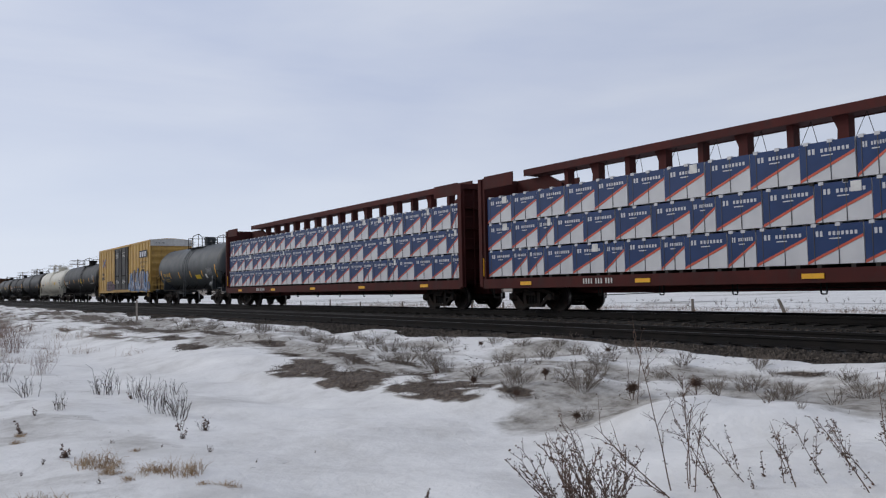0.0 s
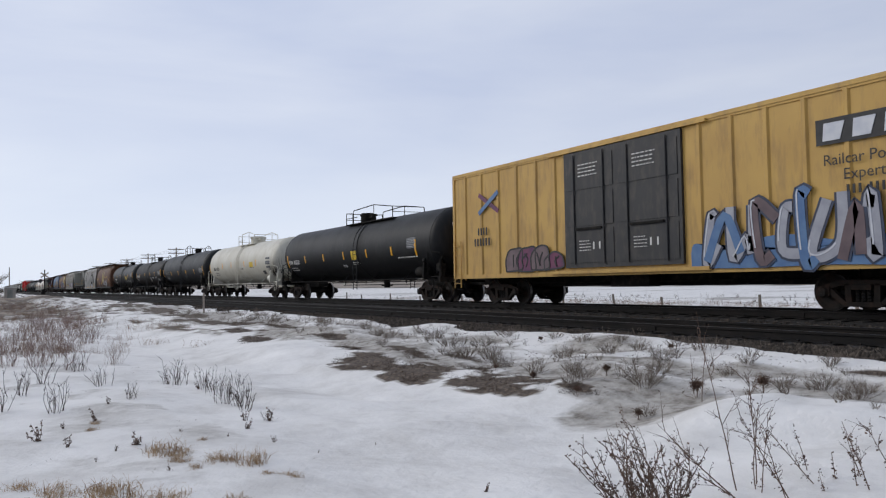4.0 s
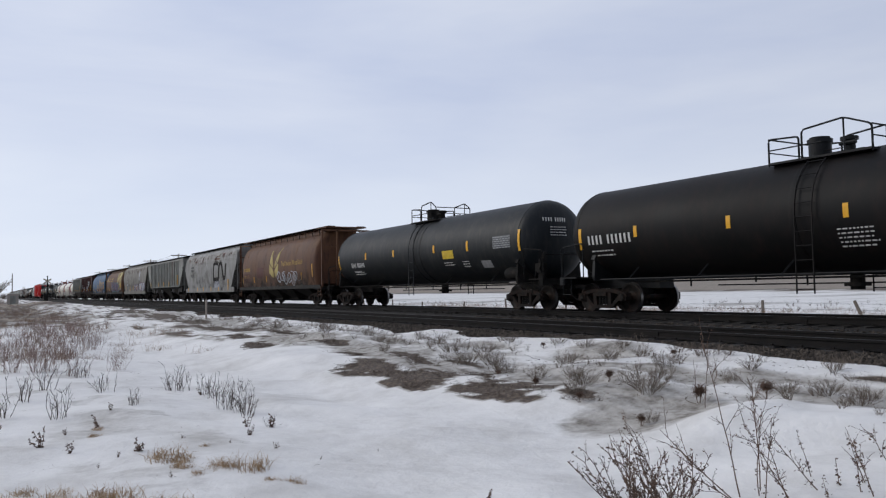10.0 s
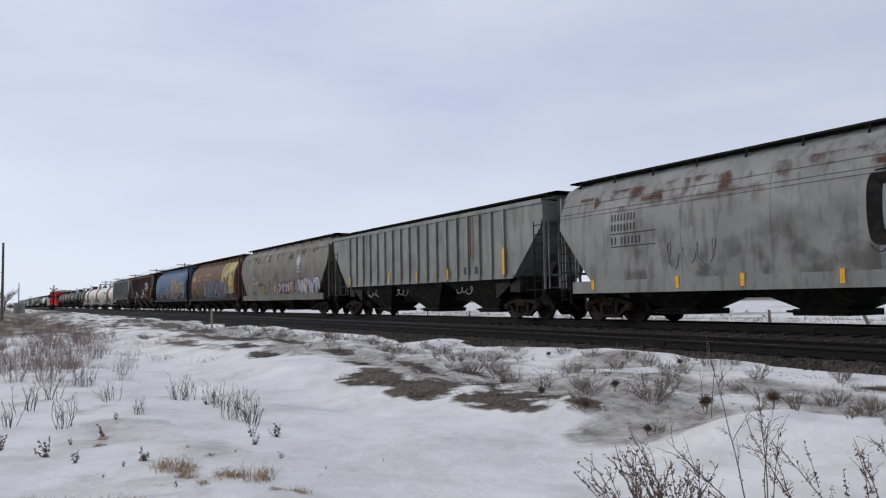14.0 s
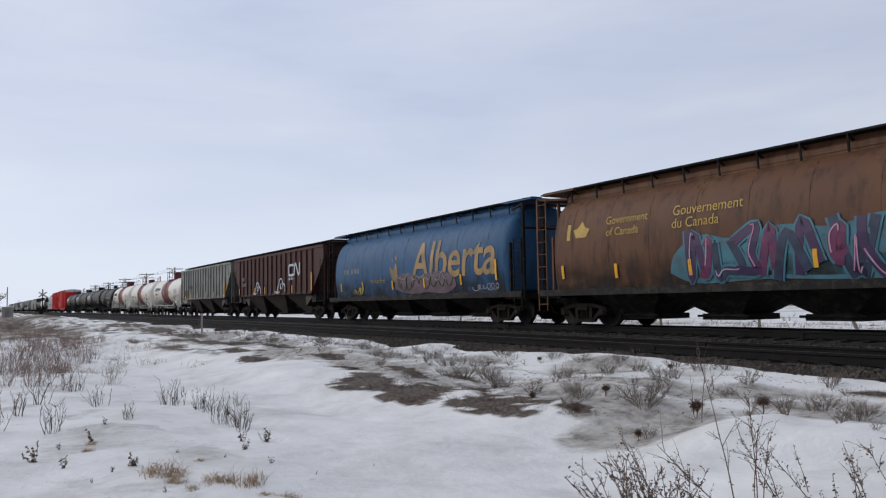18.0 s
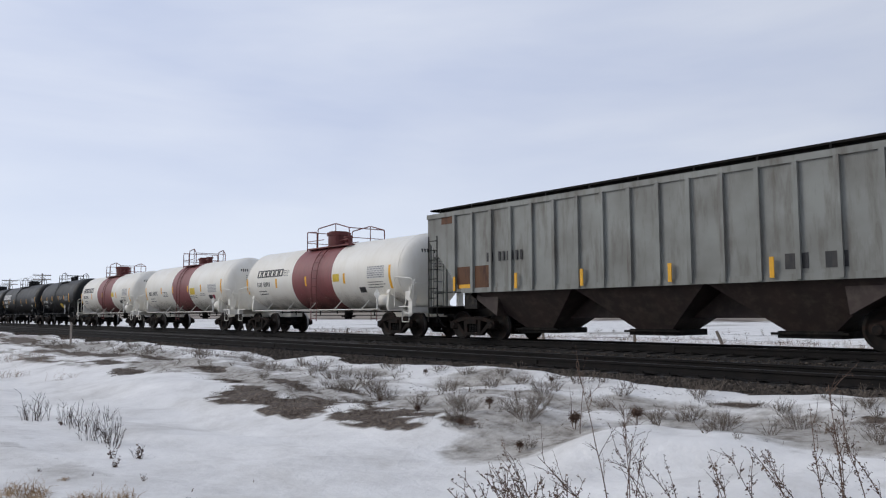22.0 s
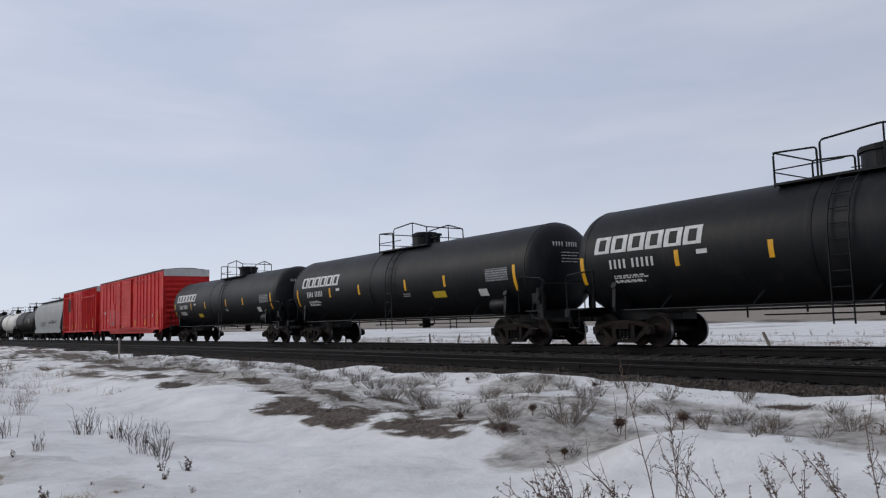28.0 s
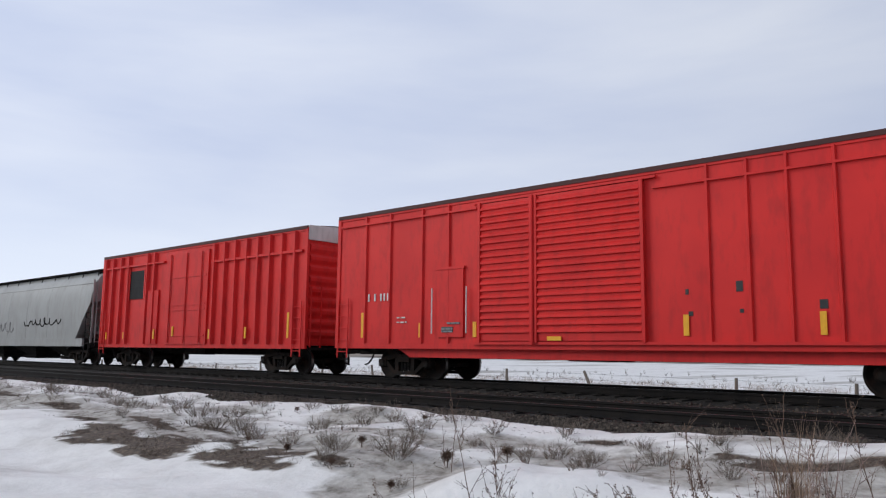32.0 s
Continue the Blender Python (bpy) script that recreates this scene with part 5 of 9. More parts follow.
def chutes(car, bays, x_ends, z_top, mat, width=1.35, bottom=0.24, sill=True):
    """Discharge hoppers under the body: steep V bays with a gate at the foot."""
    a, c = x_ends
    step = (c - a) / bays
    for i in range(bays):
        x0, x1 = a + i * step, a + (i + 1) * step
        xm = (x0 + x1) / 2
        g = min(0.55, step * 0.17)
        top = [(x0 + 0.02, -width, z_top), (x1 - 0.02, -width, z_top), (x1 - 0.02, width, z_top), (x0 + 0.02, width, z_top)]
        low = [(xm - g, -0.62, bottom + 0.16), (xm + g, -0.62, bottom + 0.16), (xm + g, 0.62, bottom + 0.16), (xm - g, 0.62, bottom + 0.16)]
        bay = part("hopper_bay", Build().loft([top, low]), mat, car)
        if i and sill:
            part("centre_sill", Build().box(x0 - 1.1, x0 + 1.1, -0.3, 0.3, 0.68, z_top + 0.02), mat, bay)
        part("outlet_gate", Build().box(xm - g - 0.16, xm + g + 0.16, -0.7, 0.7, bottom, bottom + 0.16).tube([(xm - g - 0.3, -0.72, bottom + 0.1), (xm + g + 0.3, -0.72, bottom + 0.1)], 0.035), MAT["steel_dark"], bay)


def hopper_end(car, s, half, hb, skin, z_side, slope_top, slope_in, width, tall, ladder_top, posts=True):
    """End platform with sloped bottom sheet, upright posts, ladders and the underframe stub."""
    e = half - 0.42
    sheet_b = Build().prism([(s * hb, slope_top), (s * hb, slope_top + 0.05), (s * (hb - slope_in), z_side + 0.05), (s * (hb - slope_in), z_side)], "y", -width + 0.03, width - 0.03)
    part("slope_sheet", sheet_b, skin, car)
    part("end_sill", Build().box(*sorted((s * e, s * (e - 0.2))), -1.45, 1.45, 0.82, 1.05).box(*sorted((s * e, s * (hb - slope_in - 1.6))), -0.28, 0.28, 0.72, 1.05).box(*sorted((s * e, s * (e - 1.2))), -1.4, 1.4, 1.03, 1.07), MAT["steel_dark"], car)
    part("shear_plate", Build().prism([(s * (hb - slope_in), 1.0), (s * (e - 1.4), 1.0), (s * (hb - 0.5), slope_top - 0.45), (s * (hb - slope_in + 0.2), z_side)], "y", -0.03, 0.03).box(*sorted((s * (hb - slope_in + 0.1), s * (hb - slope_in - 0.5))), -1.3, 1.3, 0.98, z_side + 0.05), MAT["chute_black"], car)
    if posts:
        b = Build()
        for y0 in (-1.42, -0.72, 0.72, 1.42):
            b.beam((s * (e - 0.06), y0, 1.05), (s * (e - 0.06 if abs(y0) > 1 else hb), y0, tall if abs(y0) > 1 else slope_top + 0.3), 0.07)
        b.beam((s * (e - 0.06), -1.42, 1.55), (s * (e - 0.06), 1.42, 1.55), 0.05)
        part("end_post", b, skin, car)
    part("side_ladder", grab_ladder(s * (e - 0.3), -1.5, 0.55, ladder_top, 0.45, max(5, int(ladder_top / 0.36)), 0.016), MAT["steel_dark"], car)
    part("end_ladder", grab_ladder(s * (e - 0.02), -1.05, 0.9, tall, 0.42, 8, 0.016, "y"), skin, car)
    if s > 0:
        part("brake_wheel", brake_wheel(e - 0.02, 0.95, 1.95, 0.29), skin, car)


def side_plate(x0, x1, z0, z1, cut_z, cut_x, y, t=0.06):
    """A side wall whose lower corners are cut off along the slope of the end sheets."""
    return Build().prism([(x0, z1), (x0, cut_z), (x0 + cut_x, z0), (x1 - cut_x, z0), (x1, cut_z), (x1, z1)], "y", y - t, y)


def ribbed_hopper(front, rear, label, skin, chute, ribs, top=4.12, z0=1.5, cut=(3.3, 1.75), bays=3, walk_mat="steel_dark", squares=(), end_in=0.45, bays_span=None):
    car, half = rail_car("covered_hopper", front, rear, label, "hopper car")
    m = MAT[skin]
    hb, w = half - end_in, 1.5
    body = part("body", merged([side_plate(-hb, hb, z0, top, cut[0], cut[1], -w + 0.06), side_plate(-hb, hb, z0, top, cut[0], cut[1], w),
                                Build().box(-hb, -hb + 0.05, -w + 0.06, w - 0.06, cut[0], top), Build().box(hb - 0.05, hb, -w + 0.06, w - 0.06, cut[0], top)]), m, car)
    part("roof", Build().prism([(-w, top - 0.06), (-w, top), (-0.6, top + 0.16), (0.6, top + 0.16), (w, top), (w, top - 0.06)], "x", -hb, hb), m, car)
    part("top_chord", merged([Build().box(-hb, hb, -w - 0.05, -w, top - 0.14, top + 0.01), Build().box(-hb, hb, w, w + 0.05, top - 0.14, top + 0.01)]), m, body)
    part("bottom_chord", merged([Build().box(-hb + cut[1], hb - cut[1], -w - 0.03, -w, z0 - 0.03, z0 + 0.12), Build().box(-hb + cut[1], hb - cut[1], w, w + 0.03, z0 - 0.03, z0 + 0.12)]), m, body)
    for x in ribs:
        for y0 in (-1, 1):
            part("side_post", Build().box(x - 0.055, x + 0.055, *sorted((y0 * w, y0 * (w + 0.085))), z0, top - 0.12), m, body)
    for x0, x1, q0, q1 in squares:
        part("dark_panel", Build().box(x0, x1, -w - 0.012, -w, q0, q1), MAT["black_door"], body)
    for s in (-1, 1):
        hopper_end(car, s, half, hb, m, z0, cut[0], cut[1], w, top, 3.4 if s < 0 else 3.4)
        part("inner_slope", Build().prism([(s * (hb - 0.05), cut[0]), (s * (hb - cut[1] - 0.05), z0), (s * (hb - cut[1] - 1.4), 0.75), (s * (hb - cut[1] - 1.5), z0 + 0.05)], "y", -1.3, 1.3), MAT[chute], car)
    a = hb - cut[1] - 0.5
    chutes(car, bays, bays_span or (-a, a), z0, MAT[chute], 1.42)
    roof_walk(car, hb, top + 0.2, 1.12, MAT[walk_mat])
    trucks(car, half - 2.25)
    return car, body, hb


SMOOTH_SIDE = [(1.5, 1.0), (1.53, 1.6), (1.55, 2.3), (1.53, 3.0), (1.46, 3.5), (1.36, 3.85), (1.12, 4.2), (0.7, 4.42), (0.0, 4.5)]


def smooth_hopper(front, rear, label, skin, side=SMOOTH_SIDE, lines=(), seams=(), cut=(2.95, 1.45), bays=3, chute="chute_black", sill=0.22, end_in=0.5, walk_z=4.48):
    """A hopper with a curved, smooth side shell."""
    car, half = rail_car("covered_hopper", front, rear, label, "hopper car")
    m = MAT[skin]
    hb = half - end_in
    z0 = side[0][1] + sill
    rings = []
    lower = [p for p in side]
    # shell: cut away towards the ends below the slope line
    xs = [-hb, -hb + cut[1] * 0.5, -hb + cut[1], 0, hb - cut[1], hb - cut[1] * 0.5, hb]
    for x in xs:
        t = max(0.0, 1 - (hb - abs(x)) / cut[1])
        low = z0 + (cut[0] - z0) * t
        col = [(np.interp(z, [q[1] for q in lower], [q[0] for q in lower]), z) for z in np.linspace(low, side[-3][1], 9)]
        col += side[-2:-1] + [side[-1]]
        near = [(x, -float(y), float(z)) for y, z in col]
        far = [(x, float(y), float(z)) for y, z in col[::-1][1:]]
        rings.append(near + far)
    body = part("body", Build().loft(rings, caps=True), m, car, smooth=True)

    def y_at(z):
        return -float(np.interp(z, [q[1] for q in lower], [q[0] for q in lower]))
    for z in lines:
        part("side_bead", Build().tube([(-hb, y_at(z) + 0.004, z), (hb, y_at(z) + 0.004, z)], 0.022, 6), m, body)
    for x in seams:
        pts = [(x, y_at(z) + 0.006, z) for z in np.linspace(z0 + 0.1, side[-4][1], 8)]
        part("plate_seam", Build().tube(pts, 0.016, 5), m, body)
    part("side_sill", merged([Build().box(-hb + 0.6, hb - 0.6, y0 - 0.05, y0 + 0.05, side[0][1] - 0.12, z0 + 0.03) for y0 in (-1.5, 1.5)]), m, car)
    for s in (-1, 1):
        hopper_end(car, s, half, hb, m, z0, cut[0], cut[1], 1.5, 4.0, 2.9)
        part("inner_slope", Build().prism([(s * (hb - 0.05), cut[0]), (s * (hb - cut[1] - 0.05), z0), (s * (hb - cut[1] - 1.4), 0.7), (s * (hb - cut[1] - 1.5), z0 + 0.05)], "y", -1.3, 1.3), MAT[chute], car)
    a = hb - cut[1] - 0.4
    chutes(car, bays, (-a, a), z0 - 0.05, MAT[chute], 1.4)
    part("hatch_trough", Build().prism([(-0.95, 4.22), (-0.8, walk_z - 0.06), (0.8, walk_z - 0.06), (0.95, 4.22)], "x", -hb + 0.9, hb - 0.9), m, body)
    roof_walk(car, hb - 0.3, walk_z, 1.0, MAT["steel_dark"])
    trucks(car, half - 2.25)
    return car, body, hb, y_at


CYL_SIDE = [(1.46, 1.12), (1.54, 1.6), (1.58, 2.2), (1.56, 2.8), (1.46, 3.3), (1.28, 3.7), (1.02, 3.98), (0.6, 4.16), (0.0, 4.2)]


def cyl_hopper(front, rear, label, skin, walk="steel_dark", seams=7, end_in=1.45, trim=None, frame_mat=None, front_ladder=True):
    """A grain car with a bulging cylindrical body between open end frames."""
    car, half = rail_car("cylindrical_hopper", front, rear, label, "hopper car")
    m = MAT[skin]
    hb = half - end_in
    zz, yy = [q[1] for q in CYL_SIDE], [q[0] for q in CYL_SIDE]
    col = [(float(np.interp(z, zz, yy)), float(z)) for z in np.linspace(1.12, 4.02, 14)] + [(0.93, 4.22), (0.55, 4.33), (0.0, 4.37)]
    loop = [(-y, z) for y, z in col] + [(y, z) for y, z in col[::-1][1:]]

    def ring(x, k):
        return [(x, y * k, 1.12 + (z - 1.12) * (0.5 + 0.5 * k) + (1 - k) * 0.6) for y, z in loop]
    body = part("body", Build().loft([ring(-hb - 0.28, 0.8), ring(-hb - 0.18, 0.93), ring(-hb, 1.0)] + [ring(-hb + 2 * hb * i / 6, 1.0) for i in range(1, 6)] + [ring(hb, 1.0), ring(hb + 0.18, 0.93), ring(hb + 0.28, 0.8)]), m, car, smooth=True)

    def y_at(z):
        return -float(np.interp(z, zz, yy))
    for i in range(seams):
        x = -hb + 2 * hb * (i + 0.5) / seams
        part("plate_seam", Build().tube([(x, y_at(z) + 0.008, z) for z in np.linspace(1.2, 3.9, 10)], 0.018, 5), m, body)
    part("side_sill", merged([Build().box(-half + 0.5, half - 0.5, y0 - 0.05, y0 + 0.05, 0.97, 1.17) for y0 in (-1.5, 1.5)]), MAT["chute_black"], car)
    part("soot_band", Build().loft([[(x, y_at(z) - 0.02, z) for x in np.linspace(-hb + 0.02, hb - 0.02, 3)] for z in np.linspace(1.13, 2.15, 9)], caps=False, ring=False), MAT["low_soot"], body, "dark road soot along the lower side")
    for s in (-1, 1):
        e = half - 0.42
        b = Build()
        for y0 in (-1.45, -0.55, 0.55, 1.45):
            b.beam((s * e, y0, 1.05), (s * e, y0, 4.2), 0.09)
        b.beam((s * e, -1.45, 4.2), (s * e, 1.45, 4.2), 0.09)
        b.beam((s * e, -1.45, 3.35), (s * e, 1.45, 3.35), 0.06)
        for y0 in (-1.45, 1.45):
            b.beam((s * e, y0, 4.2), (s * (hb - 0.1), y0 * 0.75, 4.12), 0.07)
            if s < 0 or front_ladder:
                b.beam((s * (hb + 0.25), y0, 1.1), (s * (hb + 0.25), y0, 2.9), 0.08)
        part("end_frame", b, MAT[frame_mat] if frame_mat else m, car)
        part("end_platform", Build().box(*sorted((s * (e + 0.04), s * (hb - 0.1))), -1.48, 1.48, 0.9, 1.08).box(*sorted((s * e, s * (hb - 2.6))), -0.28, 0.28, 0.7, 0.95), MAT["steel_dark"], car)
        part("end_roof", Build().box(*sorted((s * (e + 0.14), s * (hb - 0.5))), -1.2, 1.2, 4.36, 4.41), m if trim else MAT[walk], car)
        part("slope_sheet", Build().prism([(s * (hb + 0.2), 3.0), (s * (hb + 0.16), 3.05), (s * (hb - 1.5), 1.12), (s * (hb - 1.5), 1.0)], "y", -1.3, 1.3), m, car)
        part("side_ladder", grab_ladder(s * (e - 0.28), -1.52, 0.5, 4.2 if s < 0 else 3.0 if front_ladder else 1.1, 0.44, 9 if s < 0 or front_ladder else 3, 0.016), MAT[frame_mat] if frame_mat else m, car)
        part("end_ladder", grab_ladder(s * (e + 0.06), 1.0, 0.9, 4.2, 0.42, 9, 0.016, "y"), m, car)
    part("brake_wheel", brake_wheel(half - 0.4, 1.0, 2.6, 0.28), m, car)
    b = Build()
    for y0 in (-1, 1):
        b.box(-half + 0.3, half - 0.3, *sorted((y0 * 0.7, y0 * 1.12)), 4.4, 4.45)
        for i in range(13):
            x = -hb + 0.3 + (2 * hb - 0.6) * i / 12
            b.beam((x, y0 * 1.1, 4.41), (x, y0 * 1.05, 3.98), 0.05, 0.03)
            b.beam((x, y0 * 0.6, 4.15), (x, y0 * 1.12, 4.39), 0.05, 0.03)
    part("running_board", b, MAT[walk], car)
    part("roof_trough", Build().prism([(-0.95, 4.08), (-0.8, 4.39), (0.8, 4.39), (0.95, 4.08)], "x", -hb + 0.2, hb - 0.2), m, car)
    chutes(car, 4, (-hb + 1.2, hb - 1.2), 1.02, MAT["chute_black"], 1.42, sill=False)
    trucks(car, half - 2.2)
    return car, body, hb, y_at


# ---- centre-beam flat cars with wrapped board packs ----
def board_pack(car, x0, x1, y0, y1, z0, z1, seed):
    """A wrapped pack of boards: blue upper corner, orange stripe, pale lower corner, straps and a white tag."""
    rng = random.Random(seed)
    jig = rng.uniform(-0.025, 0.025)
    y0 += jig
    pack = part("board_pack", Build().box(x0 + 0.012, x1 - 0.012, y0, y1, z0 + 0.03, z1 - 0.02), MAT["wrap_white"], car)
    w, h = x1 - x0, z1 - z0
    mark = z0 + h * 0.10
    hi = z0 + h * rng.uniform(0.68, 0.74)
    a, c = x0 + 0.014, x1 - 0.014
    split = rng.random() < 0.22
    part("blue_print", Build().prism([(a, mark), (c, hi), (c, z1 - 0.02), (a, z1 - 0.02)], "y", y0 - 0.006, y0 + 0.01), MAT["wrap_blue"], pack)
    part("orange_stripe", Build().prism([(a, mark - 0.06), (c, hi - 0.06), (c, hi), (a, mark)], "y", y0 - 0.009, y0 + 0.01), MAT["wrap_orange"], pack)
    print_bar = part("print_bar", merged([Build().box(a + w * 0.16 + k * w * 0.075, a + w * 0.16 + k * w * 0.075 + w * 0.045, y0 - 0.011, y0, z1 - 0.27 + (0.02 if k > 2 else 0), z1 - 0.17 + (0.02 if k < 2 else 0)) for k in (0, 1, 3, 4, 5, 6, 7, 8, 9)]
                             + [Build().box(a + w * 0.4, a + w * 0.6, y0 - 0.011, y0, z1 - 0.33, z1 - 0.305)]), MAT["wrap_white"], pack)
    tagged(print_bar, kind="stuff")
    for f in (0.12, 0.55):
        part("strap", Build().box(a + w * f, a + w * f + 0.018, y0 - 0.012, y1, z1 - 0.025, z1 - 0.008).box(a + w * f, a + w * f + 0.014, y0 - 0.013, y0, z0 + 0.03, z1 - 0.01), MAT["strap"], pack)
        part("corner_guard", Build().box(a + w * f - 0.05, a + w * f + 0.06, y0 - 0.02, y0 + 0.12, z1 - 0.06, z1 + 0.01), MAT["wrap_white"], pack)
    if split:
        part("paper_tag", Build().box(c - w * 0.34, c - w * 0.16, y0 - 0.015, y0, z1 - 0.26, z1 - 0.04), MAT["white_paint"], pack)
    for k in range(2):
        part("dunnage", Build().box(x0 + w * (0.2 + 0.6 * k) - 0.05, x0 + w * (0.2 + 0.6 * k) + 0.05, y0 + 0.01, y1, z0 - 0.05, z0 + 0.03), MAT["tie"], pack)


def centre_beam(front, rear, label, seed):
    car, half = rail_car("centre_beam_car", front, rear, label, "flat car")
    m = MAT["centre_brown"]
    hb = half - 0.65
    part("deck", merged([Build().box(-hb, hb, -1.5, 1.5, 0.93, 1.05), Build().box(-hb, hb, -1.55, -1.42, 0.74, 1.05), Build().box(-hb, hb, 1.42, 1.55, 0.74, 1.05),
                         Build().box(-hb, hb, -0.3, 0.3, 0.55, 0.95)]), m, car)
    for s in (-1, 1):
        x = s * hb
        wall = part("bulkhead", Build().box(*sorted((x, x - s * 0.12)), -1.52, 1.52, 0.95, 4.42), m, car)
        for y0 in (-1.5, -0.5, 0.5, 1.5):
            part("bulkhead_post", Build().box(*sorted((x - s * 0.0, x + s * 0.16)), y0 - 0.07, y0 + 0.07, 0.8, 4.4), m, wall)
        for z in (1.5, 2.2, 2.9, 3.6, 4.3):
            part("bulkhead_rib", Build().box(*sorted((x, x + s * 0.13)), -1.43, 1.43, z - 0.06, z + 0.06), m, wall)
        part("wing_plate", Build().prism([(x - s * 0.12, 4.42), (x - s * 1.65, 4.42), (x - s * 2.3, 4.1), (x - s * 2.3, 3.75), (x - s * 0.12, 3.6)], "y", -0.06, 0.06), m, car)
        for y0 in (-1.49, 1.49):
            part("wing_panel", Build().box(*sorted((x - s * 0.12, x - s * 1.55)), y0 - 0.03, y0 + 0.03, 4.05, 4.47), m, car)
        part("end_ladder", grab_ladder(x + s * 0.2, -1.25, 0.8, 4.2, 0.42, 9, 0.016, "y"), m, car)
        part("step", Build().tube(rounded([(x - s * 0.5, -1.5, 0.8), (x - s * 0.5, -1.5, 0.45), (x - s * 0.95, -1.5, 0.45), (x - s * 0.95, -1.5, 0.8)], 0.04), 0.018), MAT["steel_dark"], car)
    part("top_beam", Build().box(-hb + 0.8, hb - 0.8, -0.34, 0.34, 4.5, 4.6).box(-hb + 0.8, hb - 0.8, -0.36, -0.3, 4.48, 4.7).box(-hb + 0.8, hb - 0.8, 0.3, 0.36, 4.48, 4.7), m, car)
    n = 15
    for i in range(n):
        x = -hb + 2.6 + (2 * hb - 5.2) * i / (n - 1)
        if i % 2:
            part("beam_post", Build().prism([(x - 0.24, 4.5), (x - 0.12, 4.2), (x - 0.17, 3.5), (x - 0.17, 1.0), (x + 0.13, 1.0), (x + 0.13, 4.5)], "y", -0.14, 0.14), m, car)
        else:
            part("beam_post", Build().box(x - 0.085, x + 0.085, -0.14, 0.14, 1.0, 4.5), m, car)
        if i < n - 1:
            d = (2 * hb - 5.2) / (n - 1)
            part("tie_cable", Build().tube([(x + 0.3 * d, -0.5, 3.72), (x + 0.5 * d, -0.32, 4.46)], 0.008, 4).tube([(x + 0.72 * d, -0.5, 3.72), (x + 0.5 * d, -0.32, 4.46)], 0.008, 4), MAT["steel_dark"], car)
    rng = random.Random(seed)
    for row in range(3):
        z0 = 1.1 + row * 0.885
        x = -hb + 0.16
        k = 0
        while x < hb - 0.6:
            w = min(rng.choice((1.22, 1.22, 1.22, 1.22, 0.75)), hb - 0.15 - x)
            board_pack(car, x, x + w, -1.44, -0.16, z0, z0 + 0.885, seed * 1000 + row * 100 + k)
            x += w
            k += 1
        part("board_pack", Build().box(-hb + 0.16, hb - 0.16, 0.16, 1.44, z0 + 0.03, z0 + (0.87 if row < 2 else 0.75)), MAT["wrap_white"], car)
    for i in range(5):
        x = -hb + 2.2 + (2 * hb - 4.4) * i / 4
        strip(car, x - 0.3, 0.83, 1.33, -1.56, 0.11, True)
    part("painted_number", char_bars(-hb + 4.6, 0.83, 0.15, (4, 3, 3), flat_place(-1.56), seed=seed), MAT["white_paint"], car)
    for s in (-1, 1):
        strip(car, s * (hb + 0.02) - 0.06, 1.15, 1.75, -1.53)
    b = Build()
    for i in range(7):
        x = -hb + 5 + (2 * hb - 10) * i / 6
        b.tube(rounded([(x, -1.35, 0.75), (x, -1.35, 0.5), (x + 0.13, -1.35, 0.5), (x + 0.13, -1.35, 0.75)], 0.03), 0.018)
    b.tube([(-hb + 5, -1.2, 0.5), (-2, -1.2, 0.62), (hb - 5, -1.2, 0.66)], 0.012, 5)
    part("winch_bar", b, MAT["steel_dark"], car)
    trucks(car, half - 2.55)
    return car


# ---- the train, from its head end backwards; numbers are metres along the track at the start ----
K = [3.25, -20.93, -45.55, -61.1, -81.3, -101.69, -120.2, -139.1, -156.28, -176.1, -192.94, -210.97, -230.36, -248.48, -266.01, -284.05, -302.31, -319.89,
     -334.92, -349.74, -364.4, -377.8, -395.7, -414.43, -432.85, -452.9, -469.3, -487.9, -504.98, -520.1, -536.79, -554.0, -570.29, -586.8, -603.29]

# 0, 1: lumber cars
centre_beam(K[0], K[1], "rust-brown centre-beam flat car stacked with blue and white board packs", 3)
centre_beam(K[1], K[2], "rust-brown centre-beam flat car loaded with wrapped blue and white packs", 5)

# 2: slate-grey tank car
tank_car(K[2], K[3], "slate-grey tank car with yellow markings and black trucks", "grey_slate", "grey_slate", 1.5, 2.53, platform=-0.4, plat_len=3.0, dome=(0.5, 0.36, 0.5, ""), off=0.6, truck_in=2.4, rail_h=0.72, split=1.0,
         rails_mat=MAT["steel_dark"], seams=(-1.28, -0.1), strips=[(-2.3, 1.85, 2.25), (0.26, 1.85, 2.25), (2.67, 1.85, 2.25), (5.35, 1.75, 2.55), (-4.5, 1.85, 2.25), (-6.6, 1.8, 2.5)],
         number=(-6.0, (4, 6), 0.22), ink="orange_text", number_z=2.0, panels=[(1.3, 2.3, 1.72, 1.98, "panel_yellow"), (3.67, 4.7, 1.95, 2.35, "panel_grey"), (3.3, 3.6, 1.75, 2.0, "white_paint")])

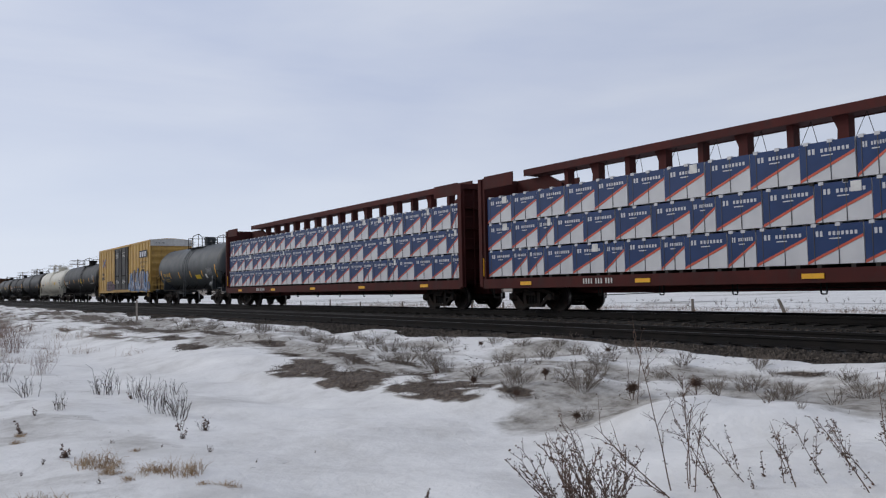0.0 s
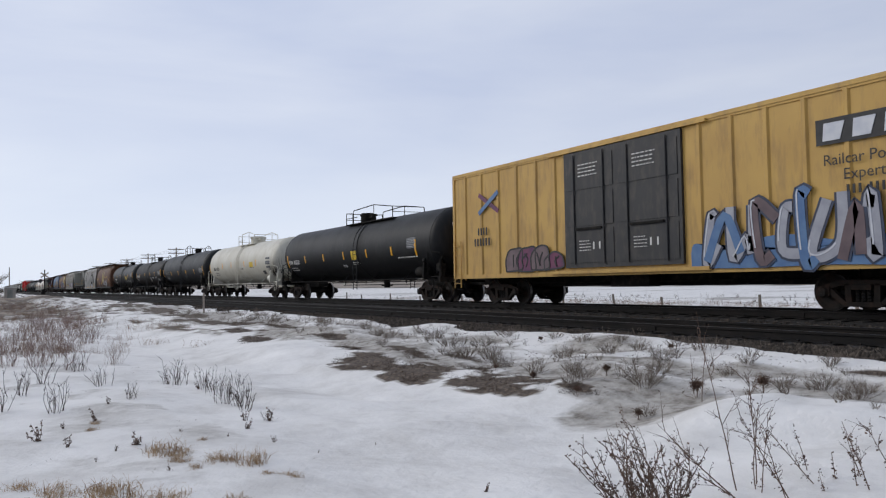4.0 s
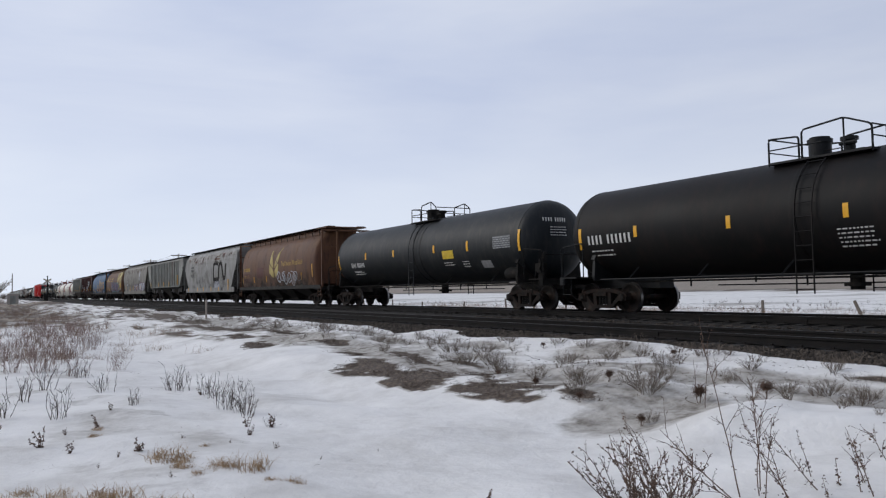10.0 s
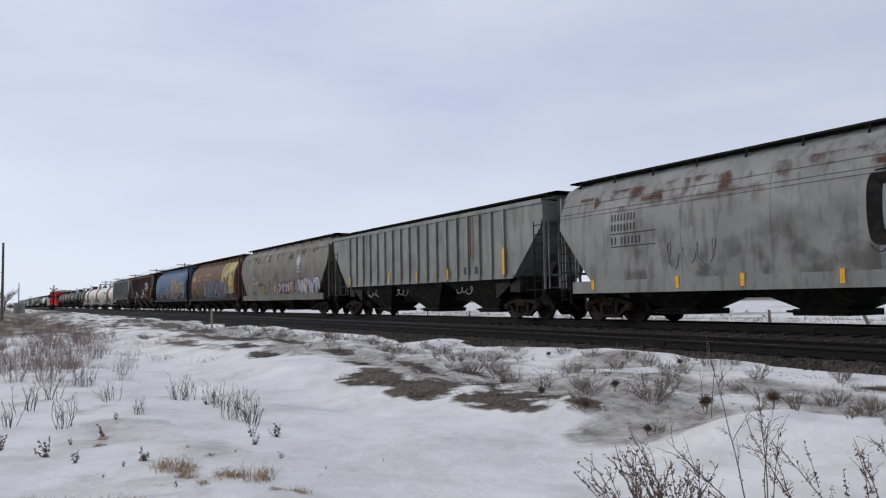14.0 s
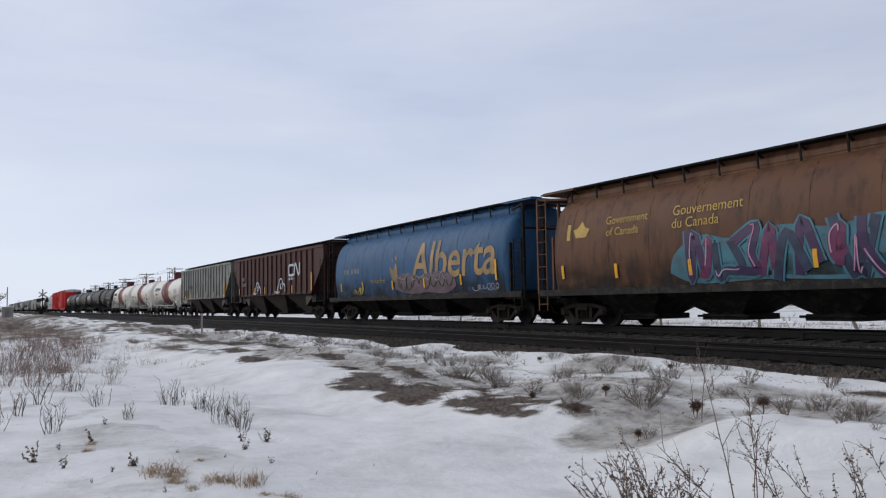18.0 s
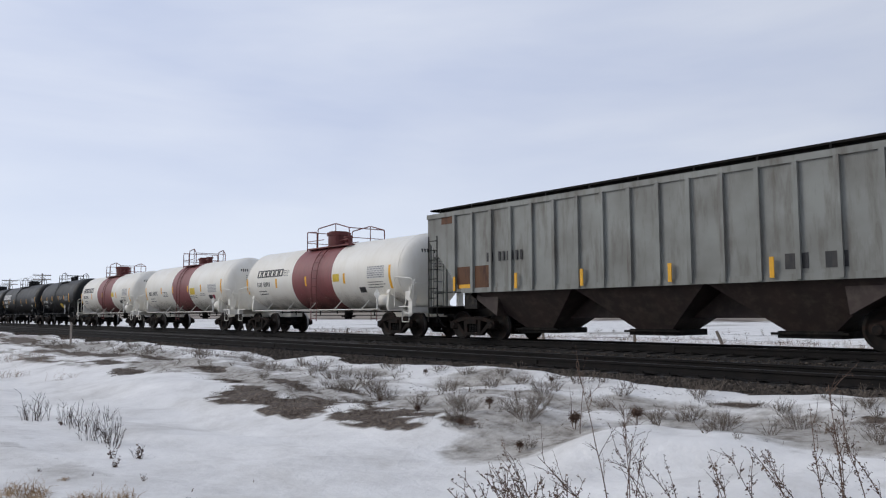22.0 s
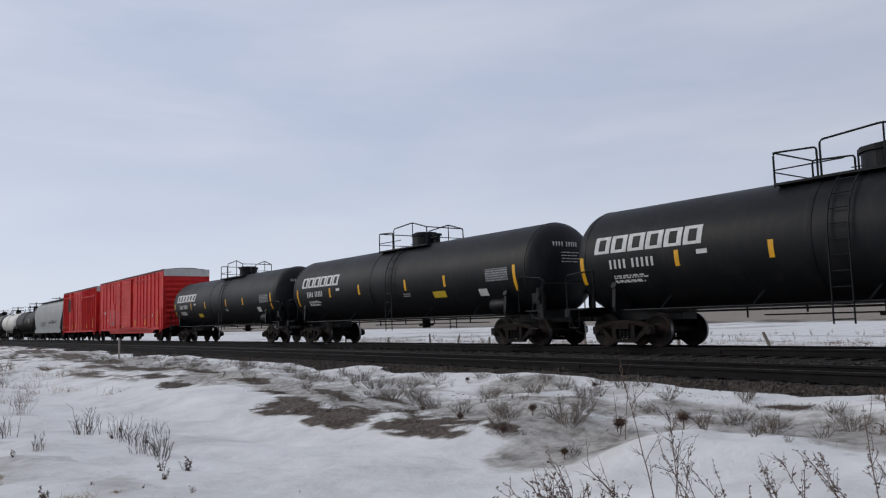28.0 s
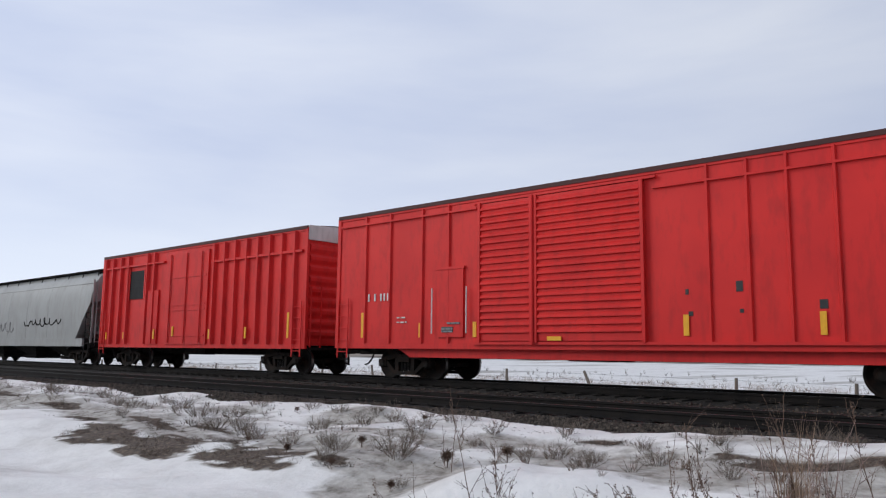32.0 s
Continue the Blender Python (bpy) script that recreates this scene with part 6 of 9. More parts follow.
# 3: yellow box car
car, body, hb = box_car(K[3], K[4], "yellow box car with black double doors and blue sprayed paint", "yellow_box", inset=0.85, truck_in=3.3, roof_mat="yellow_box", end_ribs=6, posts=[-8.4, -7.3, -6.2, -5.1, -4.0, -3.0, 2.9, 3.9, 4.9, 5.9, 6.9, 7.9, 8.8])
side = lambda z: -1.645
for a, c in ((-2.44, -0.12), (-0.12, 2.35)):
    door = part("door", Build().box(a, c, -1.665, -1.58, 1.2, 4.8), MAT["black_door"], body, "black plug door with white stencilling")
    for i in range(3):
        part("door_panel", Build().box(a + 0.12, c - 0.12, -1.685, -1.66, 1.35 + i * 1.13, 2.35 + i * 1.13), MAT["black_door"], door)
    for x in (a + 0.5, c - 0.5):
        part("door_bar", Build().tube([(x, -1.71, 1.3), (x, -1.71, 4.7)], 0.025), MAT["black_door"], door)
    part("door_handle", Build().box(a + 0.6, c - 0.6, -1.74, -1.69, 2.35, 2.42), MAT["steel_dark"], door)
    part("small_writing", line_bars(a + 0.7, 4.35, 0.9, 0.06, 4, flat_place(-1.69), 5), MAT["white_paint"], door)
    part("small_writing", line_bars(a + 0.7, 2.0, 0.5, 0.05, 4, flat_place(-1.69), 8), MAT["white_paint"], door)
    part("number_bars", char_bars(a + 1.3, 1.75, 0.22, (1, 1), flat_place(-1.69), seed=4), MAT["white_paint"], door)
part("door_track", Build().box(-3.2, 3.2, -1.7, -1.6, 1.02, 1.12).box(-3.2, 3.2, -1.7, -1.6, 4.82, 4.9), MAT["yellow_box"], body)
sign = part("sign_panel", Build().box(6.2, 8.5, -1.645, -1.63, 3.68, 4.25), MAT["black_paint"], body, "black panel with plain pale emblem bars")
part("emblem_bar", merged([Build().prism([(6.4 + i * 0.68, 4.15), (6.88 + i * 0.68, 4.15), (6.76 + i * 0.68, 3.76), (6.36 + i * 0.68, 3.76)], "y", -1.66, -1.64) for i in range(3)]), MAT["spray_white"], sign)
words("Railcar Pooling", 6.35, 3.22, 0.24, MAT["black_paint"], body, side)
words("Experts", 6.8, 2.88, 0.24, MAT["black_paint"], body, side)
part("small_writing", char_bars(6.85, 2.56, 0.2, (3, 3), flat_place(-1.65), seed=6), MAT["black_paint"], body)
cross = part("cross_emblem", ribbon([(-7.4, 4.05), (-6.15, 3.35)], 0.16, side), MAT["spray_plum"], body, "faded crossed-bar emblem")
part("cross_stroke", ribbon([(-7.4, 3.35), (-6.15, 4.05)], 0.16, lambda z: -1.655), MAT["spray_blue"], cross)
part("painted_number", char_bars(-7.75, 2.15, 0.28, (6,), flat_place(-1.65), seed=9), MAT["black_paint"], body)
part("painted_number", char_bars(-7.5, 2.55, 0.26, (4,), flat_place(-1.65), seed=10), MAT["black_paint"], body)
part("spray_fill", blob(smooth_curve([(2.6, 1.08), (4.2, 1.04), (6.5, 1.06), (9.1, 1.04), (9.2, 1.7), (8.3, 1.75), (7.0, 1.55), (5.2, 1.8), (3.6, 1.5), (2.7, 1.7), (2.6, 1.08)], 5)[:-1], side, 0.006), MAT["spray_blue"], body, "blue sprayed wash")
spray_letters(body, 2.7, 8.9, 1.15, 2.65, [MAT["spray_silver"], MAT["spray_blue"], MAT["spray_silver"], MAT["spray_mauve"]], MAT["spray_navy"], MAT["spray_white"], lambda z: side(z) - 0.01, 11, 4, 0.24)
wild_paint(car, -5.6, -2.7, 1.15, 2.0, [MAT["spray_mauve"], MAT["spray_plum"]], MAT["black_paint"], side, 4, 8, body)
part("end_writing", line_bars(-1.2, 4.72, 0.9, 0.08, 1, lambda x0, x1, z0, z1: Build().box(hb + 0.085, hb + 0.095, x0, x1, z0, z1), 3), MAT["black_paint"], body)

# 4: long black tank car
tank_car(K[4], K[5], "long glossy black tank car with yellow reflective strips", "black_tank", "steel_dark", 1.53, 2.56, off=-0.3, platform=1.9, plat_len=5.4, dome=(-1.9, 0.36, 0.42, ""),
         strips=[(-8.3, 1.9, 2.6), (-5.4, 2.1, 2.5), (-2.62, 2.1, 2.5), (0.12, 2.1, 2.5), (2.9, 2.1, 2.5), (5.6, 2.1, 2.5), (7.9, 2.0, 2.7)], number=(-8.05, (4, 6), 0.25), number_z=2.05,
         panels=[(1.16, 1.95, 2.05, 2.5, "panel_yellow"), (7.2, 8.0, 2.35, 2.8, "panel_grey")], texts=[(6.2, 1.95, 1.8, 0.09, 1), (-0.2, 1.8, 0.6, 0.04, 2), (1.2, 1.9, 0.8, 0.04, 2)], seams=(1.9,))

# 5: cream tank car
tank_car(K[5], K[6], "cream-white tank car with a soot-stained end and pale handrails", "cream_tank", "cream_tank", 1.5, 2.5, off=-0.2, gap=0.66, rail_h=0.72, platform=0.3, plat_len=3.9, dome=(0.1, 0.52, 0.42, ""), seams=(-0.25, 0.35),
         strips=[(-7.9, 1.9, 2.6), (-4.1, 2.2, 2.62), (-1.66, 2.2, 2.62), (1.7, 2.2, 2.62), (4.4, 2.2, 2.62)], number=(-6.6, (4, 5), 0.24), number_z=2.08, ink="black_paint",
         panels=[(3.0, 3.85, 2.15, 2.5, "panel_yellow"), (5.7, 6.25, 1.62, 1.85, "black_door"), (6.6, 7.5, 2.0, 2.7, "panel_grey")], texts=[(2.9, 2.1, 1.2, 0.05, 1), (0.9, 2.1, 0.6, 0.04, 2)], truck_in=2.1)

cream = CARS[-1]
part("soot_stain", Build().spin([(5.2, 1.508)] + [(7.87 + 0.72 * math.sin(a), 0.008 + 1.5 * math.cos(a) ** 0.74) for a in np.linspace(0, 1.2, 9)], 48, 0, 2.5), MAT["soot_cloud"], cream, "brown soot round the lower end", smooth=True)

# 6: dark slate tank car
tank_car(K[6], K[7], "dark slate tank car with a worn jacket and pale stencils", "slate_blue", "steel_dark", 1.5, 2.54, gap=0.45, platform=0.25, plat_len=2.8, split=0.7, dome=(-0.05, 0.26, 0.35, ""), seams=(-0.9, -0.5),
         strips=[(-8.5, 1.9, 2.6), (-4.8, 2.0, 2.4), (-1.65, 2.0, 2.4), (1.55, 2.0, 2.4), (4.75, 2.0, 2.4), (7.95, 1.85, 2.6)], number=(-7.2, (4, 5), 0.25), number_z=2.1, ink="grey_text",
         panels=[(6.7, 7.85, 2.05, 2.45, "panel_grey"), (6.5, 7.0, 1.6, 1.82, "grey_text")], texts=[(-7.0, 1.8, 1.0, 0.05, 3), (1.0, 1.85, 0.6, 0.04, 3)])

# 7: black tank car with a rust-brown cast
tank_car(K[7], K[8], "worn black tank car with a brownish top and yellow strips", "black_worn", "black_tank", 1.43, 2.43, off=0.5, platform=0.1, plat_len=2.6, dome=(-0.5, 0.26, 0.42, ""), seams=(-0.25,),
         strips=[(-7.75, 1.95, 2.6), (-5.35, 2.2, 2.52), (-2.1, 2.2, 2.52), (1.0, 2.2, 2.52), (3.6, 2.2, 2.52), (6.9, 2.05, 2.75)], number=(-7.35, (4, 6), 0.27), number_z=2.08,
         panels=[(5.6, 6.75, 2.18, 2.58, "panel_grey"), (5.3, 5.9, 1.62, 1.85, "grey_text")], texts=[(0.8, 1.95, 0.9, 0.05, 5), (2.3, 1.95, 0.8, 0.05, 2), (3.9, 2.0, 1.0, 0.05, 2)])

# 8: slate tank car
tank_car(K[8], K[9], "slate-grey tank car with yellow placard and double jacket band", "slate_dark", "steel_dark", 1.45, 2.48, gap=1.2, off=0.15, platform=0.1, plat_len=2.2, dome=(-0.6, 0.3, 0.42, ""), seams=(0.1, 0.65),
         strips=[(-8.2, 1.9, 2.6), (-4.85, 2.3, 2.62), (-1.85, 2.3, 2.62), (1.87, 2.3, 2.62), (4.47, 2.25, 2.65), (7.85, 2.1, 2.85)], number=(-6.6, (4, 6), 0.22), number_z=1.95,
         panels=[(2.6, 3.45, 2.02, 2.35, "panel_yellow"), (6.3, 7.4, 2.25, 2.7, "panel_grey"), (5.3, 5.95, 1.58, 1.85, "grey_text")], texts=[(2.6, 1.85, 0.8, 0.05, 2), (4.0, 1.85, 0.5, 0.05, 3), (-6.4, 1.7, 1.2, 0.05, 2)])

# 9: brown cylindrical grain car
car, body, hb, y_at = cyl_hopper(K[9], K[10], "brown cylindrical grain hopper with a yellow wheat emblem", "cyl_brown", trim=True, front_ladder=False)
emblem = part("wheat_emblem", blob(smooth_curve([(-0.95, 2.05), (-0.75, 1.95), (-0.1, 1.72), (-0.12, 2.15), (-0.5, 2.4), (-0.98, 2.6)], 4), y_at, 0.012), MAT["wheat_yellow"], body, "yellow wheat-leaf emblem")
part("leaf", blob(smooth_curve([(0.1, 1.72), (0.72, 1.98), (0.85, 2.6), (0.4, 2.38), (0.12, 2.15)], 4), y_at, 0.012), MAT["wheat_yellow"], emblem)
part("leaf", blob(smooth_curve([(-0.9, 2.72), (-0.2, 2.35), (-0.15, 2.55), (-0.32, 2.9), (-0.55, 3.5), (-0.8, 3.05)], 4), y_at, 0.012), MAT["wheat_yellow"], emblem)
part("leaf", blob(smooth_curve([(0.1, 2.35), (0.78, 2.75), (0.95, 3.2), (1.25, 3.6), (0.6, 3.15), (0.15, 2.6)], 4), y_at, 0.012), MAT["wheat_yellow"], emblem)
part("repainted_patch", merged([profile_place(CYL_SIDE, 0.006)(-3.6, -2.3, 1.75, 2.45), profile_place(CYL_SIDE, 0.006)(-6.9, -5.2, 1.45, 2.1)]), MAT["patch_maroon"], body, "maroon patch of newer paint")
words("The Canadian Wheat Board", 1.4, 2.42, 0.3, MAT["orange_text"], body, y_at, 0.78, 0.012, 0.0, 3)
part("painted_number", char_bars(-6.6, 2.25, 0.24, (2, 6), profile_place([(q[0], q[1]) for q in CYL_SIDE]), seed=12), MAT["orange_text"], body)
part("painted_data", line_bars(-6.6, 1.95, 1.4, 0.07, 2, profile_place(CYL_SIDE), 3), MAT["orange_text"], body)
for x, z in ((-7.0, 1.45), (-4.4, 1.45), (-1.7, 1.45), (4.9, 1.5), (6.7, 1.6)):
    part("reflective_strip", profile_place(CYL_SIDE, 0.014)(x, x + 0.1, z, z + (0.75 if x > 6 else 0.42)), MAT["yellow"], body)
bubble_tag(car, 0.75, 4.3, 1.28, 2.05, MAT["spray_white"], lambda z: y_at(z) - 0.022, 21, 6, 0.04)
scrawl(car, 1.6, 5.0, 1.35, 1.75, MAT["grey_text"], lambda z: y_at(z) - 0.01, 24, 4, 0.04)

# 10: smooth grey hopper with a looped emblem
car, body, hb, y_at = smooth_hopper(K[10], K[11], "light grey covered hopper with a dark looped emblem and scrawls", "hopper_grey", lines=(3.3, 3.42, 3.68), seams=(-3.4, -0.6, 6.0), walk_z=4.46)
loop = [(3.3, 3.1), (3.0, 3.2), (2.15, 3.2), (1.95, 3.05), (1.95, 2.1), (2.15, 1.9), (3.3, 1.9), (3.55, 2.1), (3.6, 2.85), (3.75, 3.1), (4.1, 3.2), (4.45, 2.95), (4.85, 2.2), (5.15, 1.95), (5.5, 2.15), (5.6, 3.1)]
part("loop_emblem", ribbon(smooth_curve(loop, 5), 0.34, y_at), MAT["steel_dark"], body, "dark looped ribbon emblem")
sp = profile_place(SMOOTH_SIDE)
part("company_bars", merged([char_bars(-6.1, 3.0, 0.2, (8,), sp, seed=31), char_bars(-6.1, 2.7, 0.2, (8,), sp, seed=32), char_bars(-6.1, 2.3, 0.22, (2, 6), sp, seed=33), sp(-6.1, -4.3, 2.6, 2.63), sp(-6.1, -4.3, 2.22, 2.25)]), MAT["black_paint"], body)
for q in ((2.0, 3.6, 3.48, 3.6), (2.6, 3.4, 3.72, 3.8), (-4.9, -4.1, 3.5, 3.62), (-7.6, -7.0, 3.75, 3.85)):
    part("rust_stain", sp(*q), MAT["cyl_brown"], body)
def shell_wash(body, y_at, x0, x1, z0, z1, mat, label, lift=0.012):
    """A thin film of dirt that follows a curved side."""
    part("dirt_film", Build().loft([[(x, y_at(z) - lift, z) for x in np.linspace(x0, x1, 4)] for z in np.linspace(z0, z1, 8)], caps=False, ring=False), MAT[mat], body, label)


shell_wash(body, y_at, -6.9, 6.9, 3.2, 3.95, "rust_wash", "rust bleeding along the roof edge", 0.02)
shell_wash(body, y_at, -5.6, 5.6, 1.25, 3.2, "grey_wash", "grey-brown road dirt on the side")
for x in (-7.0, -3.6, -1.5, 1.1, 3.55):
    strip(car, x, 0.98, 1.3, -1.555)
strip(car, 6.35, 1.0, 1.85, -1.57)
scrawl(car, 1.9, 3.9, 1.5, 2.05, MAT["black_paint"], lambda z: y_at(z) - 0.012, 41, 4, 0.035)
part("spray_fill", sp(2.0, 3.7, 1.25, 1.75), MAT["spray_silver"], body)
scrawl(car, -4.0, -2.2, 1.5, 2.3, MAT["grey_text"], lambda z: y_at(z) - 0.012, 43, 4, 0.03)
part("data_panel", Build().box(4.2, 4.75, -1.565, -1.54, 1.0, 1.24), MAT["black_paint"], car)

# 11: dull ribbed hopper
ribs = [-7.0 + 14.0 * i / 17 for i in range(18)]
car, body, hb = ribbed_hopper(K[11], K[12], "dull grey-green ribbed hopper with black discharge chutes", "hopper_dull", "chute_black", ribs, squares=[(4.15, 4.62, 1.72, 2.0), (4.95, 5.42, 1.72, 2.0)])
for x in (-6.9, -2.4, 0.35, 3.0):
    strip(car, x, 1.55, 2.0, -1.6, 0.09)
strip(car, 6.96, 1.62, 2.6, -1.6, 0.13)
part("rust_stain", Build().box(4.72, 4.82, -1.6, -1.58, 2.4, 3.95), MAT["cyl_brown"], body)
for x, sd in ((3.5, 51), (-2.0, 53), (-5.0, 55)):
    scrawl(car, x, x + 1.1, 0.95, 1.25, MAT["grey_text"], lambda z: -1.4, sd, 3, 0.04)

# 12: tan hopper with a round emblem and sprayed paint
car, body, hb, y_at = smooth_hopper(K[12], K[13], "tan covered hopper with a pale round emblem and silver sprayed paint", "hopper_tan", seams=(-5.48, -3.07, -0.6, 1.8, 4.25, 6.6), lines=(3.85,), walk_z=4.52)
shell_wash(body, y_at, -5.6, 5.6, 1.25, 3.2, "grey_wash", "grey-brown road dirt on the side")
shell_wash(body, y_at, -6.9, 6.9, 3.4, 3.95, "rust_wash", "rust bleeding along the roof edge", 0.02)
disc = [sp(3.87 - 0.36 * math.sqrt(max(0, 1 - u * u)), 3.87 + 0.36 * math.sqrt(max(0, 1 - u * u)), 3.22 + u * 0.34 - 0.025, 3.22 + u * 0.34 + 0.025) for u in np.linspace(-0.95, 0.95, 9)]
part("round_emblem", merged(disc + [sp(3.8, 3.94, 2.95, 3.4)]), MAT["spray_white"], body, "pale striped round emblem")
part("company_bars", merged([char_bars(3.5, 2.72, 0.14, (8,), sp, seed=61), char_bars(3.55, 2.52, 0.14, (7,), sp, seed=62)]), MAT["spray_white"], body)
part("painted_number", merged([char_bars(-5.4, 2.3, 0.24, (2,), sp, seed=63), char_bars(-5.4, 1.95, 0.24, (6,), sp, seed=64)]), MAT["spray_white"], body)
for x, z in ((-6.45, 1.5), (-2.95, 1.35), (-0.7, 1.4), (2.05, 1.4), (5.0, 1.4)):
    part("reflective_strip", profile_place(SMOOTH_SIDE, 0.03)(x, x + 0.13, z, z + 0.5), MAT["yellow"], body)
spray_letters(body, 0.2, 3.1, 1.3, 2.05, [MAT["spray_silver"], MAT["spray_mauve"]], MAT["spray_plum"], MAT["spray_white"], lambda z: y_at(z) - 0.006, 8, 71, 0.15)
spray_letters(body, 3.9, 7.2, 1.3, 2.15, [MAT["spray_silver"]], MAT["spray_plum"], MAT["spray_white"], lambda z: y_at(z) - 0.006, 7, 75, 0.24)
scrawl(car, -4.3, -3.1, 1.8, 2.1, MAT["black_paint"], lambda z: y_at(z) - 0.012, 77, 4, 0.04)
scrawl(car, -1.9, -0.5, 1.6, 2.0, MAT["grey_text"], lambda z: y_at(z) - 0.012, 78, 3, 0.04)

# 13: brown and yellow cylindrical grain car
car, body, hb, y_at = cyl_hopper(K[13], K[14], "brown grain hopper with yellow wheat panel and purple sprayed paint", "cyl_brown", seams=9, trim=True, front_ladder=False)
cp = profile_place(CYL_SIDE)
shell = Build().loft([[(x, y_at(z) - 0.012, z) for x in np.linspace(3.5, hb - 0.02, 8)] for z in np.linspace(1.55, 3.95, 16)], caps=False, ring=False)
panel = part("wheat_panel", shell, MAT["wheat_yellow"], body, "yellow panel painted with wheat ears")
part("brown_leaf", blob(smooth_curve([(3.9, 3.05), (4.3, 2.85), (4.75, 2.75), (5.0, 2.3), (4.6, 2.35), (4.2, 2.6)], 4), lambda z: y_at(z) - 0.008, 0.014), MAT["cyl_brown"], panel)
part("brown_leaf", blob(smooth_curve([(5.05, 2.3), (5.3, 2.8), (5.75, 3.1), (5.8, 2.6), (5.5, 2.2)], 4), lambda z: y_at(z) - 0.008, 0.014), MAT["cyl_brown"], panel)
part("brown_leaf", blob(smooth_curve([(4.9, 1.62), (5.0, 2.15), (5.6, 2.25), (5.75, 1.62)], 4), lambda z: y_at(z) - 0.008, 0.014), MAT["cyl_brown"], panel)
for i in range(4):
    part("ear_stroke", ribbon(smooth_curve([(3.9 + i * 0.35, 3.1 + 0.1 * i), (4.0 + i * 0.4, 3.5), (4.2 + i * 0.42, 3.85)], 5), 0.05, lambda z: y_at(z) - 0.02), MAT["cyl_brown"], panel)
for i in range(3):
    part("ear_stroke", ribbon(smooth_curve([(6.1, 2.0 + i * 0.5), (6.5, 2.05 + i * 0.5), (6.85, 1.95 + i * 0.45), (7.2, 2.15 + i * 0.5), (7.5, 2.4 + i * 0.5)], 5), 0.05, lambda z: y_at(z) - 0.02), MAT["chute_brown"], panel)
part("ear_stroke", ribbon(smooth_curve([(6.85, 1.8), (6.9, 2.6), (6.8, 3.6)], 5), 0.05, lambda z: y_at(z) - 0.02), MAT["chute_brown"], panel)
words("Government", -5.0, 3.05, 0.24, MAT["orange_text"], body, y_at, 0.95, 0.014, 0, 2)
words("of Canada", -4.95, 2.7, 0.24, MAT["orange_text"], body, y_at, 0.95, 0.014, 0, 2)
words("Gouvernement", -2.4, 3.05, 0.27, MAT["orange_text"], body, y_at, 0.95, 0.014, 0, 2)
words("du Canada", -2.4, 2.7, 0.27, MAT["orange_text"], body, y_at, 0.95, 0.014, 0, 2)
part("flag_emblem", merged([cp(-6.75, -6.6, 2.7, 3.2), blob([(-6.3, 2.75), (-5.85, 2.75), (-5.7, 3.0), (-5.9, 3.05), (-6.07, 3.25), (-6.25, 3.05), (-6.45, 3.0)], y_at, 0.012)]), MAT["orange_text"], body)
part("spray_fill", blob(smooth_curve([(-2.5, 1.5), (-1.6, 1.2), (0.5, 1.25), (2.5, 1.18), (4.6, 1.25), (5.3, 1.7), (4.7, 2.3), (3.4, 2.55), (2.2, 2.35), (0.9, 2.5), (-0.4, 2.3), (-1.5, 2.45), (-2.3, 2.0), (-2.5, 1.5)], 5)[:-1], lambda z: y_at(z) - 0.02, 0.004), MAT["spray_cyan"], body, "cyan sprayed cloud")
spray_letters(body, -2.0, 4.6, 1.25, 2.6, [MAT["spray_purple"], MAT["spray_plum"], MAT["spray_navy"]], MAT["spray_cyan"], MAT["spray_pink"], lambda z: y_at(z) - 0.03, 12, 81, 0.22)
for x, z in ((-7.0, 1.5), (-4.6, 1.45), (-1.85, 1.42), (1.7, 1.45), (4.72, 1.5), (7.0, 1.6)):
    part("reflective_strip", profile_place(CYL_SIDE, 0.055)(x, x + 0.11, z, z + (0.75 if x > 6.9 else 0.42)), MAT["yellow"], body)
scrawl(car, 5.6, 7.2, 1.5, 1.75, MAT["spray_white"], lambda z: y_at(z) - 0.022, 84, 6, 0.03)

# 14: blue cylindrical grain car
car, body, hb, y_at = cyl_hopper(K[14], K[15], "blue cylindrical grain hopper with gold lettering and sprayed paint", "cyl_blue", "steel_dark", 7, trim=True, frame_mat="steel_dark")
words("Alberta", 0.75, 1.86, 1.5, MAT["faded_gold"], body, y_at, 0.98, 0.022, 0.03, 10, 0.12)
words("Heritage Fund", -3.4, 1.78, 0.2, MAT["orange_text"], body, y_at, 0.95, 0.016, 0, 2)
part("painted_number", char_bars(-6.5, 2.3, 0.26, (4, 6), cp, seed=91), MAT["grey_text"], body)
part("crest", merged([blob(smooth_curve([(-1.4, 2.5), (-1.1, 1.85), (-0.65, 1.75), (-0.6, 2.1), (-0.75, 2.6), (-1.0, 2.3)], 4), y_at, 0.014), blob([(-1.2, 2.75), (-1.0, 2.68), (-1.05, 2.85)], y_at, 0.014), blob([(-0.9, 2.85), (-0.7, 2.72), (-0.75, 2.98)], y_at, 0.014)]), MAT["faded_gold"], body, "gold leaf-shaped crest")
part("spray_fill", blob(smooth_curve([(-0.9, 1.45), (0.4, 1.22), (2.0, 1.26), (3.4, 1.2), (4.3, 1.5), (3.9, 1.95), (2.6, 2.1), (1.4, 1.98), (0.2, 2.12), (-0.7, 1.95), (-0.9, 1.45)], 5)[:-1], lambda z: y_at(z) - 0.024, 0.004), MAT["spray_mauve"], body, "faded mauve sprayed cloud")
scrawl(car, -0.6, 4.1, 1.3, 2.05, MAT["chute_brown"], lambda z: y_at(z) - 0.034, 93, 8, 0.05)
scrawl(car, -0.4, 3.6, 1.75, 2.15, MAT["spray_silver"], lambda z: y_at(z) - 0.036, 94, 7, 0.03)
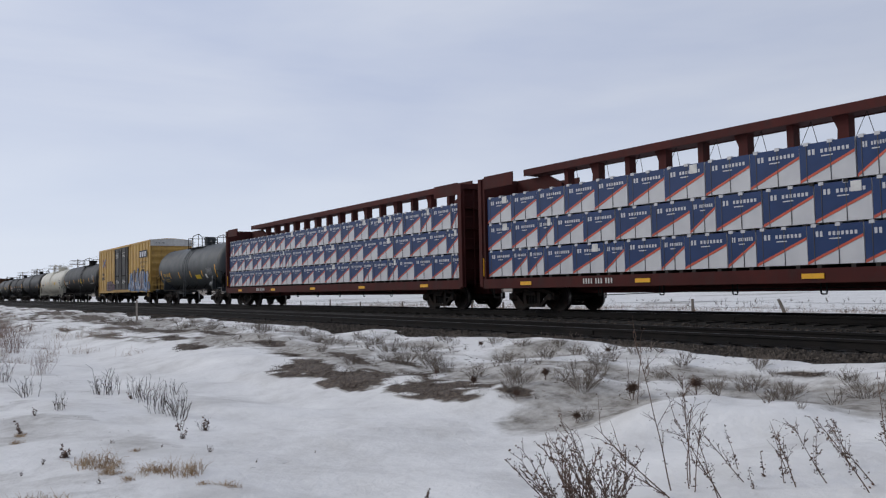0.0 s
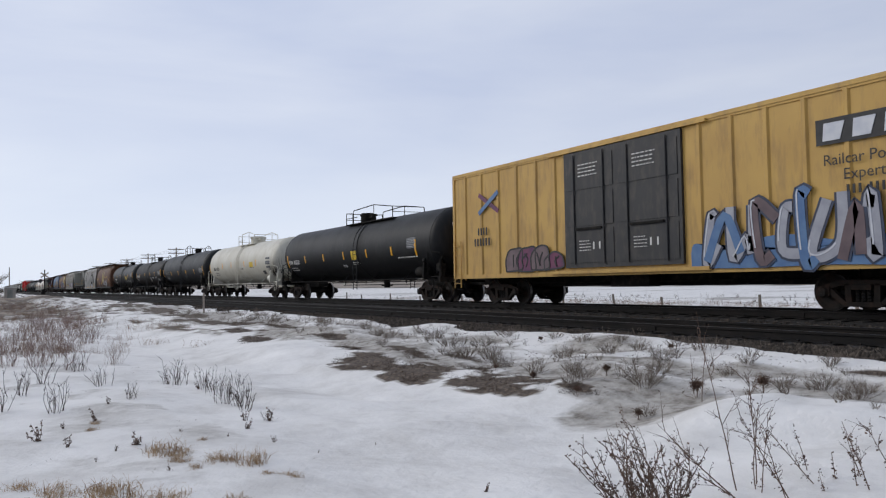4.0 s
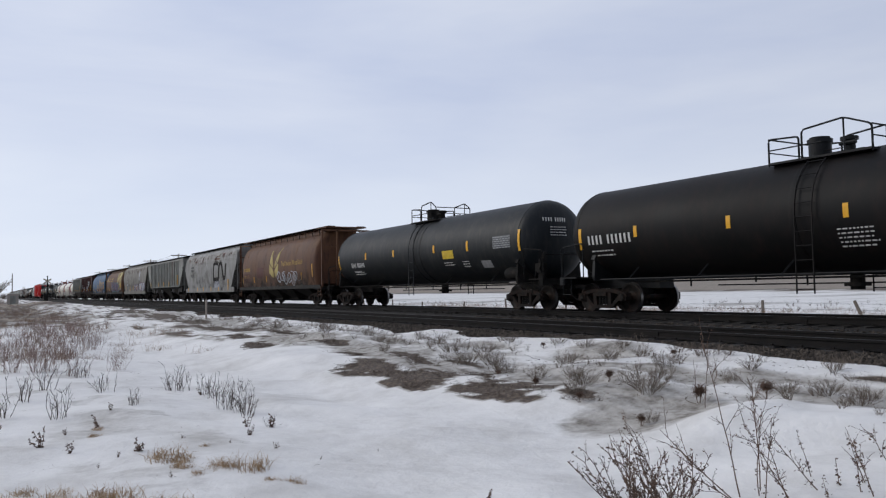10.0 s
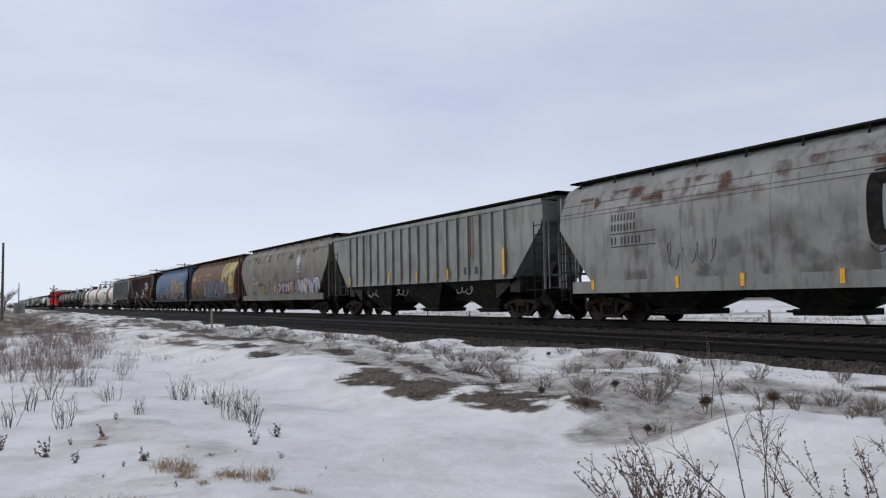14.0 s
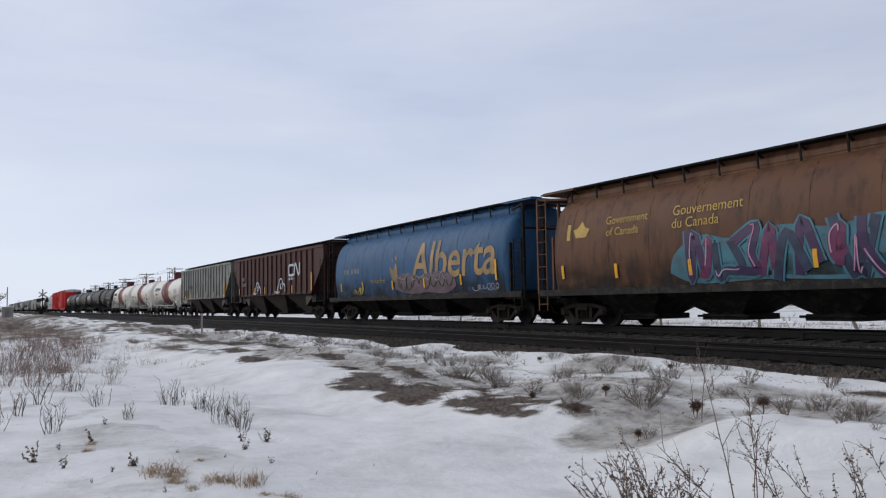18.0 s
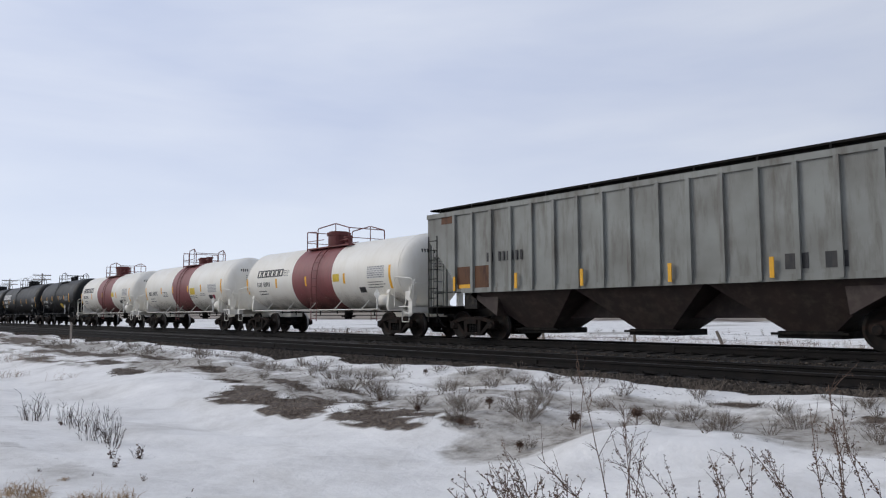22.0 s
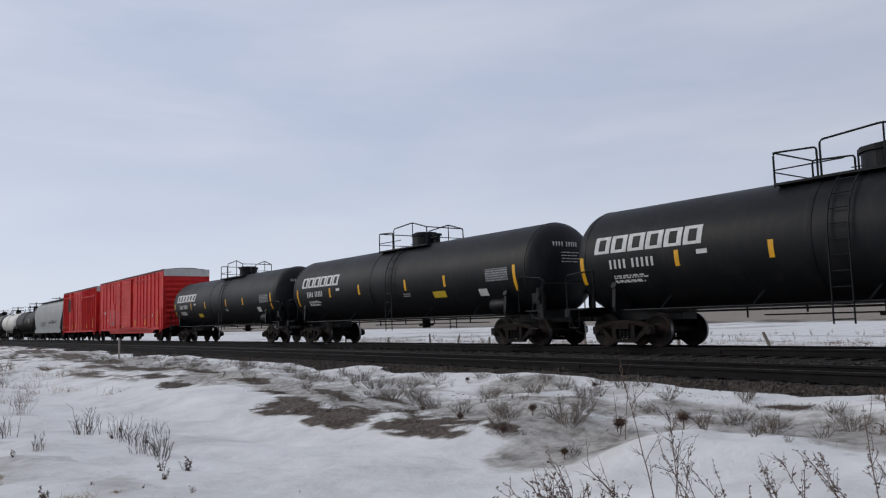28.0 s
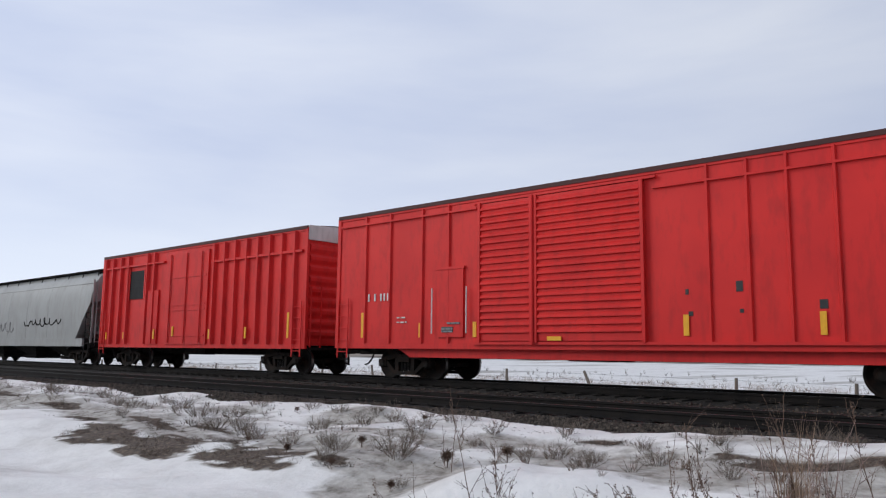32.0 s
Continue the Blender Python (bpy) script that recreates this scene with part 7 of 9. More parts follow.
scrawl(car, 5.6, 7.2, 1.25, 1.5, MAT["spray_silver"], lambda z: y_at(z) - 0.026, 96, 6, 0.035)
wild_paint(car, -5.4, -4.4, 1.22, 1.95, [MAT["wheat_yellow"]], MAT["black_paint"], lambda z: y_at(z) - 0.022, 2, 95, body, 0.7)
for x, z in ((-6.9, 1.45), (-4.3, 1.45), (-1.15, 1.42), (1.75, 1.45), (4.65, 1.48), (7.05, 1.6)):
    part("reflective_strip", profile_place(CYL_SIDE, 0.055)(x, x + 0.11, z, z + (0.75 if x > 6.9 else 0.42)), MAT["yellow"], body)

# 15: brown ribbed hopper
ribs = [-7.05 + 14.1 * i / 16 for i in range(17)]
car, body, hb = ribbed_hopper(K[15], K[16], "maroon-brown ribbed hopper with a pale looped emblem", "boxcar_brown", "chute_brown", ribs)
loop = [(4.25, 3.2), (3.55, 3.2), (3.42, 3.1), (3.42, 2.72), (3.55, 2.62), (4.2, 2.62), (4.36, 2.72), (4.42, 3.1), (4.56, 3.25), (4.72, 3.1), (4.95, 2.72), (5.1, 2.62), (5.22, 2.75), (5.25, 3.3)]
part("loop_emblem", ribbon(smooth_curve(loop, 5), 0.15, lambda z: -1.6), MAT["spray_white"], body, "pale looped ribbon emblem")
part("company_bars", char_bars(3.4, 2.32, 0.15, (3, 2, 2), flat_place(-1.6), seed=101), MAT["spray_white"], body)
part("painted_number", merged([char_bars(-6.2, 2.55, 0.24, (3,), flat_place(-1.6), seed=103), char_bars(-6.2, 2.15, 0.24, (6,), flat_place(-1.6), seed=104)]), MAT["grey_text"], body)
CREST = [(0, 0.02), (0.4, 0.08), (0.62, 0.4), (0.85, 0.7), (1.15, 0.72), (1.3, 0.5), (1.2, 0.25), (0.98, 0.22), (0.95, 0.42), (1.12, 0.48)]
CURL = [(1.2, 0.25), (1.4, 0.46), (1.62, 0.36), (1.68, 0.02)]
for x, wide in ((-3.75, 1.0), (0.8, 1.15)):
    for line in (CREST, CURL, [(0.0, 0.1), (0.35, -0.02), (0.8, 0.06)]):
        part("spray_line", ribbon(smooth_curve([(x + q * wide, 1.6 + z * wide) for q, z in line], 6), 0.085, lambda z: -1.6), MAT["spray_white"], car)
for x in (-7.0, -3.4, -1.25, 1.3, 3.9):
    strip(car, x, 1.55, 2.0, -1.6, 0.09)
strip(car, 7.05, 1.62, 2.65, -1.6, 0.13)

# 16: grey ribbed hopper
ribs = [-6.9 + 13.8 * i / 16 for i in range(17)]
car, body, hb = ribbed_hopper(K[16], K[17], "grey ribbed hopper with rust-stained panels and black chutes", "hopper_dull", "chute_brown", ribs, squares=[(4.0, 4.5, 1.72, 2.05), (4.85, 5.3, 1.72, 2.05)])
part("painted_number", char_bars(-5.4, 2.4, 0.28, (2, 6), flat_place(-1.53), seed=111), MAT["black_paint"], body)
for q in ((-6.8, -6.1, 1.6, 2.3), (-5.95, -5.25, 1.6, 2.3), (-7.6, -6.95, 3.75, 3.98)):
    part("rust_stain", Build().box(q[0], q[1], -1.512, -1.5, q[2], q[3]), MAT["cyl_brown"], body)
for x in (-6.9, -4.1, -1.6, 1.15, 3.7):
    strip(car, x, 1.55, 2.0, -1.6, 0.1)
strip(car, 6.87, 1.62, 2.65, -1.6, 0.13)
strip(car, 6.1, 1.62, 2.3, -1.515, 0.12, True)
strip(car, -6.7, 1.62, 2.2, -1.515, 0.12, True)

# 17, 18, 19: white tank cars with a red band
WHITE = dict(radius=1.4, zc=2.37, ink="black_paint", rails_mat=None, placards=(5.0,), truck_in=2.0, rail_h=0.76, gap=0.72, end_mat=MAT["white_tank"], dust="low_dust")
tank_car(K[17], K[18], "white tank car with a dull red band and red dome", "white_tank", "white_tank", band=(-1.76, 1.54, "band_red"), platform=0.3, plat_len=3.4, dome=(-0.5, 0.46, 0.55, ""), dome_mat="rail_red",
         strips=[(-6.3, 1.8, 2.5), (-3.33, 2.02, 2.42), (-0.65, 2.02, 2.42), (2.4, 2.02, 2.42), (5.5, 1.75, 2.6)], logo=(-5.15, 2.52, 0.33, "black_paint"), number=(-5.15, (4, 5), 0.2), number_z=2.1,
         panels=[(1.62, 2.1, 2.12, 2.42, "panel_yellow"), (4.1, 5.2, 2.15, 2.6, "panel_pale"), (3.45, 3.85, 1.65, 1.85, "black_door")], texts=[(4.1, 2.0, 1.1, 0.05, 3), (-2.6, 2.75, 0.5, 0.04, 4)], **{**WHITE, "rails_mat": MAT["rail_red"]})
tank_car(K[18], K[19], "white tank car with a narrow red band and open valve", "white_tank", "white_tank", band=(-1.34, 1.23, "band_red"), platform=-0.1, plat_len=1.9, dome=(0.05, 0.32, 0.3, ""), dome_mat="rail_red",
         strips=[(-5.9, 1.8, 2.5), (-3.2, 2.08, 2.45), (-1.3, 2.08, 2.45), (1.0, 2.08, 2.45), (2.85, 2.08, 2.45), (5.5, 1.9, 2.65)], number=(-5.3, (4, 5), 0.23), number_z=2.02,
         panels=[(1.35, 2.05, 1.95, 2.3, "panel_yellow"), (3.85, 4.93, 2.0, 2.42, "panel_pale"), (3.85, 4.3, 1.68, 1.88, "black_door"), (4.35, 4.6, 1.68, 1.88, "spray_red")], texts=[(1.2, 1.85, 1.3, 0.05, 2), (-2.9, 2.15, 0.8, 0.04, 4), (2.7, 1.95, 0.7, 0.04, 2)], **{**WHITE, "rails_mat": MAT["rail_red"]})
tank_car(K[19], K[20], "white tank car with a broad red band and rusty end", "white_tank", "white_tank", band=(-1.75, 1.63, "band_red"), platform=0.12, plat_len=3.4, dome=(-0.57, 0.46, 0.55, ""), dome_mat="rail_red",
         strips=[(-6.15, 1.8, 2.5), (-3.3, 2.02, 2.42), (-0.6, 2.02, 2.42), (2.6, 2.02, 2.42), (5.45, 1.75, 2.6)], logo=(-5.4, 2.52, 0.33, "black_paint"), number=(-5.4, (4, 5), 0.2), number_z=2.1,
         panels=[(1.6, 2.15, 2.12, 2.42, "panel_yellow"), (4.0, 5.05, 2.15, 2.6, "panel_pale"), (3.3, 3.75, 1.65, 1.85, "black_door")], texts=[(3.7, 2.0, 1.1, 0.05, 3)], **{**WHITE, "rails_mat": MAT["rail_red"]})

# 20: short black tank car
tank_car(K[20], K[21], "short black tank car with yellow strips and a white placard", "black_tank", "black_tank", 1.42, 2.42, platform=-0.2, plat_len=2.6, dome=(0.1, 0.25, 0.3, ""), seams=(-0.6,), truck_in=2.25,
         strips=[(-5.6, 1.9, 2.6), (-3.4, 2.15, 2.5), (-1.5, 2.15, 2.5), (0.62, 2.15, 2.5), (2.5, 2.15, 2.5), (4.05, 1.95, 2.65)], number=(-4.67, (4, 6), 0.22), number_z=1.95,
         panels=[(1.0, 1.7, 1.5, 1.85, "panel_yellow"), (2.7, 3.75, 2.05, 2.45, "panel_grey"), (1.9, 2.3, 1.55, 1.8, "grey_text")], texts=[(1.0, 2.4, 0.9, 0.05, 3), (-2.5, 1.95, 0.6, 0.05, 2)], placards=(3.6,))

# 21, 22, 23: long black tank cars with a white block emblem
for i, (a, c) in enumerate(zip(K[21:24], K[22:25])):
    plat = (-0.5, 0.4, 0.83)[i]
    tank_car(a, c, "long black tank car with a white block emblem", "black_tank", "black_tank", 1.46, 2.43, platform=plat, plat_len=3.4, split=1.1, rail_h=0.75, dome=(0.4, 0.5, 0.42, ""), seams=(-1.2,), logo=(-7.3, 2.55, 0.46, "white_paint"),
             strips=[(-7.85, 1.75, 2.5), (-4.65, 2.05, 2.45), (-2.12, 2.05, 2.45), (1.35, 2.05, 2.45), (3.85, 2.05, 2.45), (7.55, 1.75, 2.55)], number=(-6.8, (4, 5), 0.24), number_z=2.12, truck_in=2.25,
             panels=[(6.2, 7.3, 2.1, 2.5, "panel_grey"), (5.7, 6.15, 1.65, 1.88, "white_paint"), (-3.6, -2.85, 1.55, 1.76, "panel_yellow" if i == 2 else "black_tank"), (3.1, 3.85, 1.7, 1.92, "panel_yellow" if i == 1 else "black_tank")],
             texts=[(-4.0, 2.3, 0.3, 0.2, 1), (1.2, 1.9, 0.5, 0.04, 2), (-6.7, 1.85, 1.2, 0.06, 2)])

# 24: red box car with louvred doors
car, body, hb = box_car(K[24], K[25], "bright red box car with two louvred doors", "bright_red", posts=[-7.95, -6.9, -5.6, -4.6, 2.75, 3.6, 4.4, 5.3, 6.3, 7.25, 8.15], top=5.04, sill=0.88, inset=0.8, post_depth=0.065, post_w=0.05, truck_in=3.3, fish_belly=(-6.2, 6.1, 0.64), roof_mat="boxcar_brown")
side = lambda z: -1.6
for a, c in ((-3.5, -1.75), (-1.69, 1.3)):
    door = part("door", Build().box(a, c, -1.66, -1.57, 1.1, 4.72), MAT["bright_red"], body, "red louvred sliding door")
    for i in range(19):
        z = 1.28 + i * 0.18
        part("louvre", Build().prism([(-1.65, z), (-1.72, z + 0.02), (-1.72, z + 0.05), (-1.65, z + 0.14)], "x", a + 0.09, c - 0.09), MAT["bright_red"], door)
    part("door_edge", Build().box(a, a + 0.08, -1.72, -1.65, 1.05, 4.75).box(c - 0.08, c, -1.72, -1.65, 1.05, 4.75), MAT["bright_red"], door)
part("lock_bar", Build().tube([(-1.72, -1.74, 1.0), (-1.72, -1.74, 4.75)], 0.03), MAT["bright_red"], body)
part("door_track", Build().box(-3.7, 6.0, -1.68, -1.58, 1.0, 1.07).box(-3.7, 1.6, -1.68, -1.58, 4.74, 4.8), MAT["bright_red"], body)
part("belt_rail", Build().box(1.5, 9.1, -1.65, -1.58, 4.5, 4.55).box(-9.1, -3.6, -1.66, -1.58, 4.62, 4.67), MAT["bright_red"], body)
small = part("side_door", Build().box(-5.0, -4.05, -1.64, -1.57, 1.2, 3.05), MAT["bright_red"], body, "small red access door with grab bars")
part("door_frame", Build().box(-5.05, -4.0, -1.66, -1.6, 3.05, 3.12), MAT["bright_red"], small)
part("grab_bar", Build().tube([(-5.15, -1.68, 1.3), (-5.15, -1.68, 2.55)], 0.02), MAT["white_paint"], small)
part("grab_bar", Build().tube([(-3.9, -1.68, 1.3), (-3.9, -1.68, 2.55)], 0.02), MAT["white_paint"], small)
part("latch", Build().box(-4.6, -4.15, -1.67, -1.63, 1.55, 1.6).box(-4.8, -4.4, -1.665, -1.63, 1.33, 1.48), MAT["panel_grey"], small)
part("painted_number", char_bars(-8.0, 2.28, 0.22, (2, 1, 3), flat_place(-1.6), seed=121), MAT["white_paint"], body)
part("small_writing", line_bars(-6.6, 1.75, 0.4, 0.07, 2, flat_place(-1.6), 122), MAT["white_paint"], body)
part("placard", Build().prism([(6.7, 1.9), (6.8, 1.78), (6.9, 1.9), (6.8, 2.02)], "y", -1.625, -1.6), MAT["white_paint"], body)
for x, z0, z1 in ((-8.1, 1.2, 1.95), (-5.7, 1.2, 1.6), (-3.72, 1.2, 1.6), (2.15, 1.2, 1.65), (4.9, 1.2, 1.65), (7.95, 1.2, 2.25)):
    strip(car, x, z0, z1, -1.61, 0.12)
strip(car, -1.3, 1.1, 1.5, -1.7, 0.1, True)
for q in ((3.3, 3.44, 2.1, 2.32), (4.9, 5.05, 1.7, 1.88), (2.2, 2.27, 2.08, 2.2), (2.26, 2.36, 1.62, 1.72), (3.36, 3.44, 1.66, 1.74)):
    part("paint_chip", Build().box(q[0], q[1], -1.59, -1.575, q[2], q[3]), MAT["black_door"], body)
part("marker_lamp", Build().tube([(hb + 0.1, -0.35, 2.0), (hb + 0.2, -0.35, 2.0)], 0.04, 10), MAT["red_lamp"], car, "small glowing red marker lamp")

# 25: red box car with a window
car, body, hb = box_car(K[25], K[26], "red outside-post box car with a small dark window", "bright_red", posts=[-7.0, -6.3, -5.55, -4.85, -3.2, -2.6, 1.9, 2.6, 3.3, 4.0, 4.7, 5.4, 6.1, 6.8], top=4.95, sill=0.85, inset=0.85, post_depth=0.13, post_w=0.075, roof_mat="boxcar_brown")
window = part("window", Build().box(-4.75, -3.45, -1.62, -1.57, 2.9, 4.1), MAT["window_dark"], body, "dark window in the side wall")
for a, b4, c, d in ((-4.8, -4.72, 2.85, 4.15), (-3.48, -3.4, 2.85, 4.15)):
    part("window_frame", Build().box(a, b4, -1.65, -1.6, c, d), MAT["bright_red"], window)
door = part("door", Build().box(-1.6, 1.5, -1.66, -1.57, 1.0, 4.6), MAT["bright_red"], body, "red plug door with lock bars")
for x in (-1.2, 0.0, 1.1):
    part("door_bar", Build().tube([(x, -1.7, 1.05), (x, -1.7, 4.55)], 0.03), MAT["bright_red"], door)
for z in (1.3, 2.3, 2.5, 3.6):
    part("door_rib", Build().box(-1.5, 1.4, -1.69, -1.65, z, z + 0.07), MAT["bright_red"], door)
part("side_door", Build().box(-3.05, -2.2, -1.66, -1.57, 1.0, 3.2), MAT["bright_red"], body)
part("belt_rail", Build().box(1.7, 7.2, -1.69, -1.58, 4.05, 4.13).box(-7.2, -1.8, -1.69, -1.58, 4.3, 4.37), MAT["bright_red"], body)
for x, z0, z1 in ((-6.6, 1.2, 1.5), (-5.0, 1.2, 1.5), (-2.4, 1.2, 1.6), (-0.9, 1.3, 1.7), (1.75, 1.2, 1.55), (4.1, 1.2, 1.6), (6.55, 1.2, 2.05)):
    strip(car, x, z0, z1, -1.69, 0.1)

# 26: light grey hopper
car, body, hb, y_at = smooth_hopper(K[26], K[27], "light grey covered hopper with faint dark scrawls", "hopper_light", seams=(-4, -1.3, 1.3, 4), lines=(3.85,), walk_z=4.5)
scrawl(car, 1.2, 5.8, 1.9, 2.3, MAT["steel_dark"], lambda z: y_at(z) - 0.01, 131, 9, 0.07)
scrawl(car, -4.0, -0.6, 1.6, 2.2, MAT["grey_text"], lambda z: y_at(z) - 0.01, 133, 7, 0.07)

# 27 and on: the rest of the train, far down the line
tank_car(K[27], K[28], "black tank car with pale marks and yellow placard", "black_worn", "steel_dark", 1.45, 2.45, plat_len=2.0, strips=[(-4, 2.1, 2.5), (0, 2.1, 2.5), (4, 2.1, 2.5)], panels=[(3, 4, 2.3, 2.8, "panel_grey")])
tank_car(K[28], K[29], "white tank car with a brown-stained end", "white_tank", "steel_dark", 1.45, 2.45, plat_len=2.0)
tank_car(K[29], K[30], "grey tank car with a pale emblem patch", "grey_slate", "steel_dark", 1.5, 2.5, plat_len=2.0, panels=[(-6, -4.5, 2.5, 3.1, "white_paint")])
TAIL = ["hopper_tan", "hopper_tan", "hopper_light", "hopper_grey", "hopper_tan", "hopper_light", "hopper_grey", "hopper_light", "hopper_dull", "hopper_light", "hopper_tan", "hopper_grey", "hopper_light", "boxcar_brown", "hopper_light", "hopper_grey",
        "hopper_dull", "hopper_light"]
x = K[30]
for i, skin in enumerate(TAIL):
    if i % 3 == 2:
        ribbed_hopper(x, x - 17.0, "ribbed covered hopper in %s near the tail" % skin.replace("_", " ").replace("hopper ", "weathered "), skin, "chute_black", [-7 + 14 * k / 11 for k in range(12)])
    else:
        smooth_hopper(x, x - 16.8, "smooth covered hopper in %s near the tail" % skin.replace("_", " ").replace("hopper ", "weathered "), skin)
    x -= 16.9


# ---- dead plants along the verge ----
MAT["twig_grey"] = surface("grey_dead_twigs", (0.13, 0.105, 0.085), (0.20, 0.16, 0.125), 5, 0.9, bump=0, island=0.3)
MAT["twig_brown"] = surface("brown_dead_twigs", (0.10, 0.062, 0.045), (0.15, 0.095, 0.065), 5, 0.9, bump=0, island=0.3)
MAT["twig_red"] = surface("reddish_dead_stems", (0.19, 0.125, 0.11), (0.31, 0.23, 0.19), 5, 0.9, bump=0, island=0.35)
MAT["stick_dark"] = surface("dark_dead_sticks", (0.05, 0.036, 0.03), (0.085, 0.06, 0.048), 5, 0.9, bump=0, island=0.3)
MAT["grass_gold"] = surface("golden_dead_grass", (0.30, 0.19, 0.10), (0.48, 0.35, 0.21), 6, 0.85, bump=0, island=0.3)
MAT["grass_tan"] = surface("tan_dead_grass", (0.21, 0.14, 0.095), (0.33, 0.235, 0.16), 6, 0.9, bump=0, island=0.3)
MAT["grass_dark"] = surface("matted_dark_grass", (0.062, 0.045, 0.036), (0.125, 0.092, 0.068), 6, 0.95, bump=0, island=0.35)
MAT["leaf_dead"] = surface("curled_dead_leaves", (0.085, 0.055, 0.043), (0.16, 0.10, 0.068), 9, 0.9, bump=0, island=0.4)


def twig(b, p, d, length, r, rng, bend=0.25, seg=3):
    """A thin tapering stem from p along d; returns its points."""
    pts = [Vector(p)]
    d = Vector(d).normalized()
    for _ in range(seg):
        d = (d + Vector((rng.uniform(-bend, bend), rng.uniform(-bend, bend), rng.uniform(-bend * 0.5, bend * 0.6)))).normalized()
        pts.append(pts[-1] + d * length / seg)
    b.tube(pts, r, 3, r_end=r * 0.35)
    return pts


def leaf(b, p, size, rng):
    a, t = rng.uniform(0, 6.28), rng.uniform(-0.9, 0.9)
    u = Vector((math.cos(a), math.sin(a), t)).normalized() * size
    w = u.cross(Vector((rng.uniform(-1, 1), rng.uniform(-1, 1), rng.uniform(-1, 1)))).normalized() * size * 0.32
    n = u.cross(w).normalized() * size * 0.2
    p = Vector(p)
    b.add([p, p + u * 0.5 + w + n, p + u, p + u * 0.5 - w + n, p + u * 0.5 - n * 0.4], [(0, 1, 4), (1, 2, 4), (2, 3, 4), (3, 0, 4), (0, 3, 1), (1, 3, 2)])


def twig_shrub(h, spread, stems, side, material, rng, r=0.006, up=0.8, root=0.04):
    """A many-stemmed leafless shrub."""
    b = Build()
    for _ in range(stems):
        a, q = rng.uniform(0, 6.28), rng.uniform(0.15, 1) * spread
        d = (math.cos(a) * q, math.sin(a) * q, up)
        pts = twig(b, (math.cos(a) * root * rng.random(), math.sin(a) * root * rng.random(), -0.04), d, h * rng.uniform(0.45, 1.1), r * rng.uniform(0.7, 1.2), rng, 0.3, 4)
        for _ in range(side):
            k = rng.randint(1, 3)
            dd = pts[k + 1] - pts[k]
            dd = dd.normalized() + Vector((rng.uniform(-0.9, 0.9), rng.uniform(-0.9, 0.9), rng.uniform(-0.2, 0.6)))
            twig(b, pts[k].lerp(pts[k + 1], rng.random()), dd, h * rng.uniform(0.12, 0.36), r * 0.6, rng, 0.35, 2)
    return b.mesh("twigs", material)


def ball_shrub(h, material, rng):
    """A dense, uneven round dead plant close to the ground."""
    b = Build()
    b.tube([(0, 0, -0.05), (0.01, 0.01, h * 0.3)], 0.008, 4)
    c = Vector((0.0, 0.0, h * 0.42))
    for _ in range(420):
        d = Vector((rng.gauss(0, 1.1), rng.gauss(0, 1.1), rng.gauss(0.1, 0.8))).normalized()
        twig(b, c + d * h * 0.05, d, h * rng.uniform(0.08, 0.34) * (1.15 if d.z > 0 else 0.9), 0.0032, rng, 1.3, 3)
    for _ in range(5):
        a = rng.uniform(0, 6.28)
        twig(b, (0, 0, -0.03), (math.cos(a), math.sin(a), 0.9), h * rng.uniform(0.5, 0.8), 0.004, rng, 0.5, 3)
    return b.mesh("twigs", material)


LEFT = Vector((-0.5, -0.87, 0))            # across the verge


def leggy_weed(h, lean, forks, rng, leaves=14, thick=0.0055, droop=0.0):
    """One dead stalk with fine forks and small curled leaves. Returns the stem and leaf meshes."""
    b, lv = Build(), Build()
    d = (LEFT * lean + Vector((rng.uniform(-0.12, 0.12), rng.uniform(-0.12, 0.12), 1))).normalized()
    pts = twig(b, (0, 0, -0.06), d, h, thick, rng, 0.09, 7)
    for i in range(forks):
        k = rng.randint(2, 6)
        dd = (pts[k + 1] - pts[k]).normalized() + LEFT * rng.uniform(-0.75, 0.75) + Vector((rng.uniform(-0.4, 0.4), rng.uniform(-0.4, 0.4), rng.uniform(-0.1, 0.4) - droop))
        q = twig(b, pts[k].lerp(pts[k + 1], rng.random()), dd, h * rng.uniform(0.1, 0.34), thick * 0.5, rng, 0.28, 4)
        for j in range(3):
            e = (q[-1] - q[-2]).normalized() + Vector((rng.uniform(-0.9, 0.9), rng.uniform(-0.9, 0.9), rng.uniform(-0.4, 0.5)))
            w = twig(b, q[rng.randint(1, 4)], e, h * rng.uniform(0.03, 0.09), thick * 0.36, rng, 0.4, 2)
            if rng.random() < 0.8:
                leaf(lv, w[-1], rng.uniform(0.010, 0.024), rng)
    for _ in range(leaves):
        k = rng.randint(1, 6)
        p = pts[k].lerp(pts[k + 1], rng.random())
        for _ in range(rng.randint(1, 4)):
            leaf(lv, p + Vector((rng.gauss(0, 0.012), rng.gauss(0, 0.012), rng.gauss(-0.01, 0.015))), rng.uniform(0.012, 0.03), rng)
    return b.mesh("stem", MAT["twig_brown"]), lv.mesh("dead_leaves", MAT["leaf_dead"])


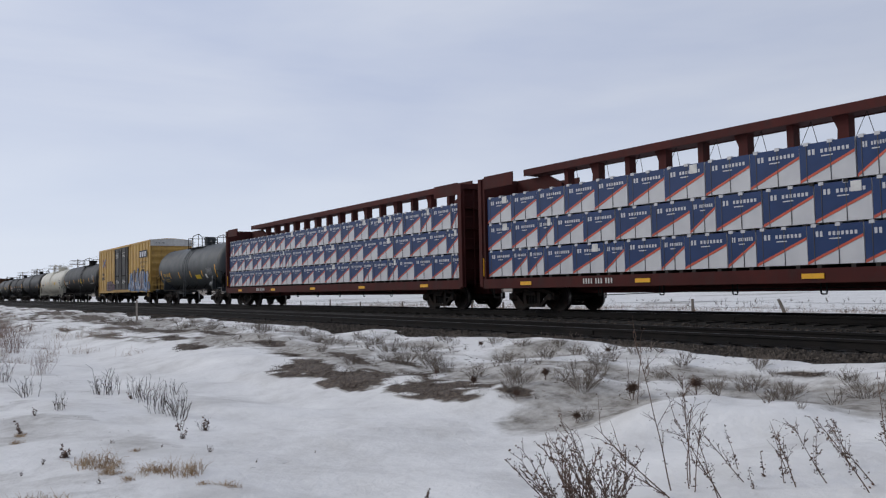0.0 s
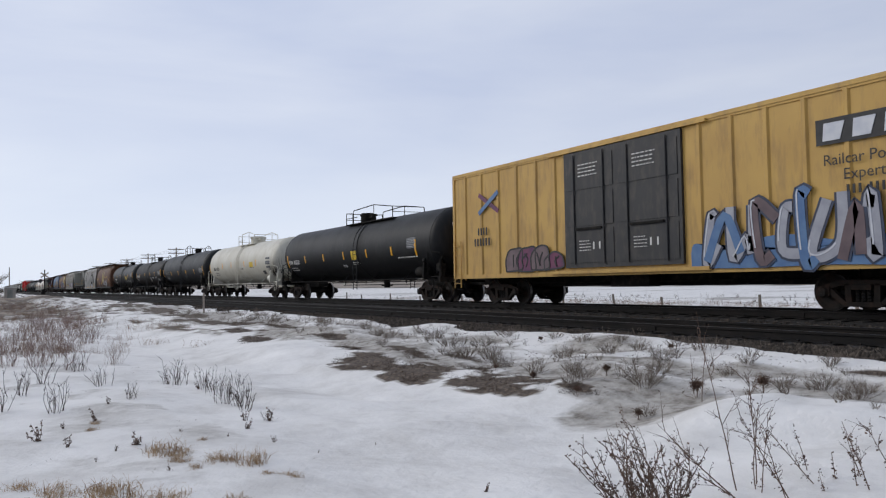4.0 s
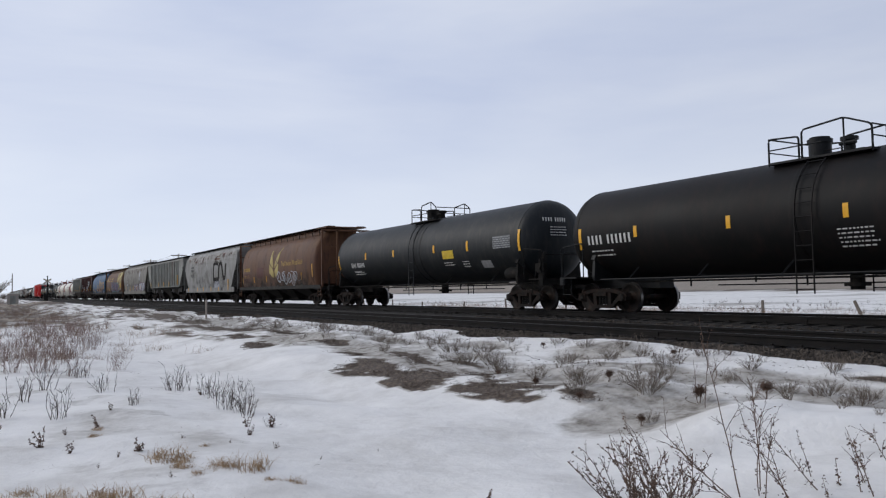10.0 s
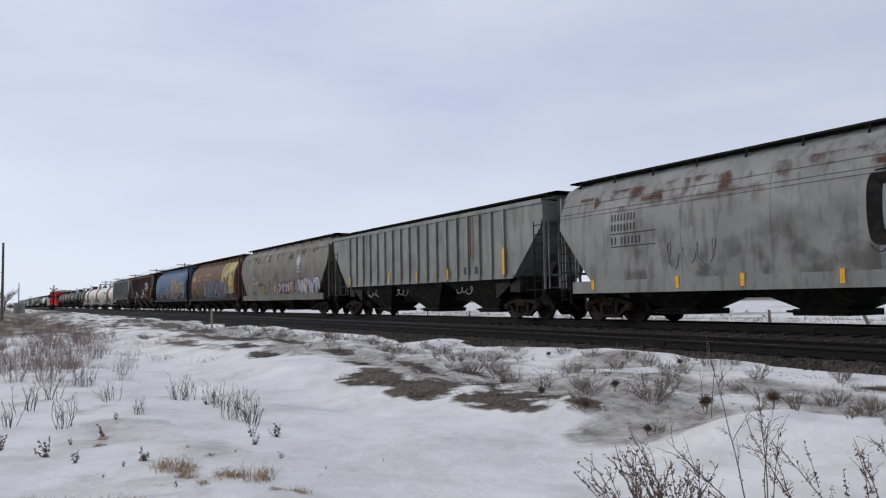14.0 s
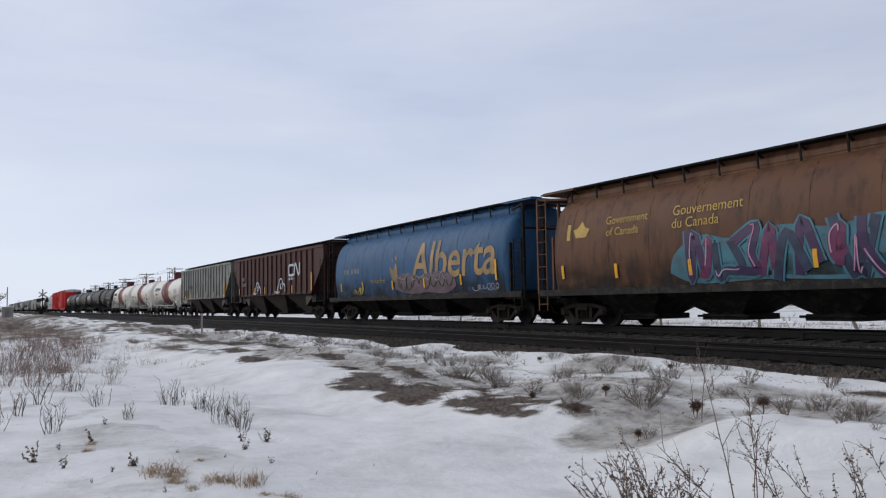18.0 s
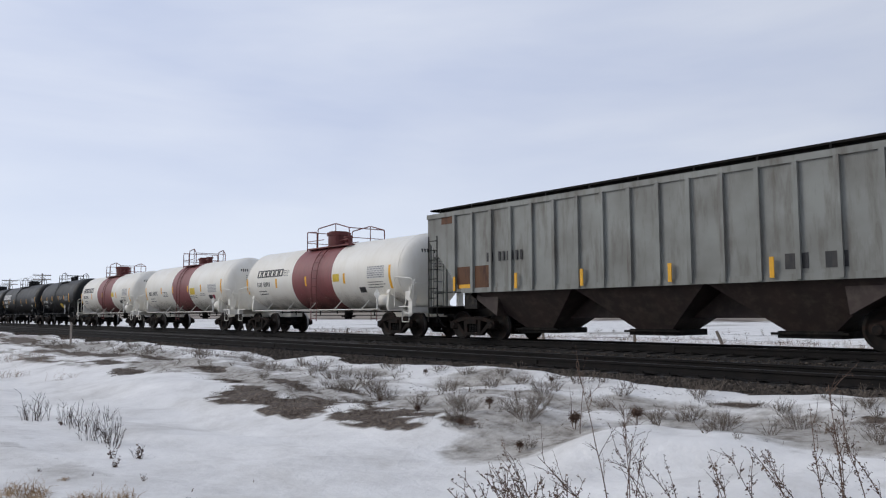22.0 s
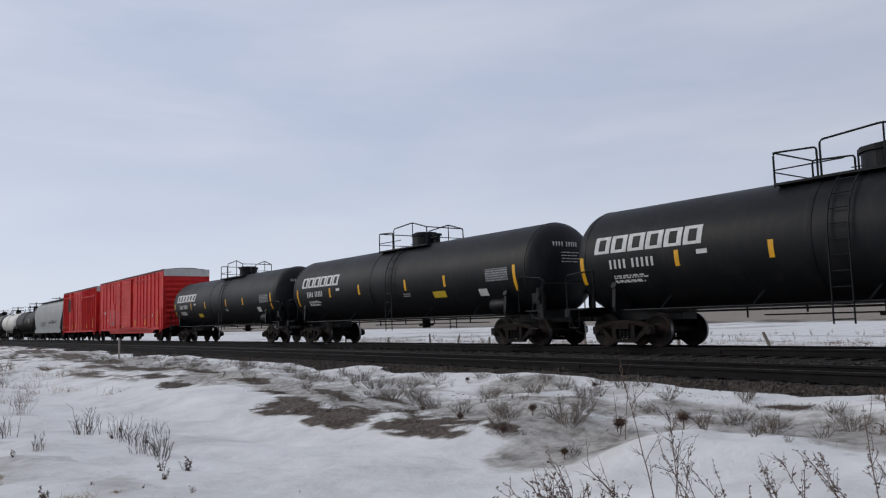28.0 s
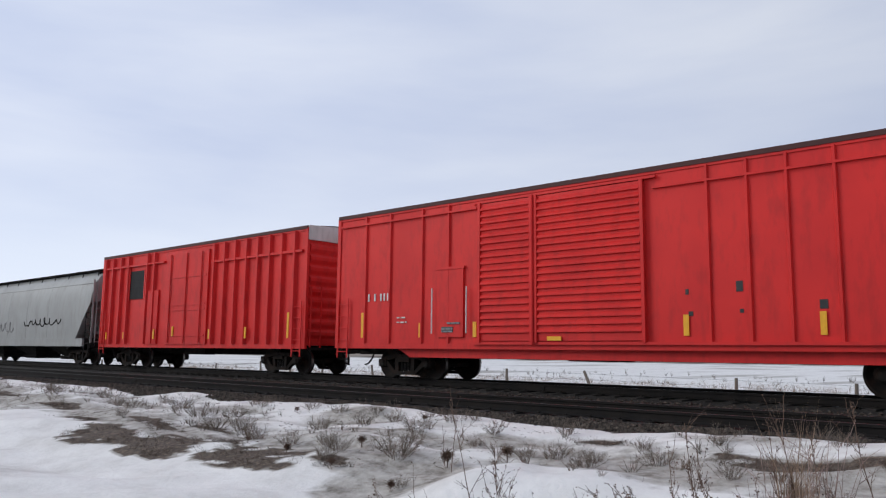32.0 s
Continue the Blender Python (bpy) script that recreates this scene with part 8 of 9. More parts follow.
def bushy_weed(h, stems, rng, lean=0.5, fan=0.8):
    """A fan of arching stalks, thick with fine twigs and seed leaves low down. Returns the stem and leaf meshes."""
    b, lv = Build(), Build()
    for _ in range(stems):
        a = rng.uniform(0, 6.28)
        q = fan * rng.uniform(0.1, 1)
        d = LEFT * (lean * rng.uniform(0, 1.6)) + Vector((math.cos(a) * q, math.sin(a) * q, 1))
        pts = twig(b, (0.05 * math.cos(a), 0.05 * math.sin(a), -0.05), d, h * rng.uniform(0.55, 1.05), 0.0055, rng, 0.2, 6)
        for k in range(1, 6):
            for _ in range(3):
                dd = (pts[k + 1] - pts[k]).normalized() + Vector((rng.uniform(-0.8, 0.8), rng.uniform(-0.8, 0.8), rng.uniform(-0.2, 0.5)))
                q2 = twig(b, pts[k].lerp(pts[k + 1], rng.random()), dd, h * rng.uniform(0.05, 0.17), 0.0032, rng, 0.35, 3)
                for p in q2[1:]:
                    if rng.random() < 0.6:
                        leaf(lv, p, rng.uniform(0.012, 0.03), rng)
    return b.mesh("stem", MAT["twig_brown"]), lv.mesh("dead_leaves", MAT["leaf_dead"])


def tall_weed(h, stems, rng, leaves=10, bushy=0.35):
    """A small stand of upright stalks with curled leaves. Returns the stem and leaf meshes."""
    b, lv = Build(), Build()
    for _ in range(stems):
        a = rng.uniform(0, 6.28)
        q = rng.uniform(0.02, bushy)
        pts = twig(b, (0.05 * q * math.cos(a), 0.05 * q * math.sin(a), -0.05), (math.cos(a) * q, math.sin(a) * q, 1), h * rng.uniform(0.5, 1.08), 0.0055 * rng.uniform(0.7, 1.1), rng, 0.22, 5)
        for _ in range(leaves):
            k = rng.randint(1, 4)
            leaf(lv, pts[k].lerp(pts[k + 1], rng.random()), rng.uniform(0.02, 0.05), rng)
    return b.mesh("stem", MAT["twig_brown"]), lv.mesh("dead_leaves", MAT["leaf_dead"])


def tuft_mesh(h, spread, blades, material, rng, lean=1.0, width=0.0022):
    """A messy tuft of bent and broken grass blades."""
    b = Build()
    knots = [(rng.uniform(-1, 1) * spread, rng.uniform(-1, 1) * spread, rng.uniform(0, 6.28)) for _ in range(7)]
    for _ in range(blades):
        kx, ky, ka = rng.choice(knots)
        a = ka + rng.gauss(0, 0.9)
        q = abs(rng.gauss(0, 0.7))
        p = Vector((kx + rng.gauss(0, 0.22) * spread, ky + rng.gauss(0, 0.22) * spread, -0.03))
        d = Vector((math.cos(a) * q * lean, math.sin(a) * q * lean, 1)).normalized()
        n = h * rng.uniform(0.3, 1.1)
        m = p + d * n * 0.55
        e = m + (d + Vector((d.x * 1.4 + rng.uniform(-0.6, 0.6), d.y * 1.4 + rng.uniform(-0.6, 0.6), rng.uniform(-1.3, 0.1)))).normalized() * n * 0.5
        s = d.cross(Vector((rng.uniform(-1, 1), rng.uniform(-1, 1), 0.2))).normalized() * width
        b.add([p - s, p + s, m + s * 0.8, m - s * 0.8, e], [(0, 1, 2, 3), (3, 2, 4)])
    return b.mesh("blades", material)


def planted(name, meshes, x, y, turn, scale, label, category, group=""):
    z = float(ground_height(np.array([x]), np.array([y]))[0])
    if len(meshes) == 1:
        ob = new(name, meshes[0])
    else:
        ob = new(name)
        for me in meshes:
            part(me.name.split(".")[0], me, None, ob)
    ob.matrix_basis = pose(x, y, z, 0, 0, turn)
    ob.scale = (scale, scale, scale)
    return tagged(ob, label, category, group)


rng = random.Random(77)
GREY_SHRUBS = [twig_shrub(0.34, 1.0, 34, 10, MAT["twig_grey"], rng, 0.0032, 0.8, 0.12) for _ in range(4)]
DARK_BALLS = [ball_shrub(0.36, MAT["twig_brown"], rng) for _ in range(3)]
RED_SHRUBS = [twig_shrub(0.75, 0.32, 26, 4, MAT["twig_red"], rng, 0.0042, 1.0, 0.3) for _ in range(4)]
STICKS = [twig_shrub(0.42, 0.3, 12, 3, MAT["stick_dark"], rng, 0.0055, 1.0, 0.16) for _ in range(4)]
SMALL_WEEDS = [tall_weed(0.26, 5, rng, 12, 0.4) for _ in range(3)]
GOLD = [tuft_mesh(0.17, 0.16, 230, MAT["grass_gold"], rng, lean) for lean in (0.9, 1.3, 1.1)]
TAN_CLUMP = tuft_mesh(1.15, 0.10, 260, MAT["grass_tan"], rng, 0.12, 0.0024)

BANK = [(-7.39, 7.41, 1.25), (-8.23, 7.08, 0.8), (-9.54, 7.28, 0.7), (-11.69, 7.91, 1.0), (-13.58, 8.17, 1.0), (-13.26, 9.4, 0.7), (-11.93, 9.6, 0.7), (-9.52, 8.73, 0.8), (-9.36, 9.29, 0.7),
        (-8.16, 8.54, 0.8), (-9.05, 9.78, 0.6), (-8.45, 9.65, 0.6), (-7.04, 9.0, 0.6), (-5.93, 8.2, 0.6), (-5.5, 8.35, 0.7), (-6.19, 9.57, 0.7), (-4.91, 8.0, 0.75), (-5.1, 8.5, 0.6), (-6.62, 6.68, 0.5),
        (-8.16, 6.82, 0.7), (-10.24, 9.7, 0.7), (-11.0, 9.47, 0.7), (-12.3, 7.74, 1.0), (-9.96, 8.21, 0.8), (-8.13, 9.9, 0.5), (-4.3, 8.6, 0.8), (-3.9, 9.4, 0.6), (-10.9, 7.6, 0.9), (-12.9, 8.6, 0.8), (-14.6, 8.4, 0.9),
        (-15.9, 8.0, 0.9), (-17.2, 8.3, 0.8), (-18.4, 8.6, 0.9), (-16.6, 9.2, 0.7), (-20.3, 8.2, 1.0), (-22.0, 8.8, 0.9), (-6.9, 8.4, 0.6), (-7.7, 7.9, 0.7), (-3.3, 8.2, 0.7), (-2.6, 9.7, 0.7), (-4.8, 9.2, 0.6), (-1.7, 9.0, 0.8),
        (-9.0, 7.55, 0.75), (-10.4, 7.2, 0.6), (-24.0, 8.0, 1.0), (-27.5, 8.4, 1.1), (-14.9, 7.3, 0.6), (-13.0, 7.0, 0.6)]
for i, (x, y, s) in enumerate(BANK):
    planted("grey_shrub", [GREY_SHRUBS[i % 4]], x, y, 47 * i, s, "small leafless grey shrub rooted in dirty snow", "shrub", "grey shrubs on the bank")
for i, (x, y, s) in enumerate([(-6.62, 7.5, 0.95), (-5.75, 7.6, 0.9), (-8.31, 7.6, 0.7), (-6.64, 6.55, 0.55), (-8.83, 9.45, 0.5), (-12.0, 9.3, 0.5), (-9.1, 6.9, 0.6), (-7.8, 6.62, 0.6), (-10.2, 7.0, 0.4)]):
    planted("round_shrub", [DARK_BALLS[i % 3]], x, y, i * 77, s, "dense brown round dead plant in dirty snow", "shrub", "round dead plants")
# tall weeds: x, y, height, lean across the verge, forks, leaves
STALKS = [(-4.11, 5.09, 1.02, 0.18, 7, 4), (-4.1, 5.3, 0.78, 0.02, 12, 10), (-3.64, 5.14, 0.72, 0.35, 7, 12), (-3.72, 5.54, 0.52, 0.8, 5, 8), (-3.73, 5.18, 0.55, 0.4, 6, 6), (-3.47, 5.64, 0.42, 0.12, 2, 12), (-3.99, 4.99, 0.78, 1.15, 10, 12),
          (-4.04, 5.03, 0.5, 1.3, 7, 10), (-4.1, 4.47, 0.78, 0.62, 9, 12), (-4.15, 4.42, 0.62, 1.0, 8, 12), (-4.02, 5.2, 0.62, 0.1, 9, 8), (-3.95, 5.15, 0.6, -0.1, 8, 8), (-6.45, 7.4, 0.75, 0.03, 2, 0), (-6.7, 7.55, 0.5, 0.1, 1, 0), (-3.6, 5.45, 0.16, 0.3, 3, 8),
          (-2.78, 5.89, 0.78, 0.12, 6, 20), (-2.64, 5.92, 0.9, 0.05, 7, 22), (-2.54, 6.08, 0.74, 0.3, 6, 20), (-2.42, 6.2, 0.55, 0.5, 6, 18), (-2.48, 6.78, 0.42, 0.2, 5, 14), (-2.19, 6.1, 0.45, 0.3, 5, 12), (-2.87, 5.77, 0.62, 0.5, 6, 18),
          (-3.19, 5.79, 0.5, 0.6, 6, 16), (-3.38, 5.94, 0.36, 0.1, 4, 16), (-3.2, 6.13, 0.4, 0.35, 5, 14), (-2.89, 5.92, 0.5, 0.9, 7, 14), (-3.52, 5.8, 0.36, 0.3, 4, 14), (-3.34, 5.6, 0.5, 0.2, 5, 14), (-1.71, 7.34, 0.92, 0.06, 7, 6),
          (-1.46, 7.61, 0.8, -0.12, 6, 8), (-1.11, 8.42, 0.62, 0.12, 6, 12), (-1.31, 8.32, 0.3, 0.0, 2, 14), (-1.73, 6.48, 0.42, 0.15, 4, 16), (-1.81, 6.28, 0.62, 0.05, 6, 12), (-2.05, 6.97, 0.7, 0.0, 6, 8), (-2.04, 6.19, 0.85, 0.05, 8, 8), (-1.9, 6.1, 0.9, -0.1, 8, 8),
          (-3.9, 5.68, 0.3, 0.2, 3, 10), (-3.66, 5.67, 0.2, 0.0, 2, 8), (-2.7, 6.0, 0.6, -0.15, 6, 16), (-2.6, 6.1, 0.5, 0.7, 5, 16)]
for i, (x, y, h, lean, forks, leaves) in enumerate(STALKS):
    planted("dry_weed", leggy_weed(1.15 * h, lean, forks, rng, leaves, 0.0045 + 0.0025 * h), x, y, 0, 1, "tall dead weed with curled brown leaves in snow", "weed", "tall dead weeds")
planted("bushy_weed", bushy_weed(0.66, 24, rng, 0.3, 0.4), -3.98, 3.88, 0, 1, "bushy dead weed with many brown seed leaves", "weed")
planted("bushy_weed", bushy_weed(0.55, 16, rng, 0.3, 0.6), -4.03, 4.25, 0, 1, "bushy dead weed with many brown seed leaves", "weed")
planted("brown_shrub", [RED_SHRUBS[1]], -1.98, 6.25, 67, 1.15, "upright brown dead shrub in snow beside the ballast", "shrub")
planted("tall_grass_clump", [TAN_CLUMP], -1.95, 6.1, 0, 1.0, "tall clump of tan dead grass", "grass")
for i, (x, y, s) in enumerate([(-8.63, 1.38, 0.85), (-8.95, 0.76, 0.6), (-9.43, 0.53, 0.95), (-10.52, 1.22, 0.8), (-8.41, 1.16, 0.3), (-10.3, 0.11, 0.8), (-9.0, 2.66, 0.6), (-9.57, 3.12, 0.8), (-8.01, 2.64, 0.35), (-5.15, 3.41, 0.42), (-8.05, 0.93, 0.2), (-7.1, 1.41, 0.25), (-13.02, 3.05, 0.6), (-7.61, 3.64, 0.15), (-9.72, 2.85, 0.7), (-8.5, 2.3, 0.2), (-11.6, 1.5, 0.5), (-9.0, 1.9, 0.25), (-7.4, 2.9, 0.2), (-10.0, 0.8, 0.4)]):
    planted("small_weed", SMALL_WEEDS[i % 3], x, y, 83 * i, s, "small dead weed standing in the snow", "weed", "small dead weeds")
for i, (x, y, s) in enumerate([(-14.06, 2.92, 1.25), (-14.2, 2.8, 0.8), (-13.02, 3.15, 0.9), (-11.43, 3.01, 0.9), (-12.23, 3.31, 0.9), (-10.51, 3.07, 0.85), (-10.9, 3.1, 0.6), (-9.6, 3.1, 0.45), (-12.14, 0.2, 1.0), (-13.91, 0.5, 1.1), (-11.63, 0.82, 1.1), (-14.35, 1.76, 1.0),
                               (-11.97, 1.85, 0.7), (-12.9, 3.7, 0.6), (-15.2, 0.9, 1.1), (-12.6, 3.2, 1.1), (-17.4, 1.67, 1.0), (-11.0, 3.2, 0.9)]):
    planted("stick_weed", [STICKS[i % 4]], x, y, 71 * i, s, "cluster of thin dark dead stems in snow", "weed", "dark stem clusters")
for i, (x, y, s) in enumerate([(-7.99, 1.6, 1.25), (-7.7, 1.62, 0.8), (-7.38, 1.52, 0.55), (-7.08, 2.04, 1.2), (-7.25, 1.85, 0.8), (-6.39, 2.3, 0.6), (-6.55, 0.96, 1.25), (-6.75, 0.85, 1.0), (-6.97, 0.45, 1.0), (-6.27, 1.2, 0.9), (-5.86, 1.61, 0.7), (-7.06, 1.65, 0.4), (-7.3, 0.3, 0.7), (-6.5, 2.1, 0.35), (-10.3, 1.15, 0.5), (-9.7, 1.06, 0.4), (-8.4, 2.0, 0.3)]):
    planted("grass_tuft", [GOLD[i % 3]], x, y, 57 * i, s, "golden tuft of dead grass poking through snow", "grass", "golden grass tufts")
for i, (x, y, s) in enumerate([(-18.73, 2.53, 0.75), (-24.55, 2.01, 1.1), (-25.63, 2.64, 1.1), (-34.63, 2.14, 1.3), (-23.56, 0.44, 1.0), (-29.54, 0.18, 1.2), (-21.76, 0.83, 1.0), (-26.67, 2.94, 1.1), (-18.79, 0.97, 0.9), (-22.62, 0.07, 1.0), (-24.63, 1.6, 1.1),
                               (-30.93, 2.75, 1.2), (-19.17, 0.48, 0.9), (-20.4, 1.5, 0.9), (-27.5, 1.2, 1.2), (-22.8, 1.9, 1.0), (-20.9, 0.2, 0.9), (-26.2, 0.9, 1.1)]):
    planted("red_shrub", [RED_SHRUBS[i % 4]], x, y, 49 * i, s, "upright reddish-brown dead shrub in snow", "shrub", "reddish shrubs in the field")


def scattered(name, meshes, spots, label, category):
    """Many plants joined into one object: vertices of the patterns, turned and scaled."""
    verts, faces, n = [], [], 0
    data = []
    for me in meshes:
        v = np.empty(len(me.vertices) * 3)
        me.vertices.foreach_get("co", v)
        data.append((v.reshape(-1, 3), [tuple(p.vertices) for p in me.polygons]))
    r = np.random.default_rng(len(spots))
    for i, (x, y, s) in enumerate(spots):
        v, f = data[i % len(data)]
        t = r.uniform(0, 6.28)
        z = float(ground_height(np.array([x]), np.array([y]))[0])
        q = np.stack([x + s * (v[:, 0] * math.cos(t) - v[:, 1] * math.sin(t)), y + s * (v[:, 0] * math.sin(t) + v[:, 1] * math.cos(t)), z + s * v[:, 2]], 1)
        verts.extend(q.tolist())
        faces.extend([tuple(k + n for k in p) for p in f])
        n += len(v)
    me = bpy.data.meshes.new(name)
    me.from_pydata(verts, [], faces)
    me.materials.append(meshes[0].materials[0])
    return tagged(new(name, me), label, category, kind="stuff")


r = np.random.default_rng(8)
THIN_RED = [twig_shrub(0.6, 0.3, 16, 3, MAT["twig_red"], rng, 0.006, 1.0, 0.35) for _ in range(3)]
THIN_TAN = [tuft_mesh(0.45, 0.22, 40, MAT["grass_tan"], rng, 0.6) for _ in range(3)]
for me in THIN_TAN:
    for v in me.vertices:
        v.co.x, v.co.y = v.co.x * 1.5, v.co.y * 1.5
spots = []
for _ in range(85):
    x = -17 - 75 * r.random() ** 1.6
    y = r.uniform(-1.5, min(5.5, 1.0 + (-x - 14) * 0.16))
    spots.append((x, y, r.uniform(0.6, 1.25)))
scattered("field_weeds", THIN_RED, spots, "reddish-brown dead weeds over the snowy field", "weeds")
spots = [(-22 - 110 * r.random() ** 1.3, r.uniform(-3, 6.5), r.uniform(0.6, 1.2)) for _ in range(420)]
scattered("field_grass", THIN_TAN, spots, "tan dead grass over the field", "grass")
# matted dead grass on the bare patches and along the bank
MAT_TUFTS = [tuft_mesh(0.1, 0.09, 26, MAT["grass_dark"], rng, 2.2) for _ in range(3)]
spots = []
for px, py, a, b in PATCHES:
    k = int(min(120, 240 * a * b + 25)) if px > -30 else 30
    for _ in range(k):
        t, q = r.uniform(0, 6.28), r.random() ** 0.5
        spots.append((px + a * q * math.cos(t) * 1.05, py + b * q * math.sin(t) * 1.05, r.uniform(0.6, 1.3)))
for _ in range(260):
    x, y = -3 - 34 * r.random(), r.uniform(7.2, 10.0)
    spots.append((x, y, r.uniform(0.4, 1.0)))
scattered("matted_grass", MAT_TUFTS, spots, "matted dark dead grass on bare patches of the bank", "grass")
BANK_TWIGS = [twig_shrub(0.25, 1.0, 9, 3, MAT["twig_grey"], rng, 0.005) for _ in range(3)]
spots = [(-2 - 40 * r.random(), r.uniform(7.4, 10.1), r.uniform(0.5, 1.1)) for _ in range(230)]
scattered("bank_twigs", BANK_TWIGS, spots, "fine grey twigs along the track bank", "weeds")
# dead stalks and bits lying on the snow and the bank
LITTER = []
for _ in range(4):
    b = Build()
    for _ in range(7):
        a = rng.uniform(0, 6.28)
        p = Vector((rng.uniform(-0.3, 0.3), rng.uniform(-0.3, 0.3), rng.uniform(0.0, 0.02)))
        twig(b, p, (math.cos(a), math.sin(a), rng.uniform(0.0, 0.5)), rng.uniform(0.03, 0.09), 0.0035, rng, 0.3, 2)
        if rng.random() < 0.4:
            leaf(b, p, 0.04, rng)
    LITTER.append(b.mesh("litter", MAT["twig_grey"]))
spots = [(-6.5 - 25 * r.random() ** 1.2, r.uniform(6.6, 9.8), r.uniform(0.5, 1.1)) for _ in range(420)] + [(-7 - 16 * r.random(), r.uniform(0.3, 3.4), r.uniform(0.2, 0.45)) for _ in range(60)]
scattered("dry_litter", LITTER, spots, "scraps of dead stalks lying on the snow", "litter")
# stubble and weeds poking out of the snow beyond the train
FAR_TWIGS = [twig_shrub(0.5, 0.5, 7, 1, MAT["twig_grey"], rng, 0.012, 1.0) for _ in range(3)]
spots = [(r.uniform(-95, 6), 23 + 45 * r.random() ** 1.3, r.uniform(0.4, 1.0)) for _ in range(560)]
scattered("field_stubble", FAR_TWIGS, spots, "sparse grey weeds in the snowfield beyond the line", "weeds")


FAR_GRASS = [tuft_mesh(0.42, 0.5, 22, MAT["grass_tan"], rng, 0.5) for _ in range(3)]
for me in FAR_GRASS:
    for p in me.polygons:
        if len(p.vertices) == 4:
            q = me.vertices[p.vertices[0]].co - me.vertices[p.vertices[1]].co
            for k in p.vertices:
                me.vertices[k].co += q * (1.0 if k in (p.vertices[0], p.vertices[3]) else -1.0)
spots = [(r.uniform(-75, 8), 21.5 + 26 * r.random() ** 1.5, r.uniform(0.5, 1.2)) for _ in range(2600)]
scattered("field_fringe", FAR_GRASS, spots, "pale dead grass through the snow behind the line", "grass")


# ---- far things: posts, poles, hut, signal, fence, trees ----
MAT["pole_wood"] = surface("weathered_pole_wood", (0.13, 0.105, 0.085), (0.19, 0.16, 0.13), 2.0, 0.85, streak=0.9, grime=SOOT, grime_amount=0.3)
MAT["post_white"] = surface("faded_marker_paint", (0.38, 0.33, 0.285), (0.29, 0.25, 0.215), 6, 0.8)
MAT["hut_grey"] = surface("grey_equipment_cabinet", (0.40, 0.365, 0.325), (0.32, 0.295, 0.265), 2, 0.6, grime=DUST, grime_amount=0.2, streak=0.8)
MAT["glass_white"] = surface("white_insulator", (0.55, 0.57, 0.58), None, 9, 0.3)
MAT["needles"] = surface("dark_spruce_needles", (0.03, 0.042, 0.03), (0.045, 0.055, 0.038), 3, 0.9, bump=0, island=0.3)


def height_at(x, y):
    return float(ground_height(np.array([x]), np.array([y]))[0])


marker = tagged(part("marker_post", Build().beam((0, 0, -0.3), (0, 0, 0.92), 0.075).beam((0, 0, 0.92), (0, 0, 0.96), 0.055), MAT["post_white"]), "short pale wooden marker post beside the ballast", "post")
marker.matrix_basis = pose(-37.0, 8.9, height_at(-37.0, 8.9))


def wire_pole(x, y, h, arms):
    pole = tagged(new("telegraph_pole"), "weathered wooden pole with crossarms and insulators", "pole", "poles of the wire line")
    pole.matrix_basis = pose(x, y, height_at(x, y))
    part("shaft", Build().tube([(0, 0, -1), (0, 0, h * 0.5), (0.02, 0, h)], 0.15, 10, r_end=0.1), MAT["pole_wood"], pole)
    for i in range(arms):
        z = h - 0.35 - i * 0.75
        arm = part("crossarm", Build().box(-0.06, 0.06, -1.5, 1.5, z - 0.07, z + 0.07).beam((0.07, -0.7, z), (0.07, 0, z - 0.6), 0.04).beam((0.07, 0.7, z), (0.07, 0, z - 0.6), 0.04), MAT["pole_wood"], pole)
        for k in range(8):
            y0 = -1.4 + 0.4 * k
            part("insulator", Build().disc_z(0, y0, z + 0.07, z + 0.24, 0.045, 6, 0.03), MAT["glass_white"], arm)
    return pole


LINE_Y = 32.0
POLES = [(-154.6, 8.6), (-184.3, 8.7), (-214.5, 8.6), (-245, 8.6), (-276, 8.6)]
for x, h in POLES:
    wire_pole(x, LINE_Y, h + 1.0, 2)
b = Build()
ordered = sorted(POLES)
for (x0, h0), (x1, h1) in zip(ordered, ordered[1:]):
    for k in range(4):
        y = LINE_Y - 1.2 + 0.8 * k
        pts = [(x0 + (x1 - x0) * t, y, (h0 + (h1 - h0) * t) - 0.35 - 0.9 * 4 * t * (1 - t) * 0.4) for t in np.linspace(0, 1, 9)]
        b.tube(pts, 0.014, 3)
tagged(part("line_wires", b, MAT["steel_dark"]), "thin sagging wires strung between the poles", "wires", kind="stuff")

# a low wire line close behind the train
low_pole = tagged(part("wire_post", Build().tube([(0, 0, -0.5), (0, 0, 4.2)], 0.12, 10, r_end=0.1), MAT["post_white"]), "thick pale weathered post of a low wire line", "post")
low_pole.matrix_basis = pose(-4.7, 25.0, height_at(-4.7, 25.0))
b = Build()
for k, z in enumerate((2.62, 2.74, 2.95)):
    b.tube([(x, 25.0 + 0.1 * k, z + 0.0004 * (x + 20) ** 2) for x in range(-60, 9, 6)], 0.006, 3)
tagged(part("low_wires", b, MAT["steel_dark"]), "thin low wires along the line", "wires", kind="stuff")

